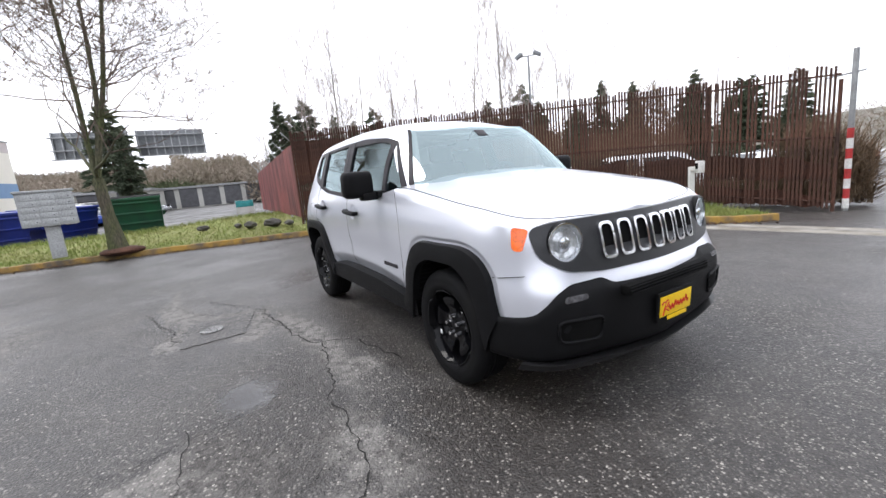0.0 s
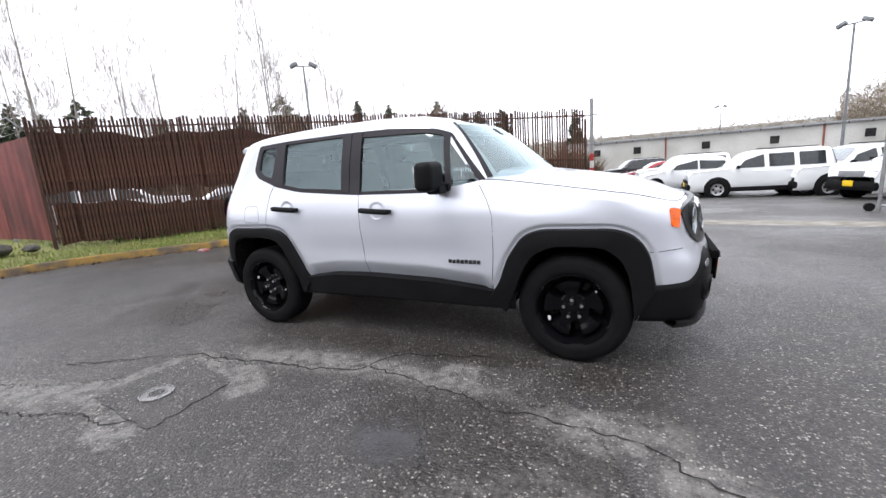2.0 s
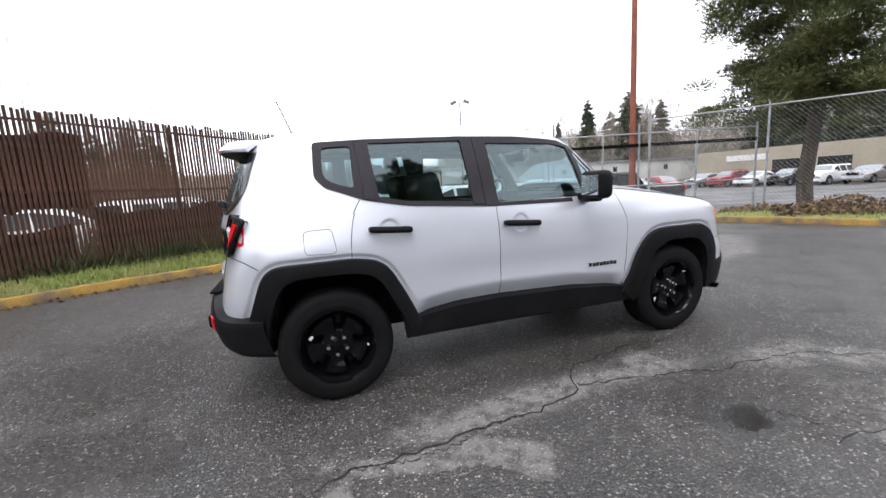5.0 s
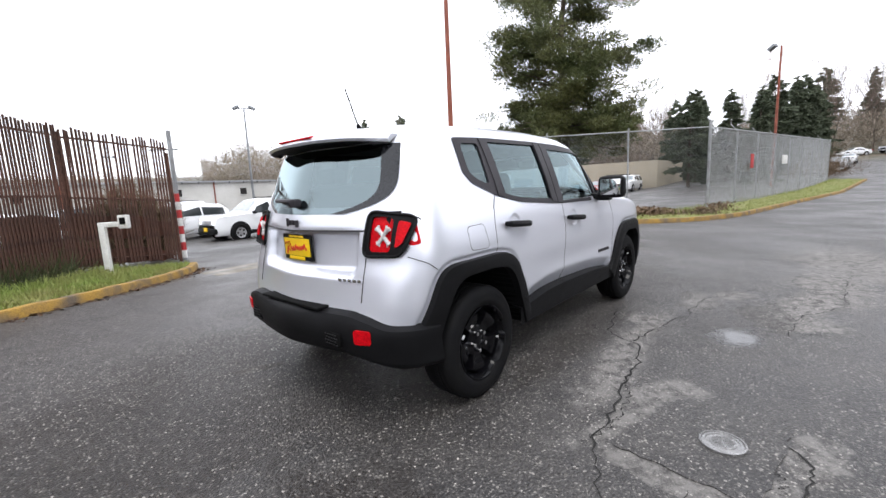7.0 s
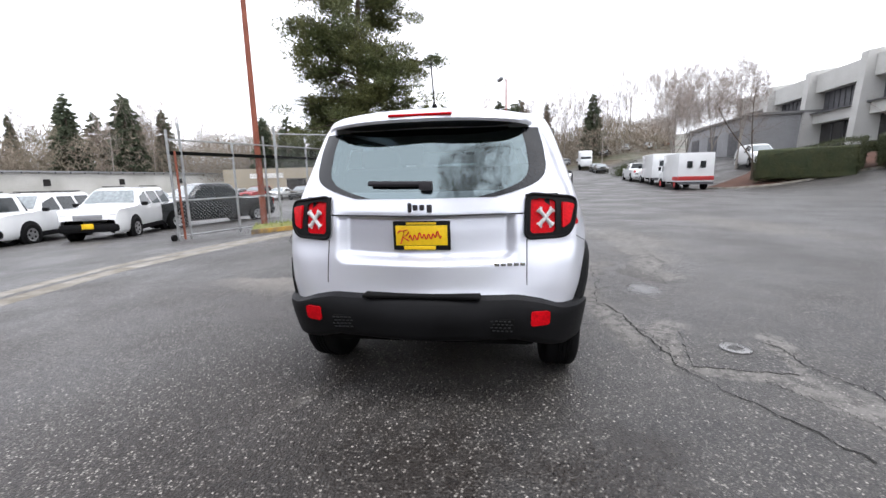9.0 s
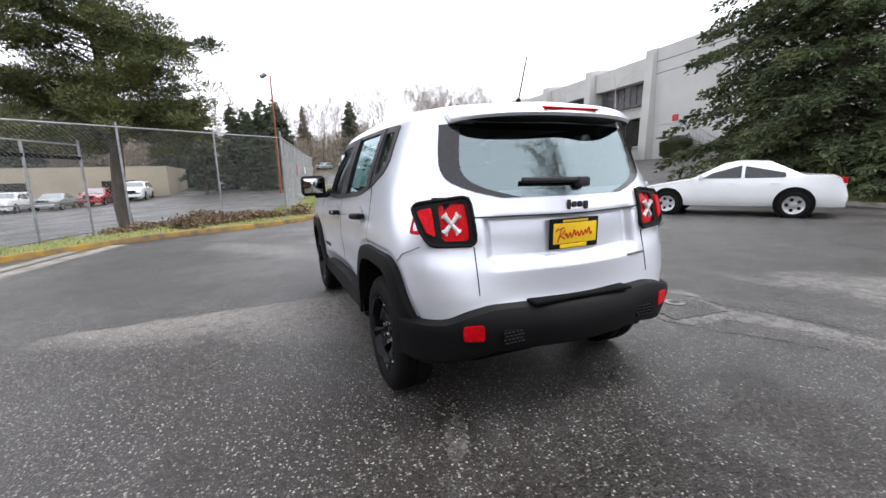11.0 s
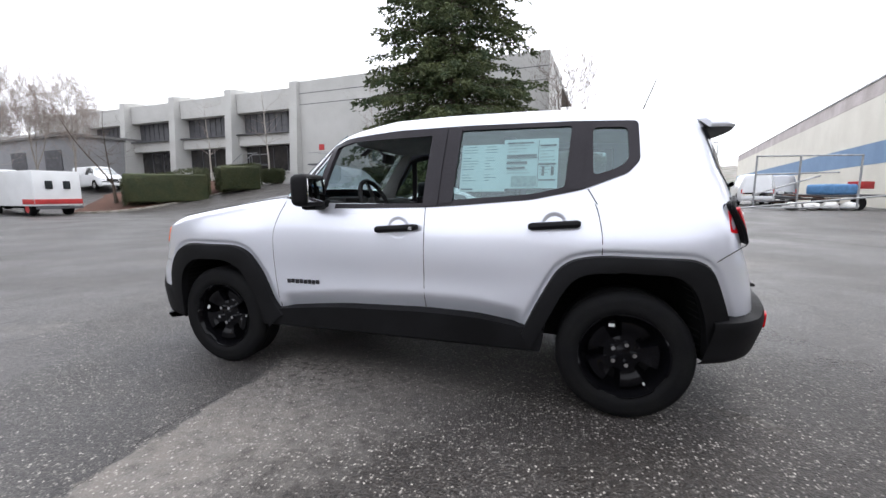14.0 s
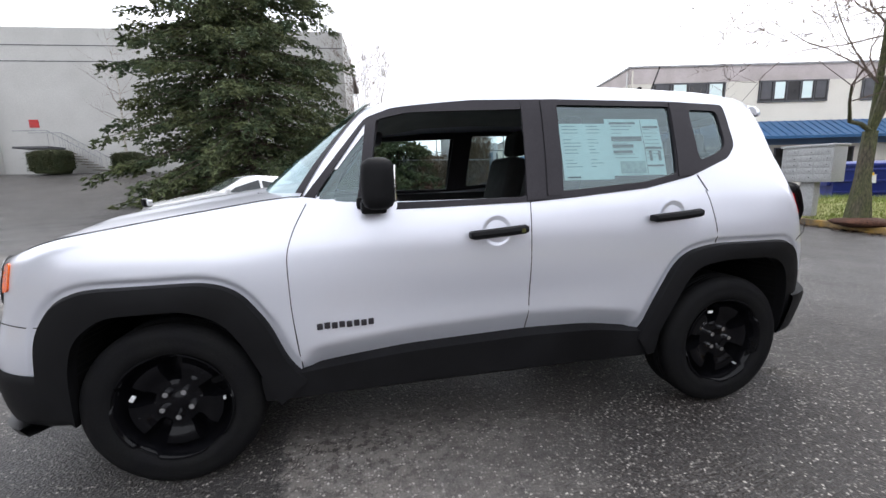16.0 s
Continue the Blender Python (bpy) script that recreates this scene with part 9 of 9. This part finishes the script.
for x in (-0.8, 0.8):
    for y in (-0.6, 0.6):
        part("wheel", rod(bmesh.new(), (x, y - 0.1, 0.3), (x, y + 0.1, 0.3), 0.3, 0.3, 16), RUBBER, lift)
tr = thing("flat_trailer", "small flat trailer with a red box and blue tarp", "trailer", m=pose(-13.2, -21.6, hz(-13.2, -21.6), 0, 0, 25))
part("deck", rbox(bmesh.new(), (0, 0, 0.65), (3.2, 1.7, 0.12), 0.02), LOUVRE, tr)
part("red_box", rbox(bmesh.new(), (-1.0, 0, 1.15), (0.9, 0.5, 0.35), 0.03), REDPAINT, tr)
part("tarp", rbox(bmesh.new(), (0.6, 0, 0.95), (1.4, 1.3, 0.5), 0.15, None, 3), mat("blue_tarp", (0.10, 0.25, 0.48), 0.6), tr)
for y in (-0.9, 0.9):
    part("wheel", rod(bmesh.new(), (0.2, y - 0.1, 0.32), (0.2, y + 0.1, 0.32), 0.32, 0.32, 16), RUBBER, tr)
# billboard and far roofs to the west
bb = thing("billboard", "back of a large steel billboard on a post", "billboard", m=pose(-66.5, -7.5, hz(-66.5, -7.5), 0, 0, 86))
part("mast", rod(bmesh.new(), (0, 0, 0), (0, 0, 7.6), 0.45, 0.4, 14), GALV, bb)
for s in (-1, 1):
    part("board", rbox(bmesh.new(), (s * 4.4 + 0.6, 0.6, 9.2), (8.0, 0.2, 3.4), 0.02), LAMPGREY, bb)
    for k in range(9):
        part("strut", rbox(bmesh.new(), (s * 4.4 + 0.6 - 3.8 + k * 0.95, 0.3, 9.2), (0.12, 0.4, 3.5), 0), GALV, bb)
for z in (7.5, 8.6, 10.2):
    part("walkway", rbox(bmesh.new(), (0.6, 0.0, z), (17.2, 0.5, 0.12), 0), GALV, bb)
for i, (x, y, w_, h_, l_) in enumerate(((-62, -16, 22, 2.6, 10), (-70, 3, 18, 2.8, 10), (-74, -28, 24, 3.2, 12))):
    sh = thing("distant_shed", "low pale roofed shed beyond the road", "building", m=pose(x, y, hz(x, y), 0, 0, 84))
    part("wall", local(bmesh.new(), (0, 0, h_ / 2), (w_, l_, h_)), LOWWALL, sh)
    part("roof", local(bmesh.new(), (0, 0, h_ + 0.1), (w_ + 0.6, l_ + 0.6, 0.25)), GALV, sh)
    for k in range(6):
        part("door", local(bmesh.new(), (-w_ / 2 + 2 + k * (w_ - 4) / 5, -l_ / 2 - 0.02, 1.4), (2.2, 0.1, 2.6)), LOUVRE, sh)
